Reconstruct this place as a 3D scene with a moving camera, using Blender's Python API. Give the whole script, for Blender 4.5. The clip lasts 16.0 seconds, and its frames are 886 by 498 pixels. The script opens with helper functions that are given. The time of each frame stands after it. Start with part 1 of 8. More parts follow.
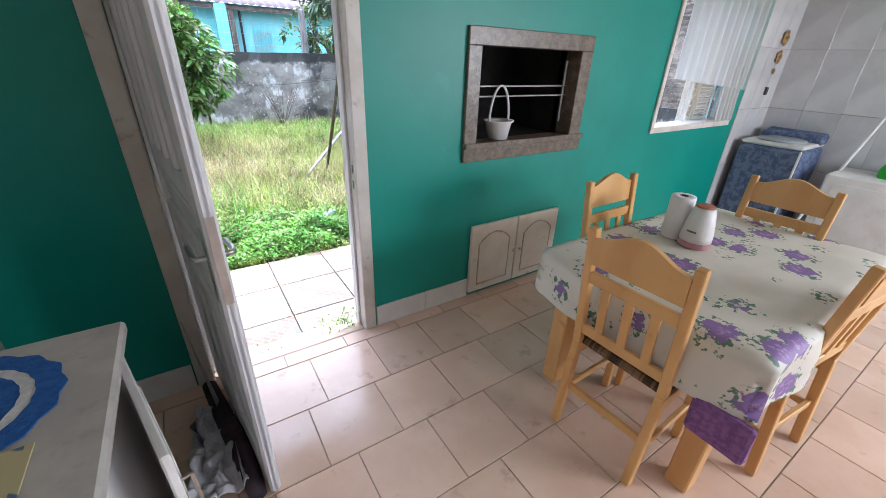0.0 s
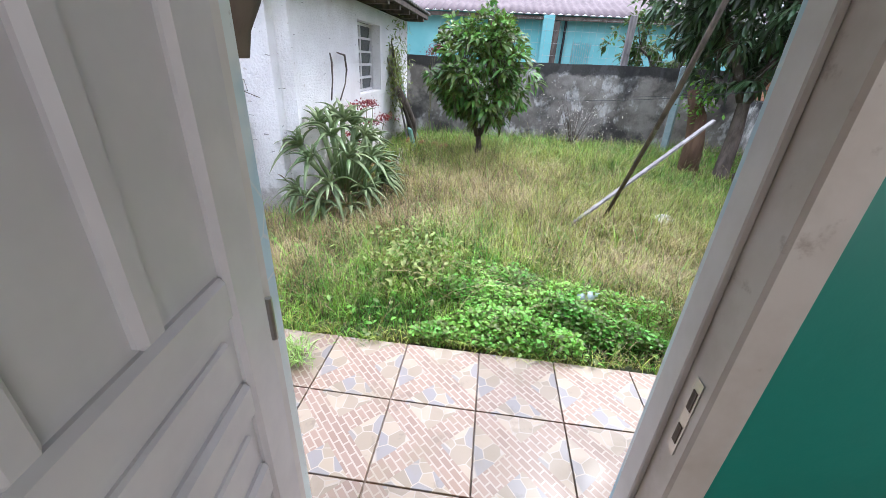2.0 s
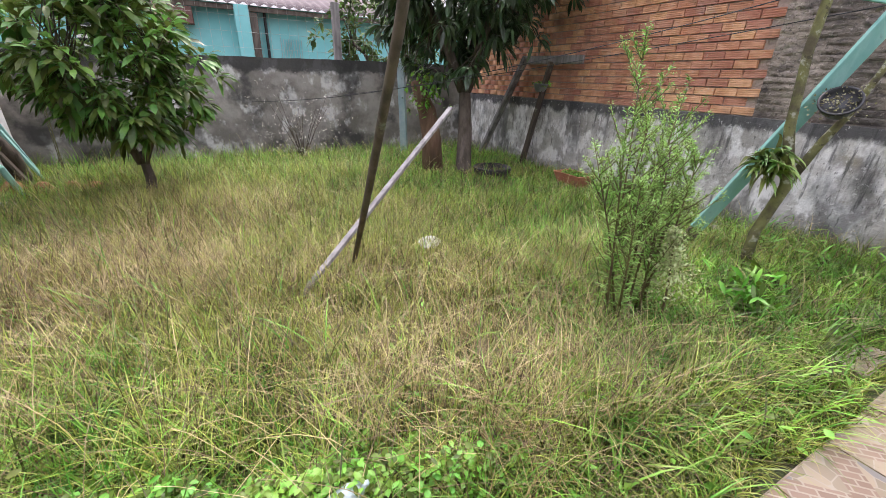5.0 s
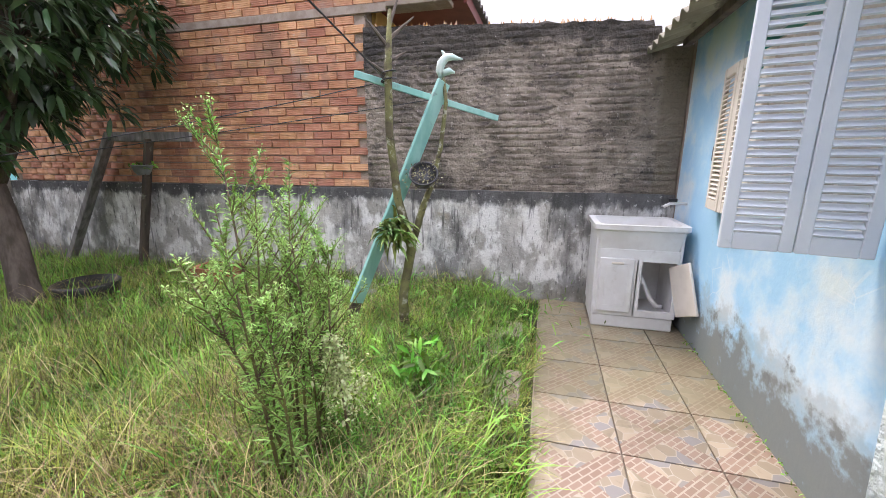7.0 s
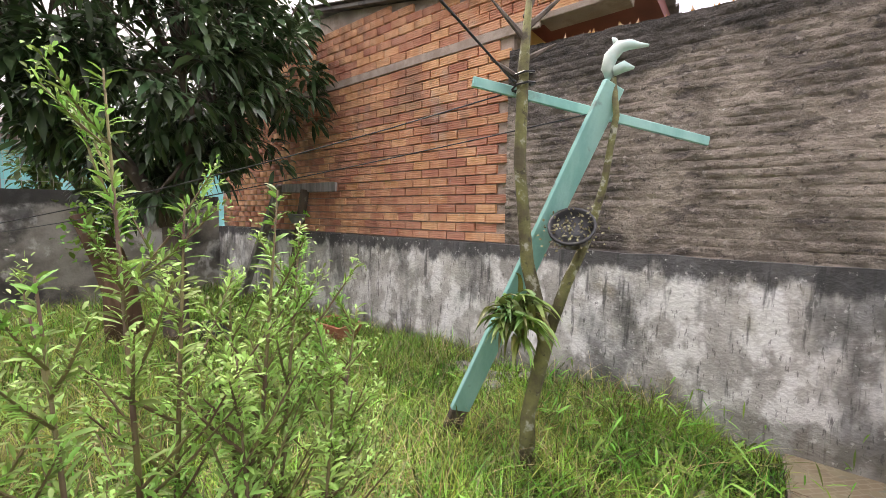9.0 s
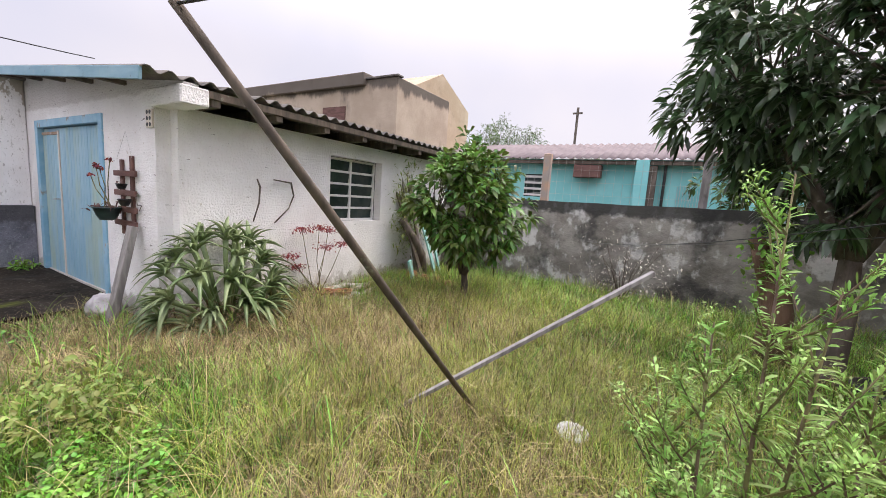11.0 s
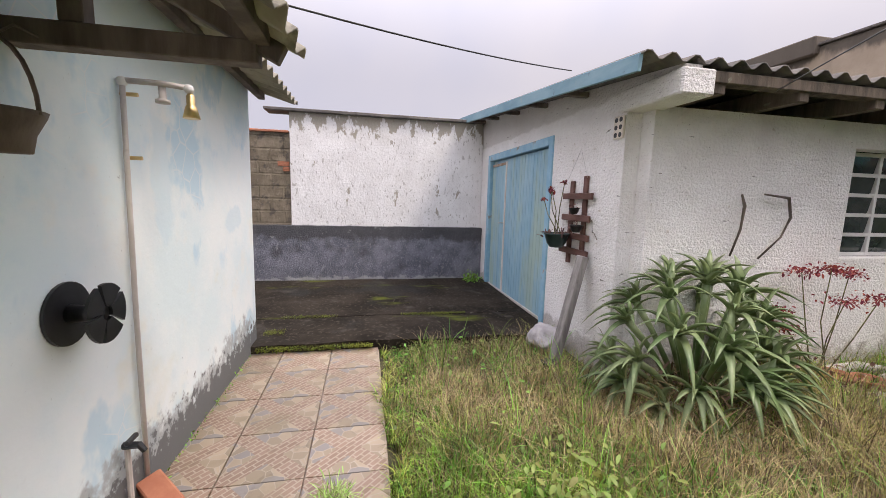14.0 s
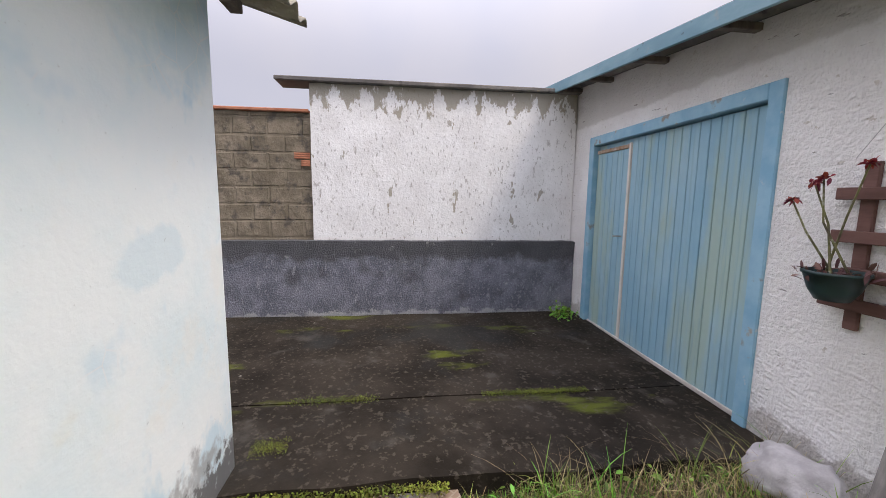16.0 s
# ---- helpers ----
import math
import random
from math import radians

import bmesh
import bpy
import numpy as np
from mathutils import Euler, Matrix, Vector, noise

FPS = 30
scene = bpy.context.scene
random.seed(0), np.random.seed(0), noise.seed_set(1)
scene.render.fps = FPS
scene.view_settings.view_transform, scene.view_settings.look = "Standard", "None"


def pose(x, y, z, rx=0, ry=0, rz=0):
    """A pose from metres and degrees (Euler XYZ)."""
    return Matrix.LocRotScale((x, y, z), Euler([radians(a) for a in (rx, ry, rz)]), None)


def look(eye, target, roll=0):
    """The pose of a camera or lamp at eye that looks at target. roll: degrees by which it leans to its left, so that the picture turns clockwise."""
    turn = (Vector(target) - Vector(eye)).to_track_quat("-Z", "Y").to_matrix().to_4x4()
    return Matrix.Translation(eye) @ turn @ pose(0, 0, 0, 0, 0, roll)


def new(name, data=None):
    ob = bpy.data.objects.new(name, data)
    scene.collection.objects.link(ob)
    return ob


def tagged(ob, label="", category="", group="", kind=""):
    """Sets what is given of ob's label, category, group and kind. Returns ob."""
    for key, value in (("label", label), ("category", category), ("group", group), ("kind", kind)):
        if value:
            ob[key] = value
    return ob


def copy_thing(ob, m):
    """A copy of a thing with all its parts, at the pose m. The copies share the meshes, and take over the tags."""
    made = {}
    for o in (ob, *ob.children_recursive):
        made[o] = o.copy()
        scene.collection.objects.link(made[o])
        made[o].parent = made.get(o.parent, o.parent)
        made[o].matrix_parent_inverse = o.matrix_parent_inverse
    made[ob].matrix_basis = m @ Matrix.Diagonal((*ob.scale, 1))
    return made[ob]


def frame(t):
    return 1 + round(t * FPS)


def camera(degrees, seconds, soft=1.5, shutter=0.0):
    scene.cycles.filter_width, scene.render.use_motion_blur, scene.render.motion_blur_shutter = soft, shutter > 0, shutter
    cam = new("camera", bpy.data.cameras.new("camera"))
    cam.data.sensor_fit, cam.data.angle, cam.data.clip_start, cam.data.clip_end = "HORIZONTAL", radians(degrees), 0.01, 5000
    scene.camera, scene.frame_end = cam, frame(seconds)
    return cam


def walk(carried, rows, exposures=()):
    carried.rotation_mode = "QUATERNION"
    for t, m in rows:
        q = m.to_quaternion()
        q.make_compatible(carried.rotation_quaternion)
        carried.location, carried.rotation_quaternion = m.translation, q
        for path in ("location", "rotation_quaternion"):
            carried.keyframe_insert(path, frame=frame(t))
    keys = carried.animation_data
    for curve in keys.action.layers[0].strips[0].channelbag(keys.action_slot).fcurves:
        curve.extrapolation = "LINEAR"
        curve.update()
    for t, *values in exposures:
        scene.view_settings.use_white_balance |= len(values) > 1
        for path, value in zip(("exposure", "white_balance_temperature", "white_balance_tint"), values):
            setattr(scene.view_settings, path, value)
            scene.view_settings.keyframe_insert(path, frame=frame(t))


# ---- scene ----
cam = camera(97.7, 16.0, 0.6)
PATH = [
    (0, (0.174, 0.208, 1.603), (1.171, 1.702, 0.722), 2.1),
    (0.5, (0.332, 0.532, 1.594), (0.926, 2.227, 0.714), 2.1),
    (1, (0.475, 0.892, 1.586), (0.712, 2.67, 0.702), 2.2),
    (1.5, (0.521, 1.243, 1.582), (0.49, 3.036, 0.698), 2.7),
    (2, (0.485, 1.636, 1.591), (0.302, 3.42, 0.705), 3.1),
    (2.5, (0.524, 2.025, 1.549), (0.277, 3.802, 0.665), 2.9),
    (3, (0.543, 2.338, 1.524), (0.349, 4.123, 0.644), 3.0),
    (3.2, (0.543, 2.446, 1.534), (0.405, 4.238, 0.656), 3.0),
    (5.3, (1.331, 3.374, 1.333), (2.427, 4.857, 0.559), 1.4),
    (5.5, (1.431, 3.414, 1.332), (2.667, 4.787, 0.565), 1.1),
    (6, (1.613, 3.46, 1.348), (3.134, 4.53, 0.612), 0.5),
    (6.5, (1.734, 3.563, 1.389), (3.474, 4.313, 0.75), 0.4),
    (7, (1.868, 3.554, 1.409), (3.752, 4.05, 0.957), 0.1),
    (7.5, (2.139, 3.489, 1.455), (4.086, 3.847, 1.176), -0.3),
    (8, (2.417, 3.549, 1.422), (4.37, 3.937, 1.23), -0.4),
    (8.5, (2.683, 3.702, 1.39), (4.585, 4.291, 1.198), -0.2),
    (9, (2.942, 3.807, 1.349), (4.506, 5.041, 1.17), 0.7),
    (9.5, (3.025, 3.724, 1.409), (3.915, 5.505, 1.214), 1.5),
    (10, (2.937, 3.679, 1.429), (3.158, 5.657, 1.224), 2.6),
    (10.2, (2.923, 3.666, 1.443), (2.868, 5.654, 1.228), 3.3),
    (12.3, (2.64, 3.368, 1.561), (0.913, 4.335, 1.273), 2.0),
    (12.5, (2.481, 3.401, 1.539), (0.717, 4.3, 1.254), 2.0),
    (13, (2.088, 3.456, 1.518), (0.255, 4.209, 1.246), 1.8),
    (13.5, (1.658, 3.433, 1.494), (-0.237, 4.013, 1.23), 1.7),
    (14, (1.223, 3.427, 1.479), (-0.721, 3.819, 1.217), 1.6),
    (14.5, (0.745, 3.388, 1.484), (-1.223, 3.629, 1.223), 1.5),
    (15, (0.287, 3.346, 1.481), (-1.689, 3.515, 1.223), 1.3),
    (15.5, (-0.249, 3.381, 1.469), (-2.226, 3.535, 1.206), 1.0),
    (16, (-0.768, 3.232, 1.477), (-2.738, 3.464, 1.22), 0.8),
]
EXPOSURES = [(0.0, 1.45, 5650, 9), (0.8, 1.45, 5300, 8), (1.5, 0.92, 5450, 9), (2.2, 0.48, 6400, 13), (3.0, 0.2, 7000, 16), (5.3, 0.35, 6900, 15), (6.5, 0.53, 6500, 15), (7.5, 0.42, 7400, 15), (9.0, 0.45, 7700, 15), (10.2, 0.4, 7000, 14), (12.3, -0.1, 7400, 16), (14.5, -0.06, 7250, 15), (16.0, -0.15, 7100, 13)]
walk(cam, [(t, look(eye, target, roll)) for t, eye, target, roll in PATH], EXPOSURES)

# ---- light ----
world = bpy.data.worlds.new("overcast_sky")
scene.world = world
world.use_nodes = True
wn = world.node_tree.nodes
wl = world.node_tree.links
bg = wn["Background"]
sky = wn.new("ShaderNodeTexSky")
sky.sky_type, sky.sun_disc = "NISHITA", False
sky.sun_elevation, sky.sun_rotation = radians(50), radians(20)
sky.air_density, sky.dust_density = 1.0, 3.0
cloud_co = wn.new("ShaderNodeTexCoord")
cloud = wn.new("ShaderNodeTexNoise")
cloud.inputs["Scale"].default_value = 1.6
cloud.inputs["Detail"].default_value = 4
wl.new(cloud_co.outputs["Generated"], cloud.inputs["Vector"])
cloud_ramp = wn.new("ShaderNodeValToRGB")
cloud_ramp.color_ramp.elements[0].position, cloud_ramp.color_ramp.elements[0].color = 0.3, (6.0, 6.5, 8.5, 1)
cloud_ramp.color_ramp.elements[1].position, cloud_ramp.color_ramp.elements[1].color = 0.7, (7.9, 7.9, 8.9, 1)
wl.new(cloud.outputs["Fac"], cloud_ramp.inputs["Fac"])
# an overcast sky is brightest overhead
sky_sep = wn.new("ShaderNodeSeparateXYZ")
wl.new(cloud_co.outputs["Generated"], sky_sep.inputs["Vector"])
sky_up = wn.new("ShaderNodeMapRange")
sky_up.interpolation_type = "SMOOTHSTEP"
for key, value in (("From Min", 0.25), ("From Max", 1.0), ("To Min", 1.0), ("To Max", 4.4)):
    sky_up.inputs[key].default_value = value
wl.new(sky_sep.outputs["Z"], sky_up.inputs["Value"])
sky_lift = wn.new("ShaderNodeVectorMath")
sky_lift.operation = "SCALE"
wl.new(cloud_ramp.outputs["Color"], sky_lift.inputs[0])
wl.new(sky_up.outputs["Result"], sky_lift.inputs["Scale"])
veil = wn.new("ShaderNodeMix")
veil.data_type = "RGBA"
veil.inputs["Factor"].default_value = 0.86
wl.new(sky.outputs["Color"], veil.inputs["A"])
wl.new(sky_lift.outputs["Vector"], veil.inputs["B"])
wl.new(veil.outputs["Result"], bg.inputs["Color"])
bg.inputs["Strength"].default_value = 0.107

sun_data = bpy.data.lights.new("sun", "SUN")
sun_data.energy, sun_data.angle, sun_data.color = 2.3, radians(14), (1.0, 0.96, 0.9)
sun = new("sun", sun_data)
sun.matrix_world = look((8, 13, 18), (1.5, 4, 0))


def area_light(name, eye, target, width, height, watts):
    """An added area lamp that stands in for daylight from out of view."""
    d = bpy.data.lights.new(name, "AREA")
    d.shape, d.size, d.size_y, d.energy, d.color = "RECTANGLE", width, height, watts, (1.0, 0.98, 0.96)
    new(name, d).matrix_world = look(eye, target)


# unseen lamp added at the rear wall to brighten the kitchen
area_light("rear_window_daylight", (4.5, -2.83, 1.7), (3.0, 0, 0.4), 2.0, 1.2, 100)


# ---- making ----
ORIGIN = {}


def thing(name, loc=(0, 0, 0), label="", category="", group="", kind=""):
    ob = new(name)
    ob.location = loc
    ob.empty_display_size = 0.1
    ORIGIN[ob] = Vector(loc)
    return tagged(ob, label, category, group, kind)


def finish(name, me, material, parent, label, category="", kind="", group="", smooth=False):
    for m in (material if isinstance(material, (list, tuple)) else [material]):
        me.materials.append(m)
    if smooth:
        me.polygons.foreach_set("use_smooth", [True] * len(me.polygons))
    ob = new(name, me)
    if parent is not None:
        base = ORIGIN.get(parent, Vector((0, 0, 0)))
        me.transform(Matrix.Translation(-base))
        ob.parent = parent
        ORIGIN[ob] = base
    return tagged(ob, label, category, group, kind)


def part(name, bm, material, parent=None, label="", category="", kind="", group="", smooth=False):
    """Links a bmesh, given in world places, as one mesh object."""
    bmesh.ops.recalc_face_normals(bm, faces=bm.faces)
    me = bpy.data.meshes.new(name)
    bm.to_mesh(me)
    bm.free()
    return finish(name, me, material, parent, label, category, kind, group, smooth)


def fast(name, verts, tris, material, parent=None, label="", category="", kind="", group="", smooth=True):
    """Links many triangles, from arrays that are computed."""
    verts, tris = np.asarray(verts, np.float32), np.asarray(tris, np.int32)
    me = bpy.data.meshes.new(name)
    me.vertices.add(len(verts))
    me.vertices.foreach_set("co", verts.ravel())
    me.loops.add(tris.size)
    me.loops.foreach_set("vertex_index", tris.ravel())
    me.polygons.add(len(tris))
    me.polygons.foreach_set("loop_start", np.arange(0, tris.size, 3, dtype=np.int32))
    me.update(calc_edges=True)
    me.validate()
    return finish(name, me, material, parent, label, category, kind, group, smooth)


def box(bm, x0, x1, y0, y1, z0, z1, bevel=0.0, m=None):
    co = Matrix.Translation(((x0 + x1) / 2, (y0 + y1) / 2, (z0 + z1) / 2)) @ Matrix.Diagonal((abs(x1 - x0), abs(y1 - y0), abs(z1 - z0), 1))
    made = bmesh.ops.create_cube(bm, size=1.0, matrix=(m @ co) if m is not None else co)["verts"]
    if bevel > 0:
        edges = list({e for v in made for e in v.link_edges})
        bmesh.ops.bevel(bm, geom=edges, offset=bevel, segments=1, affect="EDGES", profile=0.5)
    return bm


def cube(x0, x1, y0, y1, z0, z1, bevel=0.0, m=None):
    return box(bmesh.new(), x0, x1, y0, y1, z0, z1, bevel, m)


def beam(bm, a, b, w, h, bevel=0.004, spin=0.0, taper=1.0):
    """A squared timber from a to b."""
    a, b = Vector(a), Vector(b)
    q = (b - a).to_track_quat("Z", "Y").to_matrix().to_4x4()
    m = Matrix.Translation(a) @ q @ pose(0, 0, 0, 0, 0, spin)
    box(bm, -w / 2, w / 2, -h / 2, h / 2, 0, (b - a).length, bevel, m)
    return bm


def tube(bm, pts, radii, sides=8, caps=True):
    """A round limb or pipe along points."""
    pts = [Vector(p) for p in pts]
    if not isinstance(radii, (list, tuple)):
        radii = [radii] * len(pts)
    rings = []
    up = Vector((0.13, 0.27, 0.95))
    for i, p in enumerate(pts):
        d = (pts[min(i + 1, len(pts) - 1)] - pts[max(i - 1, 0)]).normalized()
        u = d.cross(up)
        if u.length < 0.05:
            u = d.cross(Vector((1, 0, 0)))
        u.normalize()
        v = d.cross(u).normalized()
        rings.append([bm.verts.new(p + radii[i] * (u * math.cos(2 * math.pi * k / sides) + v * math.sin(2 * math.pi * k / sides))) for k in range(sides)])
    for r0, r1 in zip(rings, rings[1:]):
        for k in range(sides):
            bm.faces.new((r0[k], r0[(k + 1) % sides], r1[(k + 1) % sides], r1[k]))
    if caps:
        bm.faces.new(rings[0])
        bm.faces.new(rings[-1])
    return bm


def lathe(bm, profile, centre, sides=24, m=None):
    """A turned body: profile of (radius, height)."""
    rings = []
    c = Vector(centre)
    for r, z in profile:
        ring = []
        for k in range(sides):
            p = Vector((r * math.cos(2 * math.pi * k / sides), r * math.sin(2 * math.pi * k / sides), z))
            ring.append(bm.verts.new(c + ((m @ p) if m is not None else p)))
        rings.append(ring)
    for r0, r1 in zip(rings, rings[1:]):
        for k in range(sides):
            bm.faces.new((r0[k], r0[(k + 1) % sides], r1[(k + 1) % sides], r1[k]))
    bm.faces.new(rings[0])
    bm.faces.new(rings[-1])
    return bm


def rough(bm, amount, scale, cuts=0):
    for v in bm.verts:
        v.co += amount * noise.noise_vector(v.co * scale)
    return bm


def sheet(fn, nu, nv):
    """A grid of nu by nv cells; fn(u, v) gives the place for u and v from 0 to 1."""
    bm = bmesh.new()
    g = [[bm.verts.new(fn(i / nu, j / nv)) for j in range(nv + 1)] for i in range(nu + 1)]
    for i in range(nu):
        for j in range(nv):
            bm.faces.new((g[i][j], g[i + 1][j], g[i + 1][j + 1], g[i][j + 1]))
    return bm


def solid(bm, thick):
    bmesh.ops.recalc_face_normals(bm, faces=bm.faces)
    bmesh.ops.solidify(bm, geom=bm.faces[:], thickness=thick)
    return bm


def opened(bm, lo, hi, y0, y1, holes):
    """A wall along x from lo=(x, z) to hi=(x, z), from y0 to y1 thick, with holes (x0, x1, z0, z1) going through it."""
    xs = sorted({lo[0], hi[0], *[h[0] for h in holes], *[h[1] for h in holes]})
    zs = sorted({lo[1], hi[1], *[h[2] for h in holes], *[h[3] for h in holes]})
    def solid_at(x, z):
        return lo[0] < x < hi[0] and lo[1] < z < hi[1] and not any(h[0] < x < h[1] and h[2] < z < h[3] for h in holes)
    v = {}
    def vert(x, y, z):
        k = (round(x, 4), round(y, 4), round(z, 4))
        if k not in v:
            v[k] = bm.verts.new((x, y, z))
        return v[k]
    for x0, x1 in zip(xs, xs[1:]):
        for z0, z1 in zip(zs, zs[1:]):
            cx, cz = (x0 + x1) / 2, (z0 + z1) / 2
            if not solid_at(cx, cz):
                continue
            for y in (y0, y1):
                bm.faces.new((vert(x0, y, z0), vert(x1, y, z0), vert(x1, y, z1), vert(x0, y, z1)))
            e = 0.001
            if not solid_at(x0 - e, cz):
                bm.faces.new((vert(x0, y0, z0), vert(x0, y1, z0), vert(x0, y1, z1), vert(x0, y0, z1)))
            if not solid_at(x1 + e, cz):
                bm.faces.new((vert(x1, y0, z0), vert(x1, y1, z0), vert(x1, y1, z1), vert(x1, y0, z1)))
            if not solid_at(cx, z0 - e):
                bm.faces.new((vert(x0, y0, z0), vert(x1, y0, z0), vert(x1, y1, z0), vert(x0, y1, z0)))
            if not solid_at(cx, z1 + e):
                bm.faces.new((vert(x0, y0, z1), vert(x1, y0, z1), vert(x1, y1, z1), vert(x0, y1, z1)))
    return bm


# ---- materials ----
class Mat:
    """A small wrapper round a node material."""

    def __init__(self, name, rough=0.7, metal=0.0, spec=0.5):
        self.m = bpy.data.materials.new(name)
        self.m.use_nodes = True
        self.n, self.l = self.m.node_tree.nodes, self.m.node_tree.links
        self.b = self.n["Principled BSDF"]
        self.b.inputs["Roughness"].default_value = rough
        self.b.inputs["Metallic"].default_value = metal
        self.b.inputs["Specular IOR Level"].default_value = spec
        self.co = self.n.new("ShaderNodeTexCoord").outputs["Object"]
        self.colour = None

    def node(self, kind, **given):
        n = self.n.new(kind)
        for k, v in given.items():
            n.inputs[k.replace("_", " ")].default_value = v
        return n

    def mapped(self, scale=(1, 1, 1), turn=(0, 0, 0)):
        mp = self.n.new("ShaderNodeMapping")
        mp.inputs["Scale"].default_value = scale
        mp.inputs["Rotation"].default_value = turn
        self.l.new(self.co, mp.inputs["Vector"])
        return mp.outputs["Vector"]

    def noise(self, scale, detail=5, stretch=(1, 1, 1), rough=0.6, warp=0.0):
        n = self.node("ShaderNodeTexNoise", Scale=scale, Detail=detail, Roughness=rough, Distortion=warp)
        self.l.new(self.mapped(stretch), n.inputs["Vector"])
        return n.outputs["Fac"]

    def step(self, fac, lo, hi, a=0.0, b=1.0):
        n = self.n.new("ShaderNodeMapRange")
        n.interpolation_type = "SMOOTHSTEP"
        for k, v in (("From Min", lo), ("From Max", hi), ("To Min", a), ("To Max", b)):
            n.inputs[k].default_value = v
        self.l.new(fac, n.inputs["Value"])
        return n.outputs["Result"]

    def math(self, op, a, b=None):
        n = self.n.new("ShaderNodeMath")
        n.operation = op
        for i, v in enumerate((a, b)):
            if v is None:
                continue
            if isinstance(v, (int, float)):
                n.inputs[i].default_value = v
            else:
                self.l.new(v, n.inputs[i])
        return n.outputs["Value"]

    def axis(self, k):
        s = self.n.new("ShaderNodeSeparateXYZ")
        self.l.new(self.co, s.inputs["Vector"])
        return s.outputs["XYZ".index(k)]

    def mix(self, fac, a, b):
        n = self.n.new("ShaderNodeMix")
        n.data_type = "RGBA"
        if isinstance(fac, (int, float)):
            n.inputs["Factor"].default_value = fac
        else:
            self.l.new(fac, n.inputs["Factor"])
        for key, v in (("A", a), ("B", b)):
            if isinstance(v, tuple):
                n.inputs[key].default_value = (*v, 1)
            else:
                self.l.new(v, n.inputs[key])
        return n.outputs["Result"]

    def base(self, a, b, scale=6, lo=0.35, hi=0.65, **k):
        self.colour = self.mix(self.step(self.noise(scale, **k), lo, hi), a, b)
        return self

    def over(self, colour, scale, lo, hi, amount=1.0, **k):
        """Lays a stain of that colour where the noise passes lo to hi."""
        f = self.math("MULTIPLY", self.step(self.noise(scale, **k), lo, hi), amount)
        self.colour = self.mix(f, self.colour, colour)
        return self

    def rising(self, colour, scale, z0, z1, ragged=0.6, amount=1.0, stretch=(1, 1, 1), axis="Z", sharp=0.15):
        """Lays a ragged stain, full at z0 and gone at z1."""
        g = self.step(self.axis(axis), min(z0, z1), max(z0, z1), *((1, 0) if z0 < z1 else (0, 1)))
        f = self.math("ADD", g, self.math("MULTIPLY", self.math("SUBTRACT", self.noise(scale, 6, stretch, 0.65), 0.5), 2 * ragged))
        f = self.math("MULTIPLY", self.step(f, 0.5 - sharp, 0.5 + sharp), amount)
        self.colour = self.mix(f, self.colour, colour)
        return self

    def each(self, lo=0.8, hi=1.2, island=False, hue=0.0):
        """Varies the colour from piece to piece."""
        r = self.n.new("ShaderNodeNewGeometry").outputs["Random Per Island"] if island else self.n.new("ShaderNodeObjectInfo").outputs["Random"]
        hsv = self.n.new("ShaderNodeHueSaturation")
        self.l.new(self.step(r, 0, 1, lo, hi), hsv.inputs["Value"])
        if hue:
            self.l.new(self.step(r, 0, 1, 0.5 - hue, 0.5 + hue), hsv.inputs["Hue"])
        self.l.new(self.colour, hsv.inputs["Color"])
        self.colour = hsv.outputs["Color"]
        return self

    def cracks(self, colour, scale, width, lo, hi, amount=0.8):
        """A web of cracks inside the patches where a coarse noise passes lo to hi."""
        e = self.n.new("ShaderNodeTexVoronoi")
        e.feature = "DISTANCE_TO_EDGE"
        e.inputs["Scale"].default_value = scale
        self.l.new(self.mapped(), e.inputs["Vector"])
        f = self.math("MULTIPLY", self.step(e.outputs["Distance"], width, width * 0.4), self.step(self.noise(1.3), lo, hi))
        self.colour = self.mix(self.math("MULTIPLY", f, amount), self.colour, colour)
        return self

    def courses(self, width, height, joint, strength, dist):
        """Brick courses showing through the coat, on walls that run along x or y."""
        c = self.n.new("ShaderNodeCombineXYZ")
        self.l.new(self.math("ADD", self.axis("X"), self.axis("Y")), c.inputs["X"])
        self.l.new(self.math("ADD", self.axis("Z"), self.math("MULTIPLY", self.noise(5, 3), 0.02)), c.inputs["Y"])
        t = self.node("ShaderNodeTexBrick", Scale=1.0, Mortar_Size=joint, Mortar_Smooth=0.5, Brick_Width=width, Row_Height=height)
        self.l.new(c.outputs["Vector"], t.inputs["Vector"])
        inv = self.math("MULTIPLY", self.math("SUBTRACT", 1.0, t.outputs["Fac"]), self.step(self.noise(1.1), 0.35, 0.6, 0.25, 1.0))
        return self.bump(0, strength, dist, height=inv)

    def spot(self, colour, x, z, rx, rz, amount=1.0, web=None):
        """One worn patch of its own, at x and z of a wall along x; web: the colour of the cracks in it."""
        dx = self.math("DIVIDE", self.math("SUBTRACT", self.axis("X"), x), rx)
        dz = self.math("DIVIDE", self.math("SUBTRACT", self.axis("Z"), z), rz)
        r = self.math("SQRT", self.math("ADD", self.math("MULTIPLY", dx, dx), self.math("MULTIPLY", dz, dz)))
        r = self.math("ADD", r, self.math("MULTIPLY", self.math("SUBTRACT", self.noise(5, 4), 0.5), 1.5))
        f = self.math("MULTIPLY", self.step(r, 0.7, 1.05, 1.0, 0.0), amount)
        self.colour = self.mix(f, self.colour, colour)
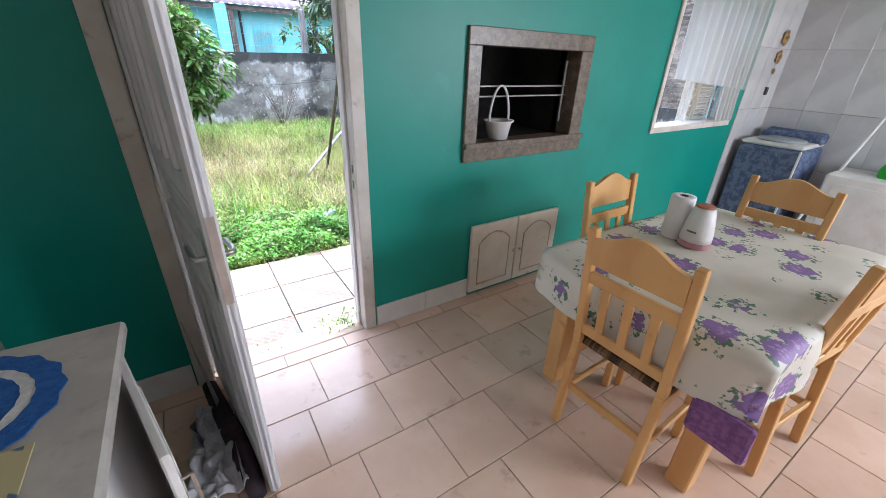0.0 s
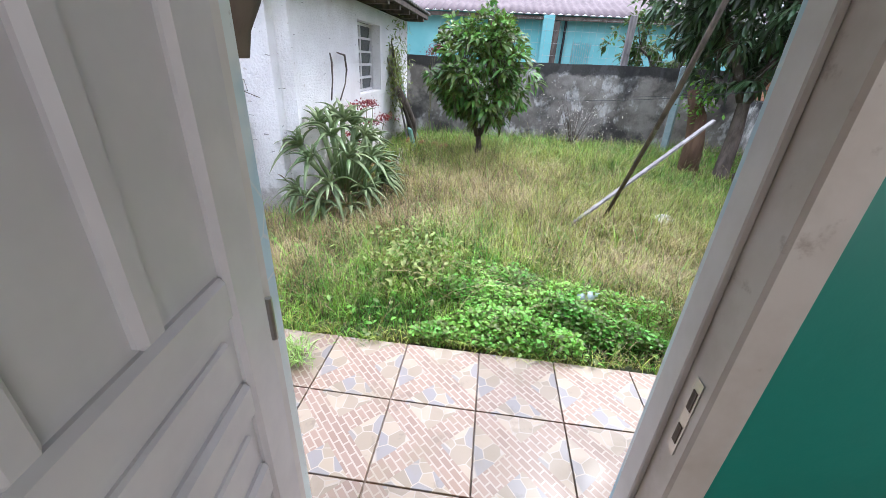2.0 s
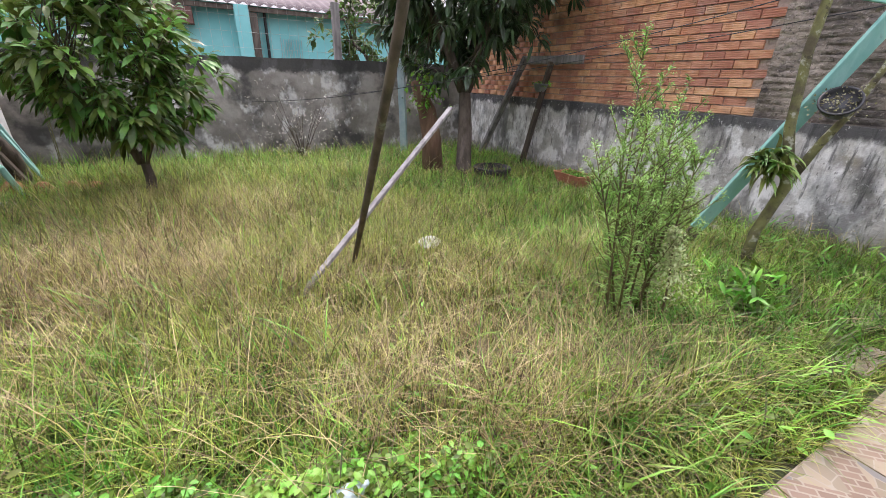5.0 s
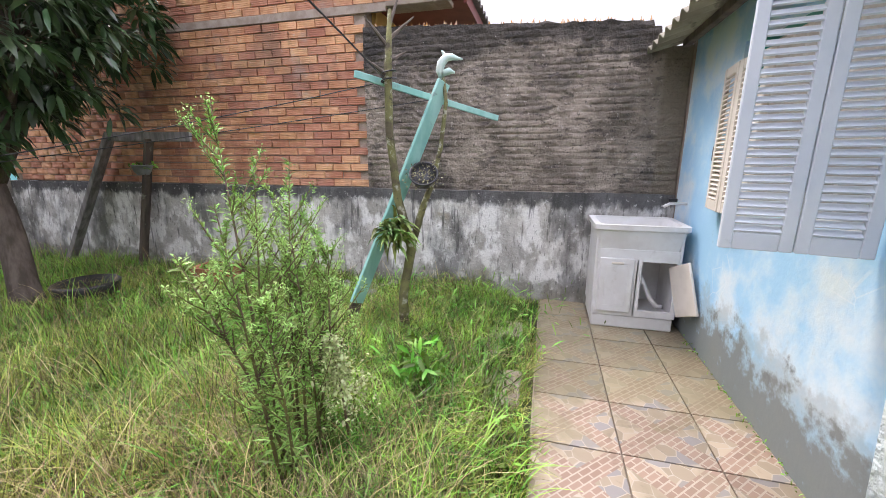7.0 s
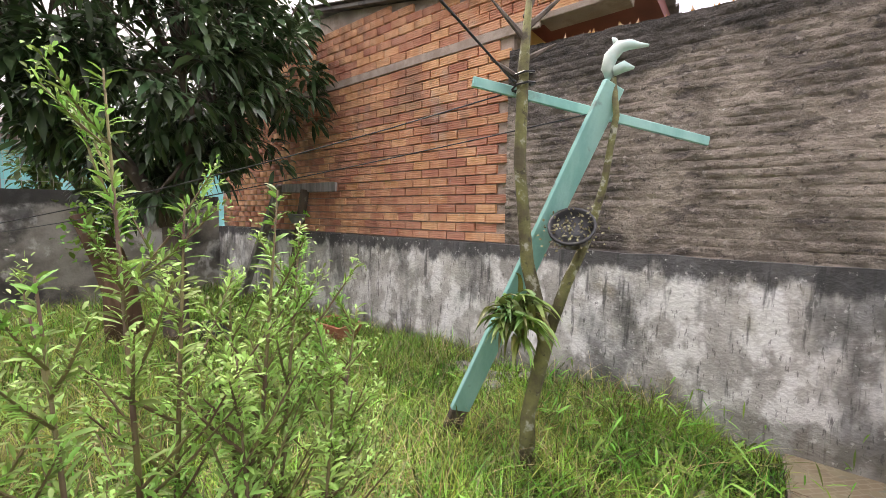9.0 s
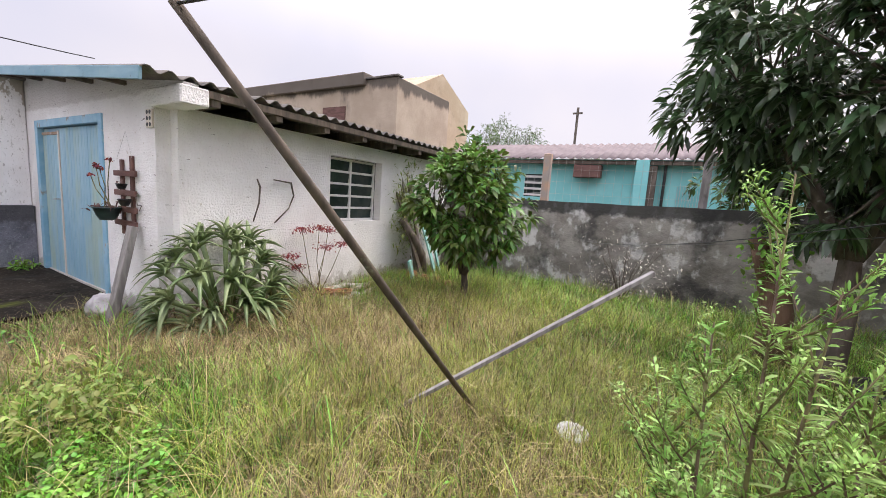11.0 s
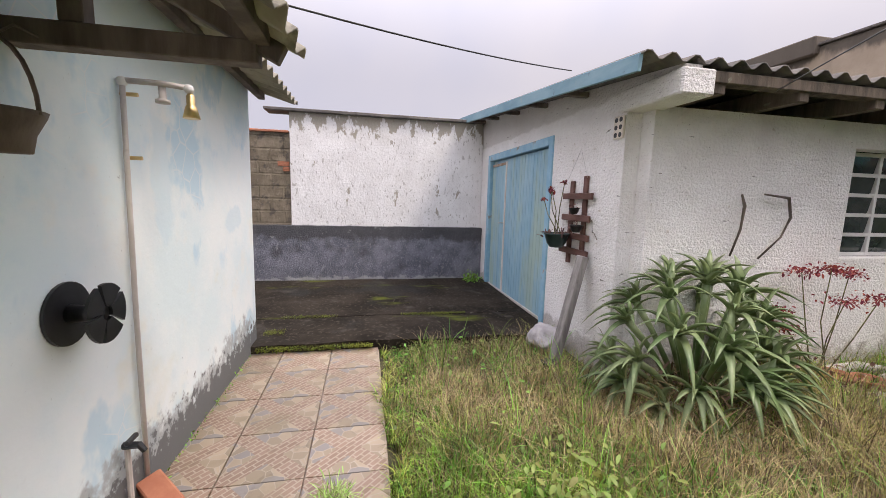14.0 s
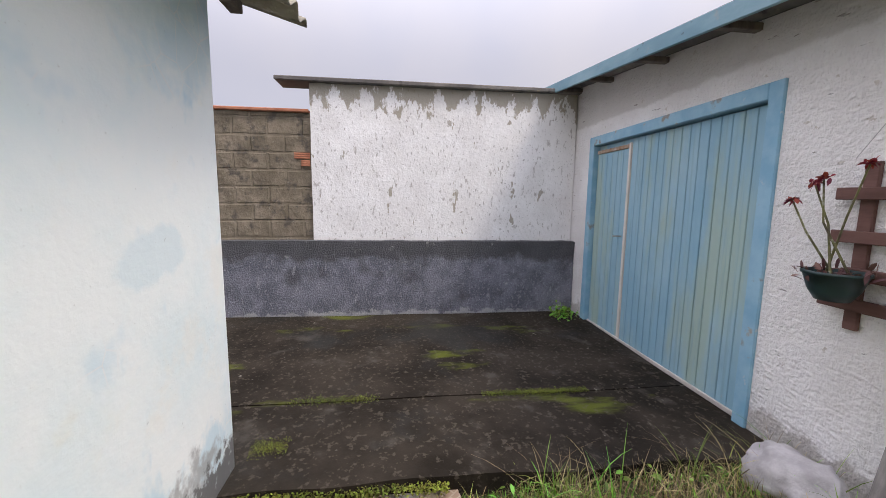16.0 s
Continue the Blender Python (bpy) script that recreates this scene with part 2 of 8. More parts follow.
        if web:
            e = self.n.new("ShaderNodeTexVoronoi")
            e.feature = "DISTANCE_TO_EDGE"
            e.inputs["Scale"].default_value = 6.5
            self.l.new(self.mapped(), e.inputs["Vector"])
            self.colour = self.mix(self.math("MULTIPLY", self.step(e.outputs["Distance"], 0.04, 0.015), f), self.colour, web)
        return self

    def worldly(self):
        """From here on patterns run across neighbouring pieces."""
        self.co = self.n.new("ShaderNodeNewGeometry").outputs["Position"]
        return self

    def bump(self, scale, strength=0.3, dist=0.01, detail=6, stretch=(1, 1, 1), height=None):
        b = self.node("ShaderNodeBump", Strength=strength, Distance=dist)
        self.l.new(height if height is not None else self.noise(scale, detail, stretch), b.inputs["Height"])
        last = self.b.inputs["Normal"].links
        if last:
            self.l.new(last[0].from_socket, b.inputs["Normal"])
        self.l.new(b.outputs["Normal"], self.b.inputs["Normal"])
        return self

    def gloss(self, scale, lo, hi):
        self.l.new(self.step(self.noise(scale), 0.3, 0.7, lo, hi), self.b.inputs["Roughness"])
        return self

    def done(self):
        if self.colour is not None:
            self.l.new(self.colour, self.b.inputs["Base Color"])
        return self.m


def leafy(name, a, b, rough=0.5, light=0.35, lo=0.7, hi=1.3, hue=0.02):
    """A leaf: light shines through it a little."""
    k = Mat(name, rough)
    k.base(a, b, 3).each(lo, hi, True, hue).done()
    t = k.n.new("ShaderNodeBsdfTranslucent")
    k.l.new(k.colour, t.inputs["Color"])
    s = k.n.new("ShaderNodeMixShader")
    s.inputs["Fac"].default_value = light
    k.l.new(k.b.outputs["BSDF"], s.inputs[1])
    k.l.new(t.outputs["BSDF"], s.inputs[2])
    k.l.new(s.outputs["Shader"], k.n["Material Output"].inputs["Surface"])
    return k.m


M = {}
M["teal_paint"] = Mat("teal_paint", 0.45).base((0.006, 0.235, 0.185), (0.008, 0.265, 0.21), 1.5).over((0.02, 0.3, 0.25), 9, 0.62, 0.75, 0.35).bump(40, 0.08, 0.004).bump(5, 0.15, 0.01).done()
M["beige_paint"] = Mat("beige_paint", 0.6).base((0.42, 0.38, 0.33), (0.5, 0.46, 0.4), 2).bump(50, 0.1, 0.004).done()
M["white_paint"] = Mat("white_paint", 0.5).base((0.66, 0.64, 0.62), (0.76, 0.75, 0.73), 4).over((0.42, 0.38, 0.34), 14, 0.62, 0.8, 0.5).bump(60, 0.1, 0.003).done()
M["door_paint"] = Mat("door_paint", 0.42).base((0.62, 0.61, 0.63), (0.72, 0.71, 0.72), 3).over((0.36, 0.31, 0.27), 10, 0.64, 0.82, 0.55, stretch=(1, 1, 0.35)).bump(70, 0.08, 0.003, stretch=(1, 1, 0.1)).done()
M["frame_paint"] = Mat("frame_paint", 0.5).base((0.56, 0.51, 0.45), (0.66, 0.62, 0.57), 5).over((0.22, 0.15, 0.1), 16, 0.6, 0.75, 0.6).bump(60, 0.15, 0.003).done()
M["house_out"] = (Mat("house_outer_paint", 0.75).base((0.73, 0.845, 0.86), (0.84, 0.89, 0.88), 1.6)
                  .over((0.42, 0.65, 0.77), 1.3, 0.57, 0.64, 0.55, stretch=(1.3, 1, 0.9)).over((0.84, 0.85, 0.8), 2.2, 0.55, 0.68, 0.6)
                  .over((0.78, 0.76, 0.58), 1.1, 0.6, 0.76, 0.45).over((0.46, 0.68, 0.8), 1.3, 0.55, 0.66, 0.4).cracks((0.8, 0.83, 0.82), 7, 0.025, 0.56, 0.62, 0.6)
                  .spot((0.42, 0.66, 0.78), -1.48, 1.72, 0.25, 0.38, 0.6, (0.82, 0.85, 0.84)).spot((0.5, 0.7, 0.79), -2.3, 1.25, 0.22, 0.12, 0.35).spot((0.48, 0.7, 0.8), -1.15, 1.5, 0.12, 0.4, 0.3)
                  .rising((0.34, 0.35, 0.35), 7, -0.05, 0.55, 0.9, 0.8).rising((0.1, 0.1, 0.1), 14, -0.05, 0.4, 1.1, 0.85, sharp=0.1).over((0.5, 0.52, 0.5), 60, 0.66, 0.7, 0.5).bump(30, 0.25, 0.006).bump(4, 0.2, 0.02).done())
M["house_blue"] = (Mat("light_blue_paint", 0.75).base((0.33, 0.58, 0.78), (0.45, 0.67, 0.8), 2)
                   .over((0.66, 0.74, 0.78), 2.0, 0.42, 0.62, 0.85).over((0.5, 0.66, 0.5), 1.0, 0.62, 0.74, 0.3).cracks((0.75, 0.8, 0.82), 5, 0.02, 0.56, 0.62, 0.35)
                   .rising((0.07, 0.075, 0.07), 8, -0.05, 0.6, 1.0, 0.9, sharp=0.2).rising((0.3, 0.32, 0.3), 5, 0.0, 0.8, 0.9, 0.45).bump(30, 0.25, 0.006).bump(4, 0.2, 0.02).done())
M["chimney"] = (Mat("flaking_blue_plaster", 0.85).base((0.58, 0.7, 0.74), (0.72, 0.78, 0.78), 3).over((0.36, 0.6, 0.72), 2, 0.5, 0.6, 0.6)
                .over((0.45, 0.36, 0.27), 1.7, 0.6, 0.63, 0.8).rising((0.04, 0.04, 0.032), 4, 0.35, 1.35, 0.7, 0.95, sharp=0.25).rising((0.14, 0.15, 0.06), 9, 0.0, 0.7, 1.0, 0.5).over((0.3, 0.34, 0.36), 30, 0.6, 0.68, 0.6).bump(55, 1.0, 0.02).bump(14, 0.5, 0.02).done())
k = Mat("white_rough_plaster", 0.9).base((0.82, 0.8, 0.78), (0.9, 0.885, 0.87), 2.5)
k.over((0.6, 0.55, 0.49), 1.4, 0.6, 0.8, 0.3).over((0.5, 0.43, 0.35), 14, 0.66, 0.7, 0.5).over((0.16, 0.14, 0.13), 15, 0.67, 0.69, 0.75, stretch=(0.4, 0.4, 1.8)).over((0.5, 0.46, 0.42), 48, 0.62, 0.68, 0.35).rising((0.34, 0.3, 0.26), 6, -0.05, 0.42, 0.9, 0.6).rising((0.36, 0.32, 0.27), 5, 2.45, 2.25, 0.5, 0.4)
M["garage_wall"] = k.courses(0.24, 0.105, 0.01, 0.3, 0.008).bump(38, 0.75, 0.03, 3).bump(100, 0.6, 0.012).done()
k = Mat("white_flaking_plaster", 0.85).base((0.78, 0.765, 0.75), (0.87, 0.86, 0.85), 3)
k.over((0.34, 0.3, 0.24), 8, 0.665, 0.68, 0.85, stretch=(1, 1, 0.5), warp=0.4).over((0.32, 0.3, 0.27), 22, 0.655, 0.68, 0.8).over((0.62, 0.6, 0.57), 1.5, 0.52, 0.7, 0.45).over((0.3, 0.28, 0.26), 48, 0.62, 0.67, 0.6).over((0.34, 0.31, 0.28), 28, 0.6, 0.66, 0.65, stretch=(1, 1, 0.45))
k.rising((0.33, 0.29, 0.22), 5, 2.95, 2.3, 1.5, 0.85, (1, 1, 0.45), sharp=0.06)
M["west_wall"] = k.bump(24, 0.6, 0.015).bump(80, 0.3, 0.006).done()
M["west_base"] = Mat("grey_pebbled_plaster", 0.92).base((0.13, 0.135, 0.165), (0.22, 0.225, 0.265), 5).over((0.34, 0.34, 0.38), 36, 0.52, 0.66, 0.6).over((0.05, 0.05, 0.055), 60, 0.58, 0.66, 0.6).over((0.07, 0.07, 0.075), 2.2, 0.52, 0.68, 0.6).over((0.46, 0.46, 0.48), 14, 0.64, 0.7, 0.4, stretch=(1, 1, 0.4)).rising((0.06, 0.06, 0.06), 3, 1.0, 0.5, 0.7, 0.8).rising((0.6, 0.6, 0.58), 8, 0.0, 0.16, 1.4, 0.4).bump(60, 1.0, 0.02).done()
M["brown_plaster"] = Mat("bare_brown_plaster", 0.92).base((0.16, 0.13, 0.09), (0.25, 0.205, 0.15), 5).over((0.07, 0.062, 0.052), 6, 0.52, 0.66, 0.8).over((0.33, 0.29, 0.22), 30, 0.62, 0.68, 0.5).courses(0.39, 0.2, 0.018, 0.8, 0.03).bump(30, 0.6, 0.02).done()
k = Mat("mossy_concrete", 0.9, 0, 0.1).base((0.015, 0.012, 0.009), (0.036, 0.029, 0.022), 1.6)
k.over((0.085, 0.076, 0.064), 2.8, 0.55, 0.72, 0.7).over((0.3, 0.28, 0.24), 5, 0.7, 0.74, 0.6).over((0.3, 0.28, 0.25), 30, 0.7, 0.74, 0.5).over((0.14, 0.17, 0.02), 1.6, 0.6, 0.72, 0.5, stretch=(1.6, 0.6, 1)).over((0.1, 0.085, 0.065), 25, 0.55, 0.65, 0.5).over((0.03, 0.03, 0.028), 0.9, 0.5, 0.65, 0.7)
M["concrete"] = k.bump(60, 0.4, 0.006).bump(9, 0.3, 0.01).done()
k = Mat("stained_grey_plaster", 0.92).base((0.34, 0.32, 0.29), (0.56, 0.54, 0.5), 3)
k.over((0.82, 0.81, 0.78), 4.5, 0.46, 0.58, 0.85, stretch=(1, 1, 0.7)).over((0.3, 0.25, 0.14), 2, 0.58, 0.72, 0.5).over((0.1, 0.1, 0.095), 2.3, 0.5, 0.64, 0.75, stretch=(1, 1, 0.5)).over((0.06, 0.06, 0.058), 9, 0.56, 0.68, 0.75, stretch=(1.6, 1.6, 0.2))
k.rising((0.05, 0.05, 0.05), 4, 1.15, 0.75, 0.8, 0.9, (1, 1, 0.5)).rising((0.16, 0.15, 0.12), 5, -0.05, 0.3, 0.9, 0.6)
k.over((0.74, 0.72, 0.68), 22, 0.6, 0.68, 0.5).over((0.06, 0.06, 0.055), 30, 0.6, 0.66, 0.6, stretch=(1.5, 1.5, 0.4)).over((0.2, 0.16, 0.1), 3, 0.6, 0.72, 0.4)
M["east_base"] = k.bump(35, 0.7, 0.015).bump(8, 0.4, 0.03).done()
k = Mat("sooty_ridged_render", 0.95).base((0.19, 0.16, 0.13), (0.41, 0.345, 0.28), 2.6)
k.over((0.06, 0.055, 0.053), 1.4, 0.5, 0.66, 0.7).over((0.4, 0.33, 0.26), 3, 0.58, 0.72, 0.7).over((0.06, 0.05, 0.05), 9, 0.55, 0.66, 0.6, stretch=(1, 0.6, 1.6)).over((0.52, 0.46, 0.4), 24, 0.6, 0.68, 0.55).over((0.05, 0.045, 0.04), 30, 0.6, 0.66, 0.6).over((0.45, 0.42, 0.38), 11, 0.74, 0.77, 0.6).rising((0.026, 0.025, 0.024), 1.6, 2.9, 2.0, 0.8, 0.8)
k.over((0.66, 0.63, 0.6), 13, 0.72, 0.735, 0.8).rising((0.24, 0.2, 0.15), 3, 2.45, 2.7, 0.25, 0.8, axis="Y")
M["ridged"] = k.bump(45, 1.0, 0.03).bump(110, 0.6, 0.008).bump(12, 0.6, 0.03, stretch=(1, 0.35, 2.5)).done()
k = Mat("back_wall_plaster", 0.92).base((0.18, 0.165, 0.145), (0.36, 0.335, 0.3), 2.2)
k.over((0.68, 0.67, 0.65), 3.6, 0.52, 0.64, 0.85, stretch=(1, 1, 0.7)).over((0.05, 0.05, 0.048), 1.6, 0.5, 0.66, 0.85).rising((0.035, 0.035, 0.033), 3, 1.65, 1.15, 0.7, 0.9)
M["back_wall"] = k.bump(25, 0.6, 0.02).done()
k = Mat("hollow_brick", 0.9).worldly().base((0.54, 0.25, 0.145), (0.68, 0.37, 0.23), 5).over((0.22, 0.13, 0.1), 4, 0.58, 0.72, 0.5).over((0.16, 0.11, 0.09), 1.1, 0.54, 0.7, 0.5).over((0.5, 0.4, 0.33), 2.6, 0.58, 0.72, 0.5).over((0.55, 0.46, 0.38), 24, 0.62, 0.7, 0.5)
k.each(0.82, 1.14, False, 0.012)
M["brick"] = k.bump(60, 0.4, 0.006).done()
k = Mat("hollow_brick_rest", 0.9).worldly().base((0.54, 0.25, 0.145), (0.68, 0.37, 0.23), 5).over((0.22, 0.13, 0.1), 4, 0.58, 0.72, 0.5).over((0.16, 0.11, 0.09), 1.1, 0.54, 0.7, 0.5).over((0.5, 0.4, 0.33), 2.6, 0.58, 0.72, 0.5).over((0.55, 0.46, 0.38), 24, 0.62, 0.7, 0.5)
M["brick_rest"] = k.each(0.82, 1.14, True, 0.012).bump(60, 0.4, 0.006).done()
M["mortar"] = Mat("grey_mortar", 0.95).base((0.32, 0.25, 0.2), (0.44, 0.36, 0.3), 8).over((0.14, 0.12, 0.11), 2, 0.55, 0.75, 0.6).bump(50, 0.8, 0.015).done()
M["fibre_roof"] = Mat("fibre_cement", 0.9).base((0.11, 0.1, 0.095), (0.22, 0.2, 0.18), 3).over((0.04, 0.04, 0.04), 6, 0.5, 0.68, 0.8).over((0.3, 0.25, 0.15), 9, 0.66, 0.74, 0.6).bump(50, 0.4, 0.006).done()
M["pale_roof"] = Mat("pale_fibre_cement", 0.9).base((0.27, 0.25, 0.2), (0.42, 0.39, 0.32), 3).over((0.1, 0.095, 0.08), 6, 0.54, 0.68, 0.7).over((0.4, 0.34, 0.2), 9, 0.62, 0.74, 0.6).bump(50, 0.4, 0.006).done()
M["pink_roof"] = Mat("weathered_roof", 0.9).base((0.15, 0.12, 0.12), (0.21, 0.17, 0.17), 2).over((0.09, 0.07, 0.065), 4, 0.55, 0.7, 0.5).bump(30, 0.3, 0.01).done()
M["dark_wood"] = Mat("dark_timber", 0.8).base((0.08, 0.062, 0.05), (0.17, 0.135, 0.11), 9, stretch=(1, 1, 0.2)).bump(50, 0.4, 0.006, stretch=(1, 1, 0.15)).done()
M["grey_wood"] = Mat("weathered_grey_wood", 0.88).base((0.17, 0.155, 0.15), (0.32, 0.3, 0.285), 14, stretch=(1, 1, 0.12)).over((0.08, 0.07, 0.06), 5, 0.58, 0.7, 0.6).bump(60, 0.5, 0.005, stretch=(1, 1, 0.1)).done()
M["old_wood"] = Mat("lichened_wood", 0.9).base((0.06, 0.047, 0.036), (0.13, 0.1, 0.075), 11, stretch=(1, 1, 0.15)).over((0.26, 0.27, 0.2), 10, 0.62, 0.74, 0.7).bump(40, 0.6, 0.008, stretch=(1, 1, 0.15)).done()
M["brown_wood"] = Mat("brown_slat_wood", 0.7).base((0.1, 0.045, 0.035), (0.17, 0.085, 0.07), 12, stretch=(0.2, 1, 1)).bump(40, 0.3, 0.005).done()
M["teal_wood"] = Mat("faded_teal_board", 0.75).base((0.2, 0.45, 0.4), (0.32, 0.58, 0.52), 6, stretch=(1, 1, 0.3)).over((0.16, 0.17, 0.15), 7, 0.62, 0.74, 0.7).bump(40, 0.3, 0.006).done()
M["blue_wood"] = Mat("sky_blue_boards", 0.6).base((0.22, 0.41, 0.52), (0.31, 0.49, 0.57), 2.5, stretch=(1, 1, 0.3)).over((0.36, 0.46, 0.36), 1.3, 0.46, 0.64, 0.7, stretch=(2, 1, 0.4)).over((0.2, 0.34, 0.38), 7, 0.56, 0.7, 0.5, stretch=(3, 1, 0.15)).over((0.45, 0.3, 0.17), 9, 0.69, 0.76, 0.6, stretch=(1.5, 1.5, 0.5)).bump(50, 0.15, 0.004, stretch=(1, 1, 0.1)).done()
M["blue_frame"] = Mat("sky_blue_frame", 0.6).base((0.2, 0.41, 0.56), (0.29, 0.5, 0.62), 4).over((0.26, 0.16, 0.09), 4, 0.63, 0.7, 0.75).over((0.4, 0.26, 0.14), 9, 0.66, 0.75, 0.7).over((0.55, 0.58, 0.58), 13, 0.66, 0.72, 0.5).bump(50, 0.2, 0.004).done()
M["fascia"] = Mat("faded_blue_fascia", 0.7).base((0.16, 0.3, 0.37), (0.25, 0.4, 0.46), 4, stretch=(0.3, 1, 1)).over((0.36, 0.36, 0.34), 8, 0.6, 0.74, 0.6).over((0.05, 0.05, 0.05), 12, 0.64, 0.7, 0.6).bump(40, 0.2, 0.005).done()
M["shutter_grey"] = Mat("pale_grey_shutter_paint", 0.5).base((0.6, 0.65, 0.71), (0.67, 0.71, 0.75), 4).over((0.36, 0.37, 0.38), 12, 0.64, 0.8, 0.35).bump(50, 0.08, 0.003).done()
M["shutter_cream"] = Mat("cream_shutter_paint", 0.55).base((0.66, 0.6, 0.52), (0.74, 0.68, 0.6), 5).over((0.4, 0.33, 0.25), 12, 0.62, 0.8, 0.5).bump(50, 0.1, 0.003).done()
M["glass_dark"] = Mat("dim_window_glass", 0.08, 0, 0.5).base((0.018, 0.03, 0.028), (0.04, 0.055, 0.05), 3).done()
M["steel"] = Mat("brushed_steel", 0.32, 1.0).base((0.5, 0.49, 0.47), (0.6, 0.59, 0.57), 12).bump(80, 0.05, 0.002).done()
M["brass"] = Mat("old_brass", 0.35, 1.0).base((0.62, 0.45, 0.2), (0.7, 0.52, 0.26), 20).done()
M["black_plastic"] = Mat("black_plastic", 0.4).base((0.012, 0.012, 0.013), (0.025, 0.025, 0.026), 8).bump(80, 0.05, 0.002).done()
M["pvc"] = Mat("aged_pvc", 0.45).base((0.5, 0.45, 0.42), (0.6, 0.55, 0.51), 6).over((0.36, 0.3, 0.25), 14, 0.6, 0.75, 0.5).done()
M["white_plastic"] = Mat("white_plastic", 0.4).base((0.7, 0.68, 0.66), (0.78, 0.77, 0.76), 5).over((0.46, 0.42, 0.35), 8, 0.62, 0.8, 0.5).over((0.16, 0.15, 0.12), 16, 0.7, 0.8, 0.4).bump(60, 0.05, 0.002).done()
M["soil"] = Mat("damp_soil", 0.95).base((0.035, 0.03, 0.02), (0.075, 0.062, 0.04), 4).over((0.05, 0.07, 0.02), 1.2, 0.45, 0.6, 0.8).bump(30, 0.8, 0.03).done()
M["bark"] = Mat("grey_bark", 0.9).base((0.07, 0.055, 0.042), (0.15, 0.12, 0.1), 12, stretch=(1, 1, 0.3)).over((0.4, 0.4, 0.36), 7, 0.64, 0.72, 0.7).bump(30, 0.8, 0.015, stretch=(1, 1, 0.3)).done()
M["moss_bark"] = Mat("mossy_bark", 0.92).base((0.1, 0.085, 0.05), (0.19, 0.19, 0.07), 7).over((0.42, 0.42, 0.34), 14, 0.56, 0.66, 0.8).over((0.05, 0.04, 0.03), 22, 0.58, 0.66, 0.7).bump(35, 0.7, 0.012).done()
M["terracotta"] = Mat("terracotta", 0.85).base((0.38, 0.14, 0.08), (0.46, 0.19, 0.11), 8).over((0.2, 0.12, 0.09), 10, 0.58, 0.72, 0.6).bump(50, 0.3, 0.006).done()
M["loquat"] = leafy("loquat_leaf", (0.042, 0.08, 0.034), (0.085, 0.135, 0.06), 0.3, 0.2, 0.55, 1.5, 0.02)
M["avocado"] = leafy("sapling_leaf", (0.062, 0.125, 0.026), (0.155, 0.245, 0.05), 0.38, 0.32, 0.5, 1.7, 0.04)
M["aloe"] = leafy("aloe_leaf", (0.12, 0.21, 0.075), (0.27, 0.35, 0.16), 0.38, 0.06, 0.7, 1.35, 0.02)
M["weed"] = leafy("tall_weed_leaf", (0.17, 0.33, 0.065), (0.4, 0.55, 0.18), 0.5, 0.38, 0.5, 1.6, 0.02)
M["lush"] = leafy("creeper_leaf", (0.13, 0.3, 0.035), (0.29, 0.49, 0.08), 0.42, 0.3, 0.35, 1.55, 0.03)
M["shrub"] = leafy("pale_shrub_leaf", (0.17, 0.24, 0.05), (0.34, 0.38, 0.1), 0.5, 0.3, 0.7, 1.3, 0.03)
M["green_grass"] = leafy("green_grass", (0.1, 0.23, 0.028), (0.29, 0.44, 0.065), 0.42, 0.3, 0.2, 1.8, 0.035)
M["olive_grass"] = leafy("olive_grass", (0.27, 0.32, 0.05), (0.49, 0.48, 0.12), 0.45, 0.3, 0.25, 1.65, 0.025)
M["dry_grass"] = leafy("dry_grass", (0.29, 0.2, 0.09), (0.56, 0.43, 0.24), 0.5, 0.25, 0.25, 1.5, 0.02)
M["far_leaf"] = leafy("far_leaf", (0.06, 0.11, 0.03), (0.13, 0.2, 0.05), 0.55, 0.3, 0.6, 1.4, 0.03)

MOSS = leafy("olive_moss", (0.1, 0.12, 0.012), (0.22, 0.24, 0.03), 0.8, 0.2, 0.5, 1.4, 0.03)

# ---- ground ----
def ground_height(x, y):
    h = -0.12 + 0.03 * noise.noise(Vector((x * 0.8, y * 0.8, 0)))
    if y > 3.6:
        h += 0.05 * min(1.0, (y - 3.6) / 2.0)
    return h


def axis_steps(lo, hi, step, far):
    fine = list(np.arange(lo, hi, step))
    return [-f for f in reversed(far)] + fine + [hi] + list(far)


gx = axis_steps(-7.0, 8.0, 0.3, [15, 30, 80, 300, 2000])
gy = axis_steps(-4.0, 13.0, 0.3, [20, 40, 90, 300, 2000])
bm = bmesh.new()
grid = [[bm.verts.new((x, y, ground_height(x, y))) for y in gy] for x in gx]
for i in range(len(gx) - 1):
    for j in range(len(gy) - 1):
        bm.faces.new((grid[i][j], grid[i + 1][j], grid[i + 1][j + 1], grid[i][j + 1]))
part("ground", bm, M["soil"], None, "dark damp soil under the overgrown lawn", "ground", "structure", smooth=True)

# ---- house ----
DOOR = (0.03, 0.91, -0.06, 2.12)
WIN = (3.66, 5.04, 1.12, 2.16)
GRILL = (1.61, 2.65, 1.03, 1.77)
CAB = (1.72, 2.57, 0.02, 0.56)
part("wall_north_inner", opened(bmesh.new(), (-0.62, -0.1), (5.22, 2.8), 2.18, 2.264, [DOOR, WIN, GRILL, CAB]), M["teal_paint"], None, "teal painted plaster wall of the kitchen", "wall", "structure")
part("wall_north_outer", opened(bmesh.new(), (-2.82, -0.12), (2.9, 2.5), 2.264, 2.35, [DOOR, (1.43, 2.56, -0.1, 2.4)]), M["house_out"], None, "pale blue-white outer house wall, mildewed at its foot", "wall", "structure")
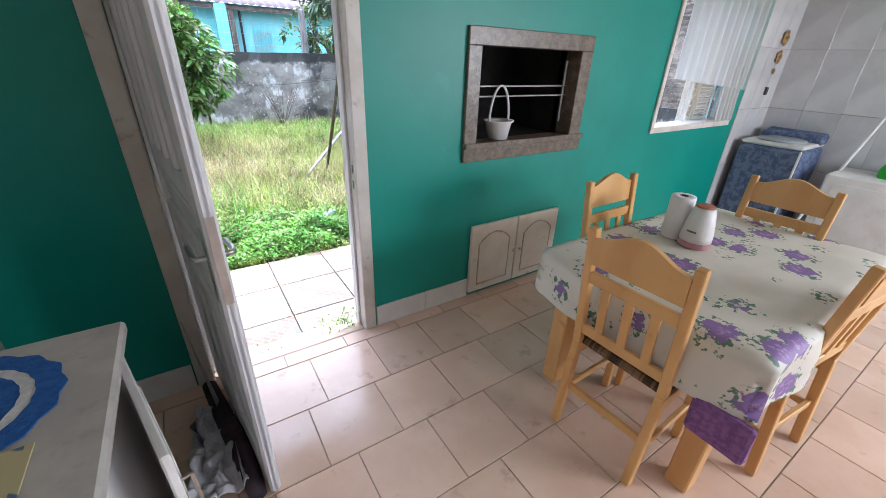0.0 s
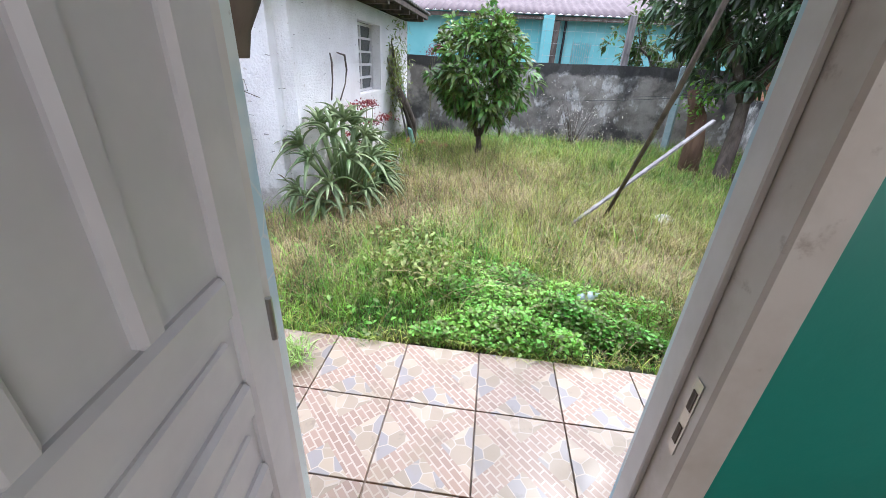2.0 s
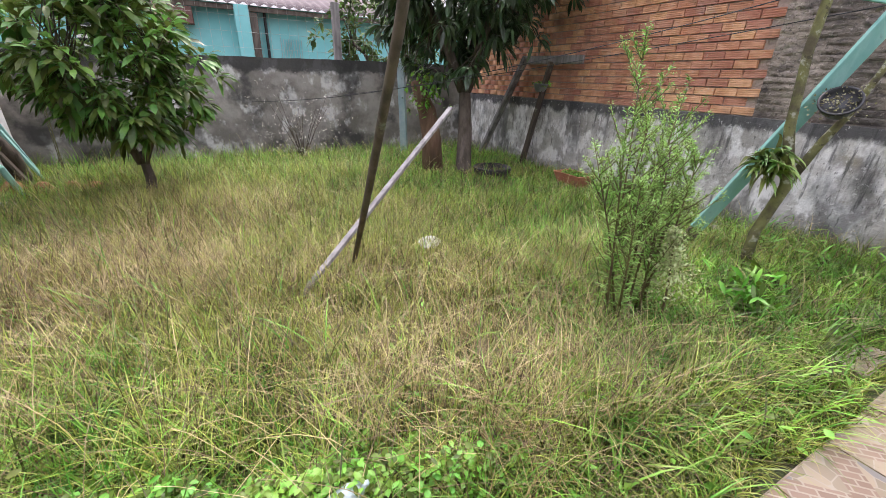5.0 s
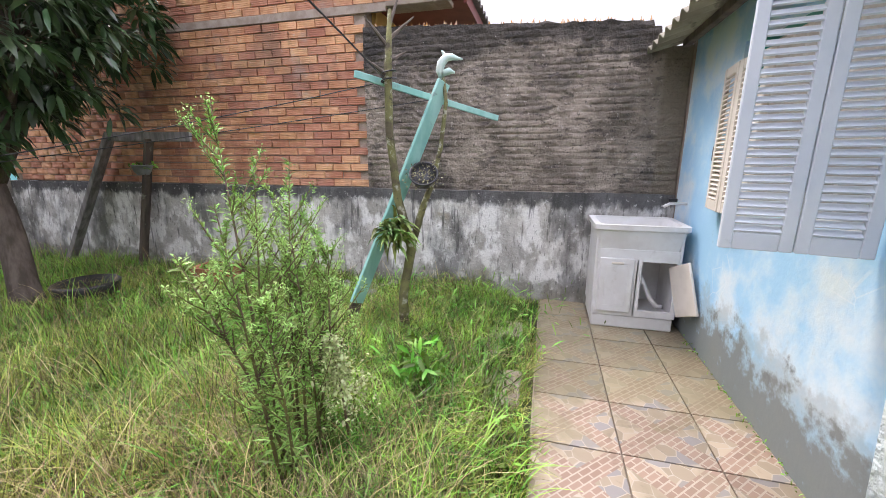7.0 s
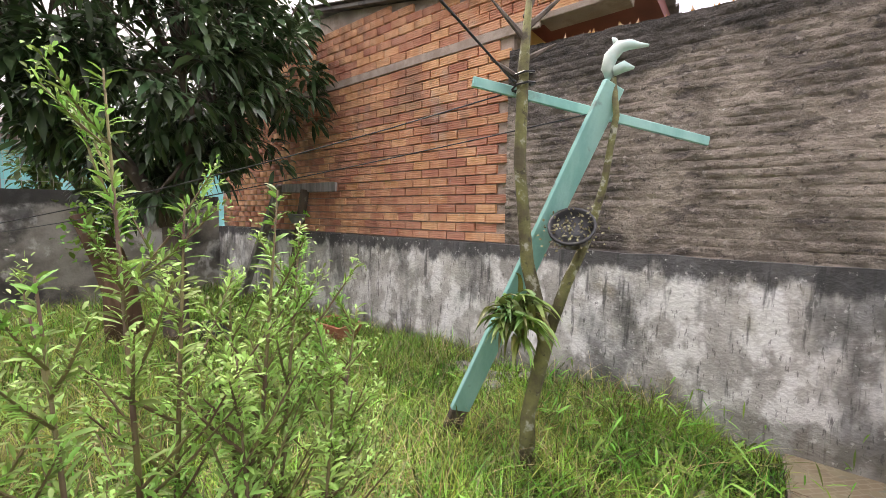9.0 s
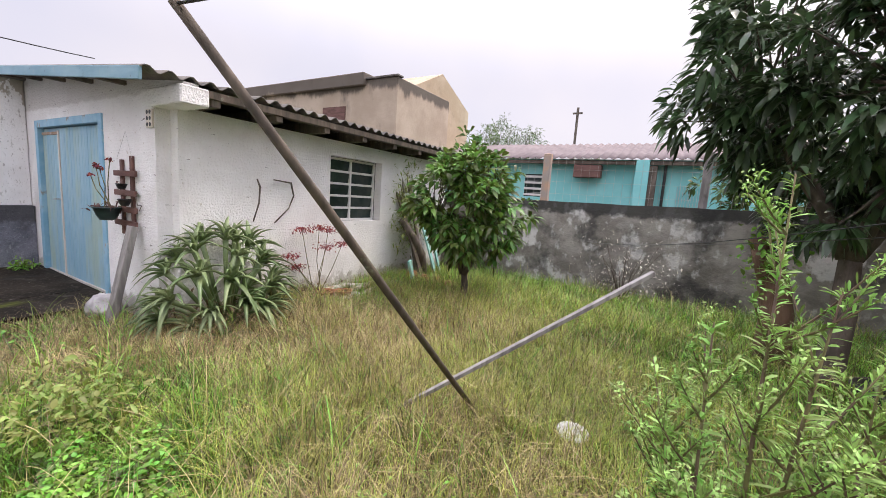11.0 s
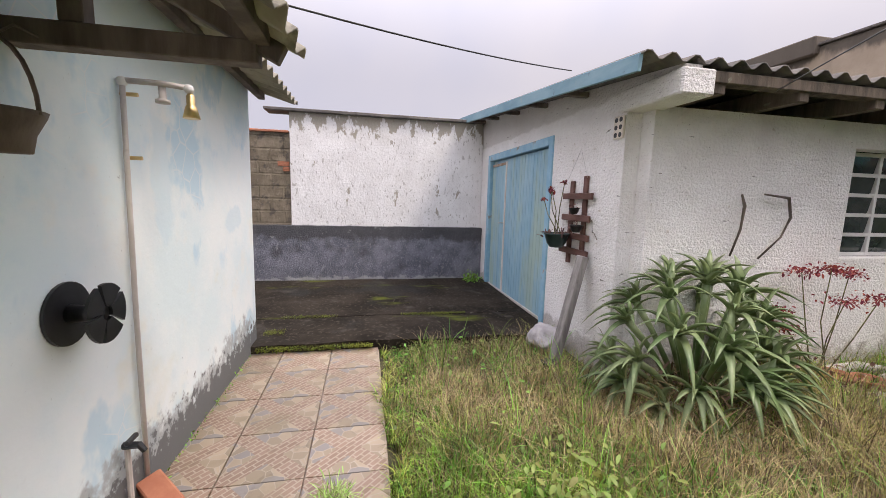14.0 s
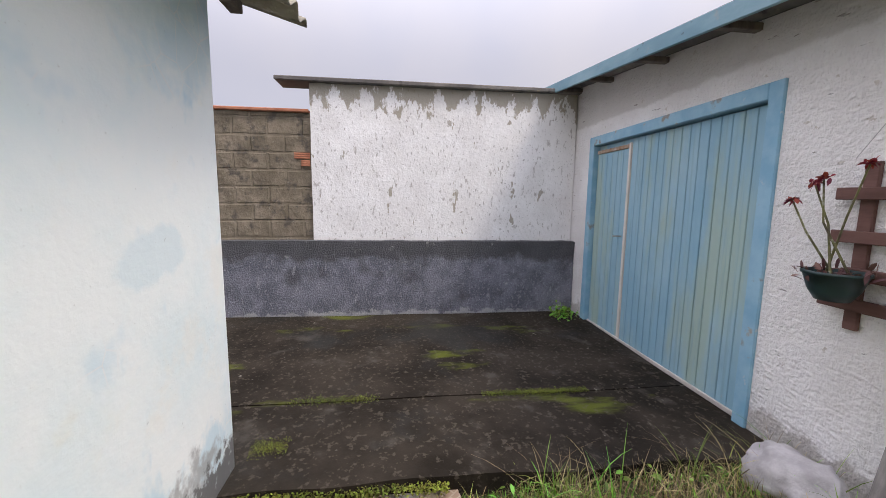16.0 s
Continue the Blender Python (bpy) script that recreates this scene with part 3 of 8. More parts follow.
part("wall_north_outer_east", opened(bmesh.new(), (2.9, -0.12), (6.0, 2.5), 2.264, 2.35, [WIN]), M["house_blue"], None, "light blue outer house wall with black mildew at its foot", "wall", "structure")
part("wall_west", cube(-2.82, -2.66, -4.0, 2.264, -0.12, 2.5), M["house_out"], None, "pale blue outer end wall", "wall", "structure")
part("wall_kitchen_west", cube(-0.74, -0.62, -2.8, 2.264, -0.1, 2.8), M["beige_paint"], None, "beige painted kitchen side wall", "wall", "structure")
# the opening is out of view, added to let sky light in
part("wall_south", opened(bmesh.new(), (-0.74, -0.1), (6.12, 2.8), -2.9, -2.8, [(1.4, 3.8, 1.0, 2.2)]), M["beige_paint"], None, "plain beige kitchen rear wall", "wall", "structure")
part("ceiling", cube(-0.74, 6.12, -2.9, 2.264, 2.74, 2.8), M["white_paint"], None, "plain white kitchen ceiling", "ceiling", "structure")

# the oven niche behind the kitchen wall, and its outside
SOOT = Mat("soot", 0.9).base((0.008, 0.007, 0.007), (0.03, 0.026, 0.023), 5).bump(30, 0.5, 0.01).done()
bm = bmesh.new()
box(bm, 1.62, 2.62, 2.29, 2.86, 1.04, 1.12)
box(bm, 1.62, 2.62, 2.86, 2.94, 1.04, 2.0)
box(bm, 1.60, 1.68, 2.29, 2.94, 1.12, 2.0)
box(bm, 2.56, 2.64, 2.29, 2.94, 1.12, 2.0)
box(bm, 1.62, 2.62, 2.29, 2.94, 1.78, 1.9)
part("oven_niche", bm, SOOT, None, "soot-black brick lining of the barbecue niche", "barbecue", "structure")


def chimney_shape():
    bm = bmesh.new()
    zs = [-0.12, 0.3, 0.7, 1.1, 1.5, 1.9, 2.15, 2.9]
    rings = []
    for z in zs:
        k = max(0.0, z - 1.9)
        x0, x1, y1 = 1.39 + 0.023 * min(z, 1.9) + 0.5 * k, 2.57 - 0.5 * min(k, 0.4), 2.974 + 0.038 * min(z, 1.9) - 0.9 * min(k, 0.4)
        ring = []
        for i in range(5):
            ring.append((x0, 2.36 + (y1 - 2.36) * i / 4, z))
        for i in range(1, 9):
            ring.append((x0 + (x1 - x0) * i / 8, y1, z))
        for i in range(1, 5):
            ring.append((x1, y1 + (2.36 - y1) * i / 4, z))
        rings.append([bm.verts.new(Vector(p) + 0.012 * noise.noise_vector(Vector(p) * 2.2)) for p in ring])
    for a, b in zip(rings, rings[1:]):
        for i in range(len(a) - 1):
            bm.faces.new((a[i], a[i + 1], b[i + 1], b[i]))
    bm.faces.new(rings[-1])
    return bm


part("barbecue_chimney", chimney_shape(), M["chimney"], None, "flaking blue plastered chimney block of the barbecue", "chimney", "structure")

# door frame and threshold
frame_thing = thing("door_frame", (0.47, 2.2, 0), "worn off-white wooden door frame in the teal wall", "door frame", kind="structure")
for name, b in (("jamb", (-0.045, 0.03, 2.165, 2.3, -0.02, 2.17)), ("jamb", (0.90, 0.975, 2.165, 2.3, -0.02, 2.17)), ("lintel", (0.03, 0.90, 2.165, 2.3, 2.10, 2.17))):
    part(name, cube(*b, 0.006), M["frame_paint"], frame_thing)
for b in ((0.885, 0.90, 2.24, 2.3, 0, 2.1), (0.03, 0.045, 2.24, 2.3, 0, 2.1)):
    part("door_stop", cube(*b, 0.003), M["white_paint"], frame_thing)
part("strike_plate", cube(0.8975, 0.8995, 2.19, 2.214, 0.92, 1.10), M["steel"], frame_thing, "worn steel strike plate")
# dark blocks on the plate stand in for the shade inside the latch recesses
for z in (0.945, 1.03):
    part("latch_hole", cube(0.8962, 0.898, 2.195, 2.209, z, z + 0.045), M["dark_wood"], frame_thing, "dark block painted as the shade in a splintered latch recess")

# skirting
for x0, x1, n in ((0.98, 1.71, 2), (2.59, 5.2, 6), (-0.6, -0.05, 2)):
    for i in range(n):
        a, b = x0 + (x1 - x0) * i / n, x0 + (x1 - x0) * (i + 1) / n
        part("baseboard", cube(a + 0.002, b - 0.002, 2.165, 2.179, 0.0, 0.145, 0.002), M["white_paint"], None, "pale ceramic skirting tile", "baseboard", "structure")

# laundry corner walls
k = Mat("laundry_tile", 0.2).base((0.56, 0.56, 0.57), (0.66, 0.66, 0.66), 3).done()
wall_tile = k
part("wall_east", cube(6.0, 6.1, -2.8, 2.35, -0.1, 2.8), M["mortar"], None, "pale grey tiled laundry wall", "wall", "structure")
part("wall_north_laundry", cube(5.22, 6.0, 2.18, 2.264, -0.1, 2.8), M["mortar"], None, "pale grey tiled wall beside the washing machine", "wall", "structure")

# ---- paving ----
bm = bmesh.new()
box(bm, -2.62, 5.98, 2.3, 3.56, -0.13, -0.078)
part("porch_bed", bm, M["mortar"], None, "mortar bed under the porch tiles", "pavement", "structure")


def slab(u, v, x0=-5.75, x1=-3.462):
    x, y = x0 + (x1 - x0) * u, 0.5 + 5.2 * v
    edge = 0.05 * noise.noise(Vector((x * 2, y * 2, 3))) if x > -2.64 else 0
    return Vector((x + edge, y, 0.015 + 0.0128 * (-2.62 - x) + 0.012 * noise.noise(Vector((x, y, 5)))))


def sunk(bm, deep):
    """Gives a sheet of ground its sides."""
    for v in bmesh.ops.extrude_edge_only(bm, edges=[e for e in bm.edges if e.is_boundary])["geom"]:
        if isinstance(v, bmesh.types.BMVert):
            v.co.z -= deep
    return bm


part("concrete_yard", sunk(sheet(slab, 24, 50), 0.12), M["concrete"], None, "dark mossy concrete yard with pale spots", "pavement", "structure", smooth=False)
part("concrete_yard_strip", sunk(sheet(lambda u, v: slab(u, v, -3.446, -2.62), 10, 50), 0.12), M["concrete"], None, "dark concrete strip between the yard and the porch", "pavement", "structure", smooth=False)

# ---- boundary walls ----
def plaster(name, fn, nu, nv, material, label, amount=0.008, scale=6.0, back=(0, 0, 0)):
    bm = sheet(fn, nu, nv)
    for v in bm.verts:
        v.co += amount * noise.noise_vector(v.co * scale)
    rim = [e for e in bm.edges if e.is_boundary]
    ext = bmesh.ops.extrude_edge_only(bm, edges=rim)["geom"]
    for v in ext:
        if isinstance(v, bmesh.types.BMVert):
            v.co += Vector(back)
    return part(name, bm, material, None, label, "wall", "structure")


plaster("wall_boundary_west_base", lambda u, v: Vector((-5.45, 0.3 + 5.17 * u, 0.0 + 0.96 * v)), 40, 10, M["west_base"], "dark grey pebbled base of the boundary wall", back=(-0.35, 0, 0))
plaster("wall_boundary_west", lambda u, v: Vector((-5.58, 2.22 + 3.25 * u, 0.9 + 1.88 * v)), 40, 24, M["west_wall"], "white boundary wall with flaking plaster", 0.006, 5, (-0.2, 0, 0))
plaster("wall_boundary_west_bare", lambda u, v: Vector((-5.62, 0.3 + 1.93 * u, 0.9 + 1.55 * v)), 20, 16, M["brown_plaster"], "bare brown plastered boundary wall", 0.012, 5, (-0.2, 0, 0))
for i, (y0, y1, z) in enumerate(((2.02, 2.2, 1.925), (2.1, 2.2, 1.84))):
    bm = bmesh.new()
    for r in range(3):
        box(bm, -5.635, -5.603, y0, y1, z + 0.024 * r, z + 0.021 + 0.024 * r, 0.003)
    part("exposed_brick", bm, M["terracotta"], None, "orange hollow brick laid bare in the brown plaster", "brick", "structure")
part("wall_coping", cube(-5.86, -5.5, 1.85, 5.5, 2.782, 2.83, 0.008), M["fibre_roof"], None, "thin weathered coping on the boundary wall", "coping", "structure")
part("wall_coping", cube(-5.86, -5.58, 0.3, 2.2, 2.452, 2.49, 0.008), M["terracotta"], None, "thin red coping on the boundary wall", "coping", "structure")

EAST = 6.11
plaster("wall_boundary_east_base", lambda u, v: Vector((5.96 + 0.05 * v, 2.36 + 9.2 * u, -0.12 + 1.2 * v)), 90, 14, M["east_base"], "stained grey plastered base of the boundary wall", 0.014, 4, (0.3, 0, 0))


def rough_top(y):
    """The wall's top, broken down in steps at its south end."""
    if y < 2.52:
        return 2.40
    if y < 2.63:
        return 2.475
    if y < 2.70:
        return 2.575
    return 2.61 + 0.0533 * (y - 2.36) + 0.02 * noise.noise(Vector((y * 7, 0, 4)))


def ridge(u, v):
    y = 2.36 + 3.19 * u
    z = 1.06 + v * (rough_top(y) - 1.06)
    n = noise.noise(Vector((y * 1.1, z * 5, 2)))
    course = (z + 0.012 * n + 0.006 * noise.noise(Vector((y * 3, z, 9)))) / 0.064
    r = abs(math.sin(math.pi * course)) ** 0.5
    patch = 0.5 + 0.9 * noise.noise(Vector((y * 2.2, z * 2.6, 4))) + 0.6 * noise.noise(Vector((y * 5, math.floor(course) * 3.1, 7)))
    d = 0.016 * r * min(max(patch, 0.05), 1.2) + 0.008 * noise.noise(Vector((y * 7, z * 9, 3))) + 0.011 * noise.noise(Vector((y * 16, z * 20, 1)))
    return Vector((6.06 - max(d, -0.004), y, z))


plaster("wall_boundary_east_rough", ridge, 220, 190, M["ridged"], "soot-dark ridged block wall", 0.003, 20, (0.2, 0, 0))


def brick_top(y):
    return min(3.239 + 0.208 * (y - 5.0), 4.1)


bm = bmesh.new()
for y0, y1, zb in ((4.66, 5.55, 3.03), (5.55, 8.0, 1.06), (8.0, 11.6, 1.06)):
    v = [bm.verts.new((x, y, z)) for x in (6.135, 6.3) for y, z in ((y0, zb), (y1, zb), (y1, brick_top(y1)), (y0, brick_top(y0)))]
    for f in ((0, 1, 2, 3), (4, 5, 6, 7), (0, 1, 5, 4), (1, 2, 6, 5), (2, 3, 7, 6), (3, 0, 4, 7)):
        bm.faces.new([v[i] for i in f])
part("wall_boundary_east_core", bm, M["mortar"], None, "mortar joints of the orange brick wall", "wall", "structure")
part("wall_band", cube(6.10, 6.134, 5.3, 11.6, 2.93, 3.018, 0.004), M["mortar"], None, "grey concrete band across the brick wall", "band", "structure")
plaster("wall_back", lambda u, v: Vector((-5.0 + 11.0 * u, 11.5, -0.15 + v * (1.76 + 0.02 * math.sin(u * 9)))), 60, 10, M["back_wall"], "mildew-black plastered rear boundary wall", 0.012, 3, (0, 0.15, 0))

# ---- garage ----
GD = (-5.18, -2.87, 0.02, 2.2)
GW = (7.66, 8.82, 1.03, 2.01)


def garage_top(x):
    return 2.36 + (-1.65 - x) * 0.105


bm = bmesh.new()
opened(bm, (-5.6, -0.1), (-1.645, 2.36), 5.48, 5.62, [GD])
part("garage_wall_south", bm, M["garage_wall"], None, "rough white garage wall with blue doors", "wall", "structure")
bm = bmesh.new()
v = [bm.verts.new(p) for p in ((-5.6, 5.48, 2.36), (-1.1, 5.48, 2.36), (-1.1, 5.48, 2.40), (-5.6, 5.48, 2.86), (-5.6, 5.62, 2.36), (-1.1, 5.62, 2.36), (-1.1, 5.62, 2.40), (-5.6, 5.62, 2.86))]
for f in ((0, 1, 2, 3), (4, 5, 6, 7), (0, 1, 5, 4), (1, 2, 6, 5), (2, 3, 7, 6), (3, 0, 4, 7)):
    bm.faces.new([v[i] for i in f])
part("garage_gable", bm, M["garage_wall"], None, "white sloping top of the garage front", "wall", "structure")
bm = bmesh.new()
opened(bm, (5.62, -0.15), (11.0, 2.23), 1.50, 1.645, [GW])
bmesh.ops.rotate(bm, verts=bm.verts, cent=(0, 0, 0), matrix=Matrix.Rotation(radians(90), 3, "Z"))
part("garage_wall_east", bm, M["garage_wall"], None, "rough white pebble-dashed garage side wall", "wall", "structure")
part("garage_wall_north", cube(-5.6, -1.645, 10.86, 11.0, -0.15, 2.42), M["garage_wall"], None, "white rear wall of the garage", "wall", "structure")
part("garage_back", cube(-5.74, -5.6, 5.48, 11.0, -0.15, 2.8), M["garage_wall"], None, "white rear side of the garage", "wall", "structure")


def corrugated(name, a, b, c, waves, amp, thick, material, label, cut=6, parent=None, category="roof", kind="structure"):
    """A wavy sheet: from a along b (across the waves), and along c (with the waves)."""
    a, b, c = Vector(a), Vector(b), Vector(c)
    n = (b).cross(c).normalized()
    if n.z < 0:
        n = -n
    def fn(u, v):
        return a + b * u + c * v + n * amp * math.sin(2 * math.pi * waves * u)
    return part(name, solid(sheet(fn, waves * cut, 3), thick), material, parent, label, category, kind, smooth=True)


corrugated("garage_roof", (-1.08, 5.15, 2.42), (0, 6.4, 0), (-5.0, 0, 0.52), 36, 0.026, 0.008, M["fibre_roof"], "old corrugated fibre-cement garage roof")
bm = bmesh.new()
beam(bm, (-1.1, 5.15, 2.375), (-5.98, 5.15, 2.885), 0.03, 0.11, 0.003)
part("garage_fascia", bm, M["fascia"], None, "faded blue fascia board along the garage roof", "fascia", "structure")
part("eave_beam", cube(-1.2, -1.1, 5.5, 11.3, 2.30, 2.375, 0.005), M["old_wood"], None, "dark eave beam of the garage", "beam", "structure")
for i in range(8):
    y = 5.75 + i * 0.72
    part("rafter_end", cube(-2.4, -1.12, y, y + 0.09, 2.232, 2.37, 0.006), M["old_wood"], None, "dark rafter end under the garage eave", "rafter", "structure", "garage rafters")
for x in (-2.25, -3.1, -3.95, -4.8, -5.5):
    z = 2.355 + (-1.1 - x) * 0.1045
    part("purlin_end", cube(x - 0.03, x + 0.03, 5.17, 5.478, z - 0.025, z + 0.02, 0.004), M["dark_wood"], None, "dark purlin end under the garage gable", "purlin", "structure", "garage purlins")
part("eave_block", cube(-1.70, -1.06, 5.44, 5.7, 2.2, 2.37, 0.012), M["garage_wall"], None, "white plastered eave block at the garage corner", "wall", "structure")

# garage doors
gd = thing("garage_door", (-4.0, 5.5, 0.03), "sky-blue planked garage double door, weathered and closed", "garage door", kind="structure")
for b in ((-5.18, -5.08, 5.46, 5.58, 0.02, 2.2), (-2.97, -2.87, 5.46, 5.58, 0.02, 2.2), (-5.08, -2.97, 5.46, 5.58, 2.1, 2.2)):
    part("door_frame", cube(*b, 0.006), M["blue_frame"], gd)
part("leaf_rail", cube(-5.07, -2.98, 5.535, 5.56, 0.04, 2.09), M["blue_wood"], gd, "blue backing of the doors")
part("bottom_rail", cube(-5.07, -2.98, 5.495, 5.513, 0.03, 0.065, 0.004), M["pvc"], gd, "pale worn bottom rail")
RUST = Mat("rusty_edge", 0.85).base((0.26, 0.14, 0.07), (0.46, 0.38, 0.3), 12).done()
for x0, x1, n_plank, top in ((-5.07, -4.455, 6, 2.0), (-4.415, -2.98, 15, 2.085)):
    for i in range(n_plank):
        a, b = x0 + (x1 - x0) * i / n_plank, x0 + (x1 - x0) * (i + 1) / n_plank
        part("plank", cube(a + 0.003, b - 0.003, 5.515 + random.uniform(-0.0015, 0.0015), 5.534, 0.05, top, 0.004), M["blue_wood"], gd)
part("top_batten", cube(-5.07, -4.455, 5.505, 5.53, 2.003, 2.04, 0.003), RUST, gd, "rusted batten over the narrow leaf")
part("meeting_strip", cube(-4.452, -4.418, 5.503, 5.525, 0.06, 2.05, 0.003), M["shutter_cream"], gd, "pale rusted meeting strip")
part("rust_edge", cube(-3.0, -2.972, 5.503, 5.514, 0.06, 2.09, 0.003), RUST, gd, "rusted door edge")
bm = tube(bmesh.new(), [(-4.5, 5.515, 1.12), (-4.5, 5.47, 1.12), (-4.57, 5.465, 1.115)], 0.008, 8)
part("handle", bm, M["steel"], gd)

# garage window
gw = thing("garage_window", (-1.6, 8.24, 1.03), "white metal window with dark tilting panes", "window", kind="structure")
for b in ((7.66, 7.70), (8.22, 8.26), (8.78, 8.82)):
    part("window_frame", cube(-1.70, -1.655, b[0], b[1], 1.03, 2.01, 0.004), M["white_paint"], gw)
for i in range(6):
    z = 1.03 + i * 0.188
    part("glazing_bar", cube(-1.698, -1.657, 7.70, 8.78, z, z + 0.035, 0.003), M["white_paint"], gw)
for i in range(5):
    for y0 in (7.705, 8.265):
        m = Matrix.Translation((-1.68, 0, 1.145 + i * 0.188)) @ Matrix.Rotation(radians(8), 4, "Y")
        part("pane", cube(-0.003, 0.003, y0, y0 + 0.51, -0.075, 0.075, 0, m), M["glass_dark"], gw)
part("window_sill", cube(-1.66, -1.60, 7.62, 8.86, 0.995, 1.028, 0.004), M["white_paint"], gw)
# dark block behind the panes stands in for the garage's inner shade
part("dark_room", cube(-2.2, -1.75, 7.5, 9.0, 0.9, 2.15), M["glass_dark"], gw, "dark block painted as the unlit garage inside")

# ---- roofs of the house ----
corrugated("house_roof_west", (-3.0, 2.76, 2.36), (2.62, 0, 0), (0, -3.4, 1.0), 15, 0.026, 0.008, M["pale_roof"], "old corrugated fibre-cement house roof")
corrugated("house_roof_east", (2.62, 2.74, 2.36), (3.5, 0, 0), (0, -3.4, 1.0), 19, 0.026, 0.008, M["pale_roof"], "old corrugated fibre-cement house roof over the shutters")
corrugated("porch_roof", (-0.40, 3.2, 1.99), (1.86, 0, 0), (0, -1.2, 0.6), 11, 0.026, 0.008, M["pale_roof"], "old corrugated porch roof over the kitchen door")
corrugated("house_roof_middle", (-0.38, 2.2, 2.62), (3.0, 0, 0), (0, -2.9, 0.8), 17, 0.026, 0.008, M["pale_roof"], "old corrugated fibre-cement house roof above the porch")
porch = thing("porch_truss", (-0.3, 2.7, 1.95), "dark timber truss carrying the porch roof", "roof truss", kind="structure")
for x in (-0.28, 1.3):
    part("tie_beam", cube(x - 0.035, x + 0.035, 2.35, 3.07, 1.91, 1.985, 0.004), M["dark_wood"], porch)
    bm = beam(bmesh.new(), (x, 3.15, 1.96), (x, 2.36, 2.36), 0.05, 0.09, 0.004)
    part("rafter", bm, M["dark_wood"], porch)
    part("king_post", cube(x - 0.03, x + 0.03, 2.50, 2.57, 1.986, 2.23, 0.004), M["dark_wood"], porch)
for y, z in ((3.08, 2.0), (2.62, 2.24)):
    part("purlin", cube(-0.36, 1.4, y - 0.03, y + 0.03, z - 0.03, z + 0.03, 0.004), M["dark_wood"], porch)
for x0, x1 in ((-2.9, -0.4), (2.7, 5.95)):
    part("eave_purlin", cube(x0, x1, 2.42, 2.48, 2.36, 2.42, 0.004), M["dark_wood"], None, "dark purlin under the house eave", "beam", "structure")

# ---- lawn ----
rng = np.random.default_rng(7)


def blob(x, y, cx, cy, r):
    return np.exp(-((x - cx) ** 2 + (y - cy) ** 2) / (r * r))


def wavy(x, y, s, p):
    return 0.5 + 0.25 * np.sin(s * x + p) * np.cos(s * 1.3 * y - p) + 0.25 * np.sin(s * 2.1 * y + 2 * p + s * 0.7 * x)


def scatter(n):
    """Places on the lawn, thicker near the path."""
    x = rng.uniform(-2.62, 5.95, n * 3)
    y = 3.5 + 8.0 * rng.beta(1.0, 1.7, n * 3)
    ok = ((x > -1.6) | (y < 5.35)) & ~((x > 4.3) & (y < 3.5))
    ok &= (y > 3.57 + 0.05 * np.sin(5 * x) + 0.04 * np.sin(13 * x + 1))
    return x[ok][:n], y[ok][:n]


def blades(name, x, y, height, width, lean, material, label, segs=3, base=-0.12):
    n = len(x)
    z = base + 0.05 * np.clip((y - 3.6) / 2, 0, 1)
    a = rng.uniform(0, 2 * np.pi, n)
    d = np.stack([np.cos(a), np.sin(a)], 1)
    side = np.stack([-np.sin(a), np.cos(a)], 1)
    tw = rng.uniform(-0.8, 0.8, n)
    side = side * np.cos(tw)[:, None] + d * np.sin(tw)[:, None]
    rows = []
    for k in range(segs + 1):
        s = k / segs
        out = height * lean * s ** 1.8
        up = height * (s - 0.45 * lean * s ** 2.4)
        p = np.stack([x + d[:, 0] * out, y + d[:, 1] * out, z + up], 1)
        if k < segs:
            w = width * (1 - 0.75 * s)
            o = np.concatenate([side * (w / 2)[:, None], np.zeros((n, 1))], 1)
            rows += [p - o, p + o]
        else:
            rows.append(p)
    verts = np.stack(rows, 1).reshape(-1, 3)
    per = 2 * segs + 1
    pattern = []
    for k in range(segs - 1):
        pattern += [(2 * k, 2 * k + 1, 2 * k + 3), (2 * k, 2 * k + 3, 2 * k + 2)]
    pattern.append((2 * segs - 2, 2 * segs - 1, 2 * segs))
    tris = (np.arange(n)[:, None, None] * per + np.array(pattern)[None]).reshape(-1, 3)
    return fast(name, verts, tris, material, None, label, "grass", "stuff", "lawn", True)


def dryness(x, y):
    d = 1.4 * blob(x, y, -1.7, 4.7, 1.1) + 1.2 * blob(x, y, 0.0, 6.3, 1.1) + 0.5 * blob(x, y, 0.8, 7.6, 1.4) + 0.75 * blob(x, y, 1.9, 4.7, 1.0) + 0.35 * blob(x, y, 3.2, 4.9, 1.2) + 0.3 * blob(x, y, -0.6, 5.0, 0.8)
    return np.clip(d + 0.5 * (wavy(x, y, 2.3, 1.0) - 0.45) - 0.6 * blob(x, y, 0.3, 4.2, 1.1), 0.03, 0.95)


def olive(x, y):
    return np.clip(0.9 * blob(x, y, 1.6, 5.8, 1.5) + 0.8 * blob(x, y, 1.0, 8.0, 2.0) + 0.6 * (wavy(x, y, 1.7, 2.0) - 0.35) - 0.35 * blob(x, y, 0.3, 4.2, 1.1), 0.08, 0.8)


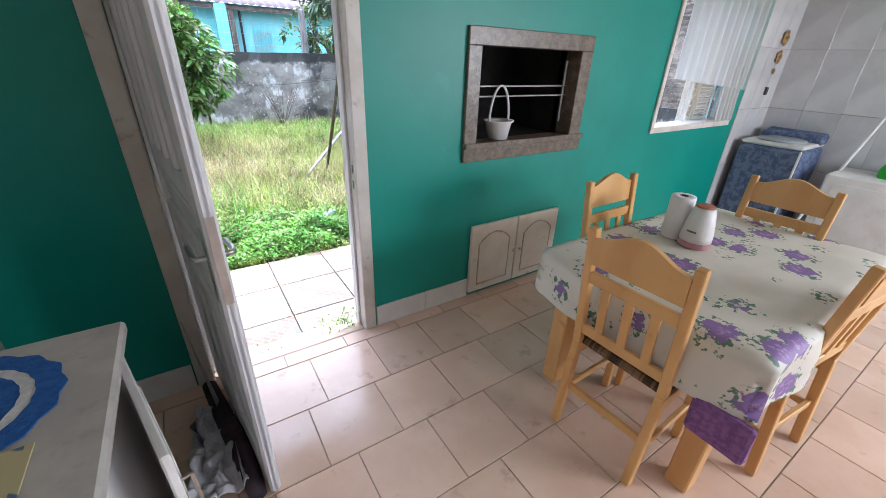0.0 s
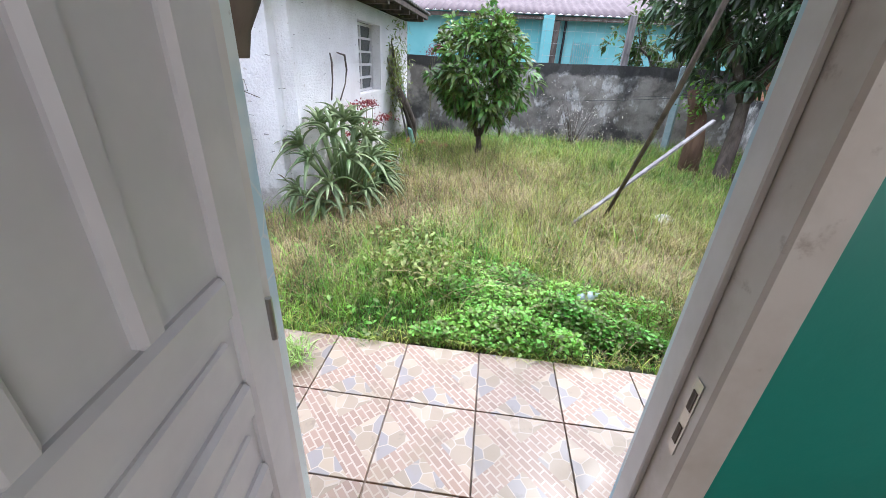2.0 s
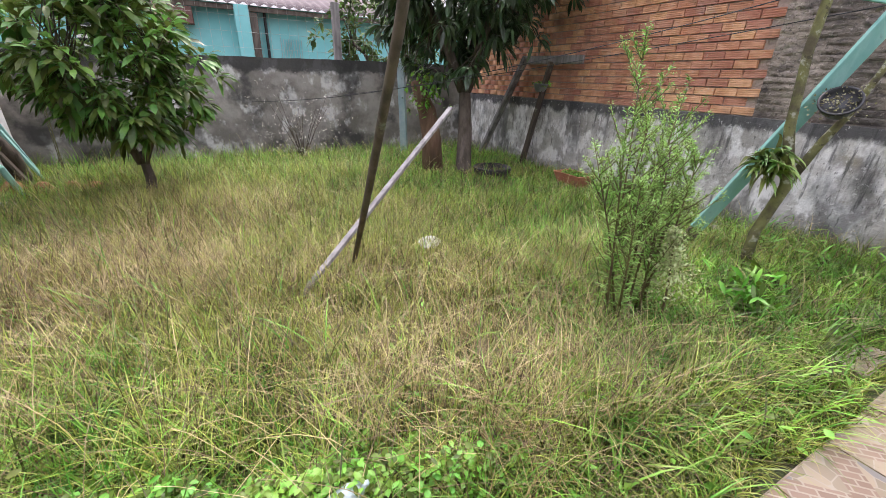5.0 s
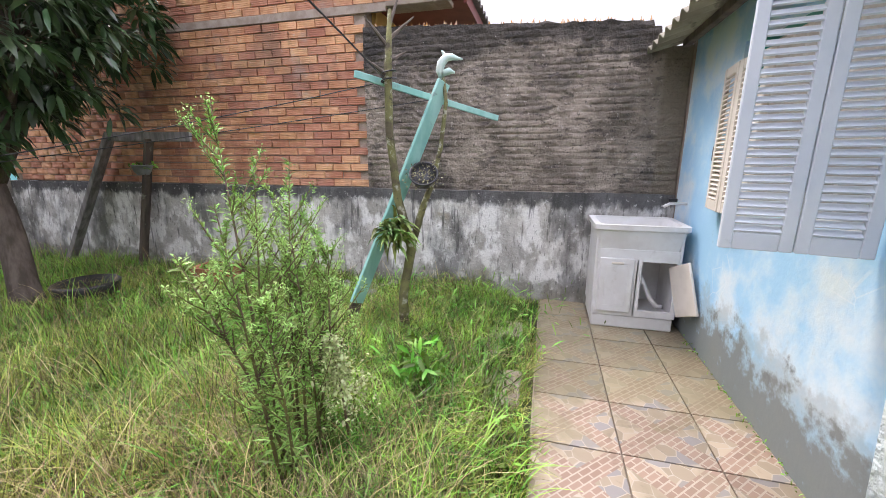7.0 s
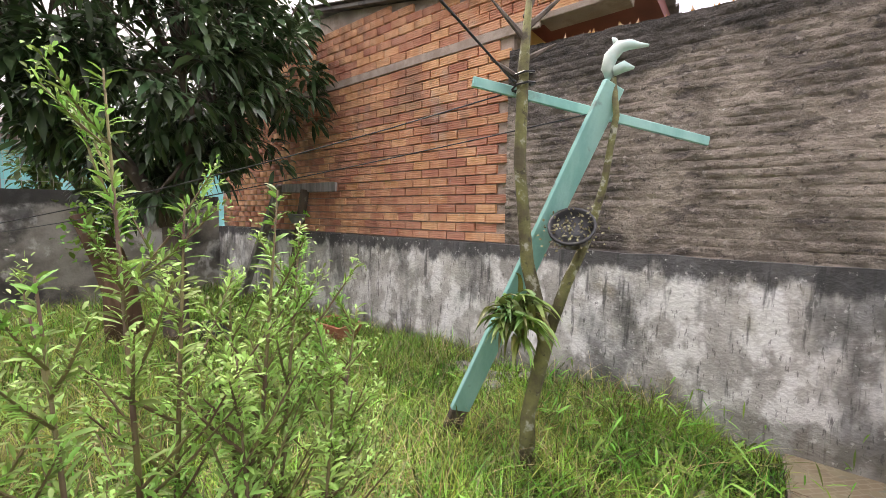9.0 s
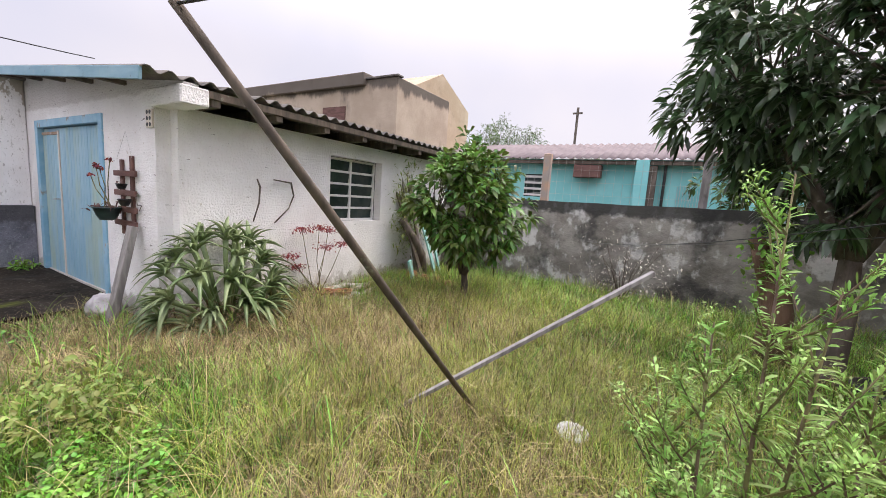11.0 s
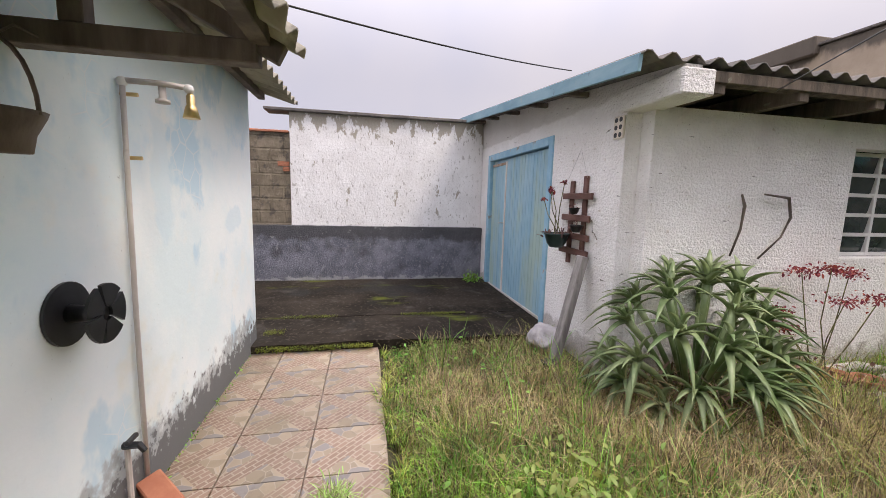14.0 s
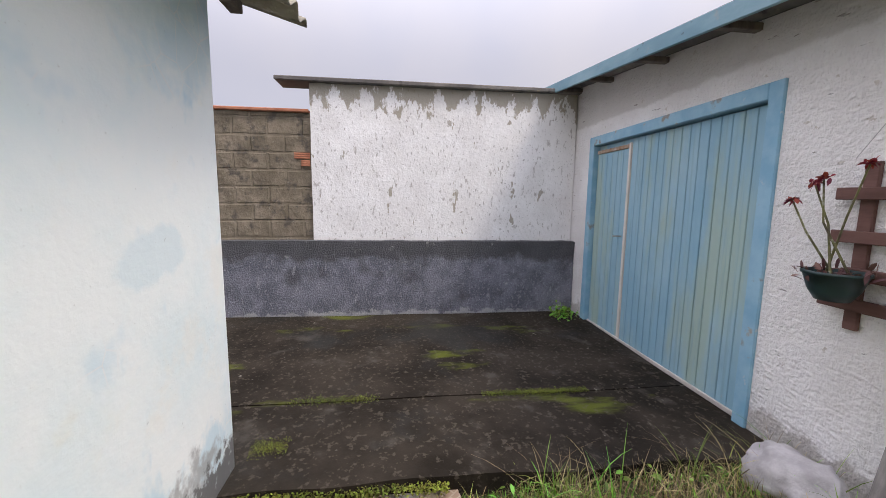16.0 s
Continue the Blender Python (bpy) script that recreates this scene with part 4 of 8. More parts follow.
x, y = scatter(200000)
r = rng.uniform(0, 1, len(x))
dry = r < 0.78 * dryness(x, y)
ol = ~dry & (rng.uniform(0, 1, len(x)) < olive(x, y))
gr = ~dry & ~ol
shade = 1 - 0.45 * blob(x, y, 4.6, 8.2, 1.8)
tall = (0.45 + 0.55 * wavy(x, y, 1.9, 0.4) + 0.45 * wavy(x, y, 7.3, 1.1) * wavy(x, y, 5.1, 2.6)) * (1 - 0.35 * blob(x, y, 0.9, 4.0, 0.9)) * (1 - 0.6 * blob(x, y, -2.1, 4.5, 1.0))
for nm, sel, lo, hi, w, mat_key, lb in (("green_grass", gr, 0.12, 0.38, 0.008, "green_grass", "fresh green blades of the uncut lawn"),
                                        ("olive_grass", ol, 0.18, 0.5, 0.005, "olive_grass", "yellowish olive blades of the uncut lawn"),
                                        ("dry_grass", dry, 0.18, 0.5, 0.0042, "dry_grass", "dry straw-coloured blades in the lawn")):
    xs, ys = x[sel], y[sel]
    n = len(xs)
    near_edge = np.clip((ys - 3.5) / 0.5, 0.45, 1)
    h = rng.uniform(lo, hi, n) * tall[sel] * near_edge * shade[sel]
    blades(nm, xs, ys, h, w * rng.uniform(0.6, 1.5, n), rng.uniform(0.15, 1.1, n), M[mat_key], lb)
# long straws that lie over
xs, ys = scatter(9000)
keep = rng.uniform(0, 1, len(xs)) < 0.35 + 0.6 * np.maximum(dryness(xs, ys), olive(xs, ys))
xs, ys = xs[keep], ys[keep]
blades("long_straw", xs, ys, rng.uniform(0.3, 0.68, len(xs)) * np.clip((ys - 3.45) / 0.6, 0.4, 1) * (1 - 0.55 * blob(xs, ys, -2.2, 4.6, 1.0)), rng.uniform(0.003, 0.006, len(xs)), rng.uniform(0.6, 1.4, len(xs)), M["dry_grass"], "long pale straws lying over the lawn", 5)
xs, ys = scatter(7000)
keep = wavy(xs, ys, 6.1, 0.3) * wavy(xs, ys, 4.3, 2.0) > 0.3
xs, ys = xs[keep], ys[keep]
blades("tuft_grass", xs, ys, rng.uniform(0.25, 0.5, len(xs)) * np.clip((ys - 3.45) / 0.6, 0.4, 1), rng.uniform(0.007, 0.012, len(xs)), rng.uniform(0.3, 1.0, len(xs)), M["green_grass"], "taller green tufts in the lawn", 5)
# broad blades near the east end
n = 5000
xs, ys = rng.normal(4.2, 0.8, n), rng.normal(4.6, 0.6, n)
ok = (ys > 3.6) & (xs < 5.9) & (xs > 2.6)
xs, ys = xs[ok], ys[ok]
blades("broad_grass", xs, ys, rng.uniform(0.15, 0.36, len(xs)), rng.uniform(0.009, 0.016, len(xs)), rng.uniform(0.4, 1.1, len(xs)), M["green_grass"], "broad arching grass blades near the boundary wall", 4)

n = 1500
xs, ys = rng.normal(3.0, 0.5, n), rng.normal(4.05, 0.25, n)
ok = (ys > 3.6) & ((np.abs(xs - 3.0) > 0.12) | (ys > 3.9))
xs, ys = xs[ok], ys[ok]
blades("broad_grass", xs, ys, rng.uniform(0.14, 0.34, len(xs)), rng.uniform(0.009, 0.015, len(xs)), rng.uniform(0.4, 1.1, len(xs)), M["green_grass"], "broad fresh grass blades beside the porch", 4)
# grass that hangs over the edge of the porch
n = 2600
xs = rng.uniform(-2.55, 5.3, n)
ys = 3.585 + np.abs(rng.normal(0, 0.03, n)) + 0.03 * np.sin(5 * xs)
keep = rng.uniform(0, 1, n) < 0.25 + 0.75 * wavy(xs, ys, 4.7, 0.9)
xs, ys = xs[keep], ys[keep]
blades("edge_grass", xs, ys, rng.uniform(0.06, 0.17, len(xs)), rng.uniform(0.004, 0.009, len(xs)), rng.uniform(0.7, 1.3, len(xs)), M["olive_grass"], "ragged grass hanging over the porch edge", 4, -0.1)


def leaf_cloud(name, places, heading, length, width, material, parent=None, label="", category="", kind="", fold=0.25, droop=0.2):
    """Many leaves in one mesh: places (n, 3), heading (n, 3) along the leaf."""
    places, heading = np.asarray(places, float), np.asarray(heading, float)
    n = len(places)
    h = heading / np.maximum(np.linalg.norm(heading, axis=1), 1e-6)[:, None]
    up = rng.normal(0, 0.35, (n, 3)) + np.array([0, 0, 1.0])
    s = np.cross(h, up)
    s /= np.maximum(np.linalg.norm(s, axis=1), 1e-6)[:, None]
    u = np.cross(s, h)
    L, W = np.broadcast_to(length, n)[:, None], np.broadcast_to(width, n)[:, None]
    rows = [places]
    for f, w, dz in ((0.3, 0.42, -0.02), (0.65, 0.46, -0.35)):
        c = places + h * L * f + np.array([0, 0, 1.0]) * (L * dz * droop)
        rows += [c - s * W * w + u * W * fold * w, c, c + s * W * w + u * W * fold * w]
    rows.append(places + h * L * 0.97 + np.array([0, 0, -1.0]) * L * droop)
    verts = np.stack(rows, 1).reshape(-1, 3)
    pat = np.array([(0, 2, 1), (0, 3, 2), (1, 2, 5), (1, 5, 4), (2, 3, 6), (2, 6, 5), (4, 5, 7), (5, 6, 7)])
    tris = (np.arange(n)[:, None, None] * 8 + pat[None]).reshape(-1, 3)
    return fast(name, verts, tris, material, parent, label, category, kind, "", True)


# creeping leafy plants beside the door
n = 17000
a = rng.uniform(0, 2 * np.pi, n)
rr = np.sqrt(rng.uniform(0, 1, n))
edge = 0.8 + 0.2 * np.sin(3 * a + 1) + 0.16 * np.sin(7 * a) + 0.1 * np.sin(13 * a + 2)
px, py = 1.0 + 1.15 * rr * edge * np.cos(a), 4.08 + 0.7 * rr * edge * np.sin(a)
ok = py > 3.58
px, py, rr = px[ok], py[ok], rr[ok]
hh = (0.1 * (1 - rr ** 2) + 0.07) * (0.5 + wavy(px, py, 9.0, 0.7)) * rng.uniform(0.2, 1.15, len(px)) - 0.09
hd = np.stack([rng.normal(0, 1, len(px)), rng.normal(0, 1, len(px)), rng.normal(0.35, 0.4, len(px))], 1)
leaf_cloud("creeper", np.stack([px, py, hh], 1), hd, rng.uniform(0.022, 0.048, len(px)), rng.uniform(0.014, 0.028, len(px)), M["lush"], None, "bright green creeping leaves spreading beside the porch", "ground cover", "stuff")
n = 3200
px, py = scatter(n)
hd = np.stack([rng.normal(0, 1, n), rng.normal(0, 1, n), rng.normal(0.2, 0.3, n)], 1)
leaf_cloud("lawn_weeds", np.stack([px, py, rng.uniform(-0.07, 0.05, n)], 1), hd, rng.uniform(0.03, 0.07, n), rng.uniform(0.015, 0.035, n), M["lush"], None, "small broad-leaved weeds among the grass", "weeds", "stuff")


# ---- trees and large plants ----
def crown_tree(name, loc, crown, trunk_r, forks, clusters, per, leaf_len, leaf_w, bark, leaf, label, droop=0.35, seed=1):
    """A tapered trunk, limbs that reach into the crown, and rosettes of leaves. crown: centre and radii."""
    random.seed(seed)
    t = thing(name, loc, label, "tree")
    c, r = Vector(crown[0]), Vector(crown[1])
    seats = []
    while len(seats) < clusters:
        d = Vector((random.gauss(0, 1), random.gauss(0, 1), random.gauss(0, 1))).normalized()
        k = random.uniform(0.25, 1.0) ** 0.45 * (0.86 + 0.34 * noise.noise(d * 2.3 + Vector((seed, 0, 0))))
        p = c + Vector((d.x * r.x, d.y * r.y, d.z * r.z)) * k
        if noise.noise(p * 1.5 + Vector((0, seed, 0))) > -0.32:
            seats.append((p, d))
    bm = bmesh.new()
    fork = []
    base = Vector(loc)
    crotch = base.lerp(c - Vector((0, 0, 0.85 * r.z)), 0.8) + Vector((0.04, -0.03, 0))
    tube(bm, [base + Vector((0, 0, -0.05)), base.lerp(crotch, 0.15), base.lerp(crotch, 0.55) + Vector((0.03, 0.02, 0)), crotch + Vector((0, 0, 0.06))], [trunk_r * 1.9, trunk_r * 1.4, trunk_r * 1.25, trunk_r * 0.9], 12)
    for i in range(forks):
        a = 2 * math.pi * i / forks + 0.5 + 0.4 * (i % 2)
        top = c + Vector((0.45 * r.x * math.cos(a), 0.45 * r.y * math.sin(a), -0.25 * r.z))
        mid = crotch.lerp(top, 0.4 + 0.06 * (i % 3)) + Vector((0.12 * math.cos(a + 1), 0.12 * math.sin(a + 1), 0.12))
        pts = [crotch + Vector((0.02 * math.cos(a), 0.02 * math.sin(a), -0.06)), crotch.lerp(mid, 0.5) + Vector((0.02, 0.03, 0)), mid, mid.lerp(top, 0.5) + Vector((0.05, -0.04, 0.03)), top]
        tube(bm, pts, [trunk_r, trunk_r * 0.8, trunk_r * 0.66, trunk_r * 0.5, trunk_r * 0.36], 9)
        fork += pts[2:]
    for p, d in seats[::3]:
        f = min(fork, key=lambda q: (q - p).length)
        m = f.lerp(p, 0.5) + 0.08 * Vector((random.uniform(-1, 1), random.uniform(-1, 1), random.uniform(-0.5, 1)))
        tube(bm, [f, m, p], [trunk_r * 0.22, trunk_r * 0.14, 0.006], 5, False)
    part("trunk", bm, bark, t, smooth=True)
    P, D = [], []
    for p, d in seats:
        for _ in range(per):
            o = Vector((random.gauss(0, 1), random.gauss(0, 1), random.gauss(0.1, 0.8))).normalized()
            P.append(p + o * leaf_len * random.uniform(0.05, 0.55))
            D.append(o + d * 0.7)
    leaf_cloud("crown", P, D, rng.uniform(leaf_len * 0.6, leaf_len * 1.2, len(P)), rng.uniform(leaf_w * 0.7, leaf_w * 1.2, len(P)), leaf, t, droop=droop)
    return t


crown_tree("loquat_tree", (4.35, 8.5, -0.08), ((4.35, 8.75, 3.0), (1.85, 1.8, 1.65)), 0.085, 5, 560, 20, 0.2, 0.062, M["bark"], M["loquat"], "dark-leaved loquat tree by the boundary wall", 0.4, 3)
crown_tree("young_tree", (0.27, 8.7, -0.08), ((0.22, 8.75, 1.42), (1.0, 1.0, 1.0)), 0.042, 4, 300, 15, 0.165, 0.062, M["bark"], M["avocado"], "young bright-leaved fruit tree in the lawn", 0.35, 5)

# ---- beyond the walls ----
MINT = Mat("mint_house_paint", 0.8).base((0.2, 0.56, 0.56), (0.26, 0.62, 0.62), 1.2).over((0.4, 0.6, 0.58), 5, 0.62, 0.76, 0.3).bump(30, 0.2, 0.01).done()
BEIGE = Mat("beige_stained_render", 0.9).base((0.4, 0.32, 0.24), (0.5, 0.41, 0.32), 0.8).over((0.1, 0.09, 0.08), 0.9, 0.56, 0.72, 0.75, stretch=(1, 1, 0.4)).rising((0.05, 0.045, 0.04), 1.5, 5.4, 4.4, 0.7, 0.8, (1, 1, 0.4)).bump(10, 0.3, 0.03).done()
mint = thing("mint_house", (2.0, 17.5, 0), "low turquoise house with a weathered corrugated roof", "house")
part("wall", opened(bmesh.new(), (-9.0, -0.15), (9.0, 3.0), 16.5, 16.7, [(-1.62, -0.9, 1.75, 2.5)]), MINT, mint)
part("wall", cube(-9.0, 9.0, 16.7, 21.5, -0.15, 2.9), MINT, mint)
part("column", cube(1.8, 2.15, 16.1, 16.5, -0.15, 2.95, 0.01), MINT, mint)
# dark strip added beside the column for its shaded side
part("column", cube(2.15, 2.35, 16.2, 16.5, 1.0, 2.8, 0.01), M["dark_wood"], mint, "dark strip painted as the shaded side of the porch column")
part("drainpipe", tube(bmesh.new(), [(2.55, 16.4, 0.0), (2.55, 16.4, 2.9)], 0.04, 8), M["black_plastic"], mint)
corrugated("roof", (-9.2, 16.1, 2.98), (18.4, 0, 0), (0, 2.9, 0.85), 74, 0.03, 0.01, M["pink_roof"], "", 5, mint, "", "")
part("fascia", cube(-9.1, 9.1, 16.18, 16.24, 2.82, 2.93, 0.004), M["dark_wood"], mint)
win = part("window", cube(-1.62, -0.9, 16.56, 16.58, 1.75, 2.5), M["glass_dark"], mint)
for i in range(4):
    part("window_bar", cube(-1.62, -0.9, 16.5, 16.56, 1.78 + i * 0.2, 1.85 + i * 0.2, 0.004), M["white_paint"], mint)
part("cooler_cage", cube(0.05, 0.85, 16.15, 16.48, 2.42, 2.8, 0.01), M["brown_wood"], mint, "rusty cage of an air cooler")
bm = bmesh.new()
for i in range(9):
    box(bm, 2.9 + i * 0.07, 2.91 + i * 0.07, 16.46, 16.48, 1.6, 2.25)
part("window_grille", bm, M["steel"], mint)

beige = thing("beige_building", (-7.5, 16, 0), "tall beige rendered building with sooty stains", "building")
part("wall", cube(-14.0, -5.1, 13.7, 17.0, -0.15, 5.2, 0.03), BEIGE, beige)
bm = bmesh.new()
v = [bm.verts.new((x, y, z)) for x in (-14.0, -5.3) for y, z in ((14.6, -0.1), (14.6, 5.1), (16.7, 6.15), (19.0, 5.2), (19.0, -0.1))]
for f in ((0, 1, 2, 3, 4), (5, 6, 7, 8, 9), (0, 1, 6, 5), (1, 2, 7, 6), (2, 3, 8, 7), (3, 4, 9, 8)):
    bm.faces.new([v[i] for i in f])
part("gable", bm, Mat("ochre_beige_render", 0.9).base((0.44, 0.34, 0.23), (0.54, 0.43, 0.31), 0.8).over((0.3, 0.24, 0.17), 1.2, 0.54, 0.7, 0.6).bump(10, 0.3, 0.03).done(), beige)
part("coping", cube(-14.0, -5.05, 13.65, 13.95, 5.2, 5.26, 0.01), M["fibre_roof"], beige)
part("parapet", cube(-14.0, -6.4, 13.55, 14.4, 5.0, 5.42, 0.03), BEIGE, beige)
part("shutter", cube(-8.4, -7.3, 13.66, 13.7, 3.5, 4.4, 0.006), M["brown_wood"], beige, "dark red window shutter")

nroof = thing("neighbour_roof", (7.5, 6.5, 3.0), "dark corrugated roof end over the brick wall", "roof", kind="structure")
corrugated("roof_sheet", (6.0, 4.42, 3.165), (3.6, 0, 0), (0, 4.5, 0.936), 19, 0.028, 0.01, M["fibre_roof"], "", 5, nroof, "", "")
RED = Mat("dark_red_paint", 0.6).base((0.16, 0.03, 0.025), (0.22, 0.05, 0.04), 3).done()
OCHRE = Mat("ochre_paint", 0.8).base((0.55, 0.32, 0.09), (0.62, 0.4, 0.13), 3).done()
part("soffit", cube(6.35, 9.5, 4.52, 5.6, 3.05, 3.08), RED, nroof, "dark red soffit")
part("fascia", cube(6.35, 9.5, 4.48, 4.515, 3.02, 3.14), RED, nroof)
part("wall", cube(6.31, 9.5, 5.5, 5.65, 1.0, 3.046), OCHRE, nroof, "ochre wall under the eave")
part("slab", cube(6.1, 6.34, 4.62, 5.3, 2.972, 3.026, 0.006), M["mortar"], nroof, "rough concrete corbel")
part("barge_board", beam(bmesh.new(), (6.05, 4.46, 3.135), (6.05, 8.9, 4.06), 0.05, 0.04, 0.003), M["fibre_roof"], nroof)

# shards set into the top of the dark wall
n = 130
verts, tris = [], []
for i in range(n):
    y = random.uniform(2.7, 5.45)
    z = rough_top(y) - 0.012
    xx = 6.1 + random.uniform(-0.02, 0.06)
    h = random.uniform(0.02, 0.07)
    b = len(verts)
    w = random.uniform(0.01, 0.025)
    verts += [(xx - 0.004, y - w, z), (xx + 0.004, y + w, z), (xx + 0.012, y, z), (xx, y + random.uniform(-w, w), z + h)]
    tris += [(b, b + 1, b + 3), (b + 1, b + 2, b + 3), (b + 2, b, b + 3)]
fast("glass_shards", verts, tris, Mat("amber_glass_shard", 0.2).base((0.35, 0.16, 0.03), (0.5, 0.4, 0.28), 30).done(), None, "amber and pale glass shards along the wall top", "shards", "stuff", smooth=False)

crown_tree("garden_tree", (4.6, 13.2, -0.1), ((4.9, 13.2, 2.3), (1.9, 0.9, 1.1)), 0.09, 3, 170, 14, 0.17, 0.07, M["bark"], M["far_leaf"], "light green tree behind the rear wall", 0.3, 8)
for x, y, h, s in ((-10.0, 34, 8.6, 11), (-8.0, 35, 8.0, 12), (-14.0, 34, 7.6, 13), (-12.0, 36, 8.8, 14), (-4.0, 40, 6.6, 15)):
    crown_tree("far_tree", (x, y, -0.1), ((x, y, h * 0.66), (1.7, 1.5, h * 0.36)), 0.12, 3, 110, 12, 0.5, 0.06, M["bark"], M["far_leaf"], "feathery windswept tree in the distance", 0.5, s)
lamp = thing("street_pole", (-3.2, 30.0, -0.1), "thin dark utility pole in the distance", "utility pole")
part("pole", tube(bmesh.new(), [(-3.2, 30, -0.1), (-3.2, 30, 7.8)], 0.08, 8), M["dark_wood"], lamp)
part("crossarm", cube(-3.5, -2.9, 29.95, 30.05, 7.4, 7.5), M["dark_wood"], lamp)

fence_post = part("fence_post", cube(0.43, 0.58, 11.7, 11.84, -0.15, 2.56, 0.01), Mat("rust_streaked_concrete", 0.9).base((0.34, 0.3, 0.27), (0.5, 0.32, 0.22), 3).bump(30, 0.4, 0.01).done(), None, "rust-streaked concrete post behind the rear wall", "post")
part("fence_post", cube(3.25, 3.38, 11.7, 11.84, -0.15, 2.6, 0.01), M["grey_wood"], None, "grey post behind the rear wall", "post")
bm = bmesh.new()
for i in range(40):
    x = -0.9 + i * 0.16
    tube(bm, [(x, 11.86, 1.5), (x, 11.86, 2.5)], 0.0025, 3, False)
for z in (1.75, 2.0, 2.25, 2.48):
    tube(bm, [(-0.9, 11.86, z), (5.4, 11.86, z)], 0.0025, 3, False)
part("wire_fence", bm, M["steel"], None, "thin wire mesh above the rear wall", "wire fence")

# ---- along the garage ----
trellis = thing("trellis_planter", (-2.25, 5.47, 0.9), "brown slatted wall trellis holding small plant pots", "planter")
for x, z0, z1 in ((-2.38, 0.86, 1.68), (-2.14, 0.9, 1.72)):
    part("upright", cube(x - 0.03, x + 0.03, 5.452, 5.478, z0, z1, 0.004), M["brown_wood"], trellis)
for z, x0, x1 in ((1.53, -2.5, -1.98), (1.32, -2.5, -2.0), (1.14, -2.42, -2.0), (0.99, -2.52, -2.0)):
    part("slat", cube(x0, x1, 5.425, 5.450, z - 0.03, z + 0.03, 0.004), M["brown_wood"], trellis)
for s in (-2.45, -2.1):
    part("hanging_wire", tube(bmesh.new(), [(s, 5.45, 1.7), (-2.28, 5.47, 1.98)], 0.002, 4), M["steel"], trellis)


part("bracket", tube(bmesh.new(), [(-2.06, 5.478, 1.33), (-1.9, 5.4, 1.31), (-1.88, 5.4, 1.21), (-1.98, 5.478, 1.2), (-1.74, 5.36, 1.16)], 0.004, 5), M["dark_wood"], trellis, "bent wire plant bracket")


def flowerpot(name, loc, r, h, material, label, plant=None, plant_label="", n=60, plen=0.09, pw=0.02):
    t = thing(name, loc, label, "plant pot")
    x, y, z = loc
    bm = lathe(bmesh.new(), [(0.01, 0), (r * 0.55, 0.0), (r * 0.8, h * 0.35), (r, h * 0.9), (r * 1.06, h * 0.9), (r * 1.06, h), (r * 0.94, h), (r * 0.9, h * 0.8), (0.01, h * 0.78)], loc, 20)
    part("pot", bm, material, t, smooth=True)
    if plant:
        P = np.array([(x, y, z + h * 0.8)]) + rng.normal(0, 1, (n, 3)) * np.array([r * 0.6, r * 0.6, 0.02])
        D = rng.normal(0, 1, (n, 3)) + np.array([0, 0, 0.8])
        leaf_cloud("plant", P, D, rng.uniform(plen * 0.6, plen * 1.3, n), rng.uniform(pw * 0.7, pw * 1.3, n), plant, t, plant_label, kind="stuff")
    return t


REDLEAF = leafy("reddish_leaf", (0.12, 0.05, 0.05), (0.2, 0.1, 0.08), 0.6, 0.2)
DARKPOT = Mat("dark_green_pot", 0.45).base((0.012, 0.03, 0.03), (0.02, 0.045, 0.045), 6).done()
flowerpot("wall_pot", (-2.36, 5.31, 1.02), 0.12, 0.14, DARKPOT, "dark green half-round pot hung on the trellis", REDLEAF, "sparse reddish succulent", 80, 0.08, 0.018)
flowerpot("small_pot", (-2.12, 5.38, 1.19), 0.06, 0.07, M["black_plastic"], "small black pot on the trellis", REDLEAF, "", 16, 0.05, 0.012)
flowerpot("small_pot", (-2.18, 5.38, 1.36), 0.05, 0.06, M["black_plastic"], "small black pot on the upper trellis slat", REDLEAF, "", 12, 0.05, 0.012)


def flower_stalks(name, loc, tops, colour, label, head=0.05):
    t = thing(name, loc, label, "flowers")
    base = Vector(loc)
    for p in tops:
        p = Vector(p)
        m = base.lerp(p, 0.5) + Vector((random.uniform(-0.03, 0.03), random.uniform(-0.03, 0.03), 0.02))
        part("stalk", tube(bmesh.new(), [base + Vector((random.uniform(-0.06, 0.06), random.uniform(-0.06, 0.06), 0)), m, p], [0.006, 0.005, 0.004], 5), M["moss_bark"], t)
        n = 110 if head > 0.03 else 26
        P = np.array(p) + rng.normal(0, 1, (n, 3)) * np.array([head, head, head * 0.3])
        leaf_cloud("flower_head", P, rng.normal(0, 1, (n, 3)), rng.uniform(0.02, 0.045, n), rng.uniform(0.014, 0.024, n), colour, t, kind="stuff")
    return t


CRIMSON = leafy("crimson_flower", (0.22, 0.02, 0.03), (0.34, 0.05, 0.06), 0.6, 0.25)
flower_stalks("wall_flowers", (-2.38, 5.31, 1.14), [(-2.5, 5.3, 1.58), (-2.42, 5.25, 1.6), (-2.3, 5.33, 1.66), (-2.55, 5.24, 1.5)], CRIMSON, "thin stalks of small crimson flowers in the wall pot", 0.011)
random.seed(4)
flower_stalks("kalanchoe", (-1.25, 7.25, 0.0), [(-1.35, 7.05, 0.95), (-1.3, 7.3, 0.98), (-1.25, 7.42, 0.94), (-1.2, 7.35, 0.72), (-1.1, 7.55, 0.76), (-1.4, 6.9, 0.6), (-1.38, 7.0, 0.45)], CRIMSON, "tall stalks with flat dull-crimson flower heads", 0.06)
n = 500
P = np.array([-1.3, 7.1, 0.0]) + rng.normal(0, 1, (n, 3)) * np.array([0.16, 0.25, 0.08])
P[:, 2] = np.abs(P[:, 2]) - 0.05
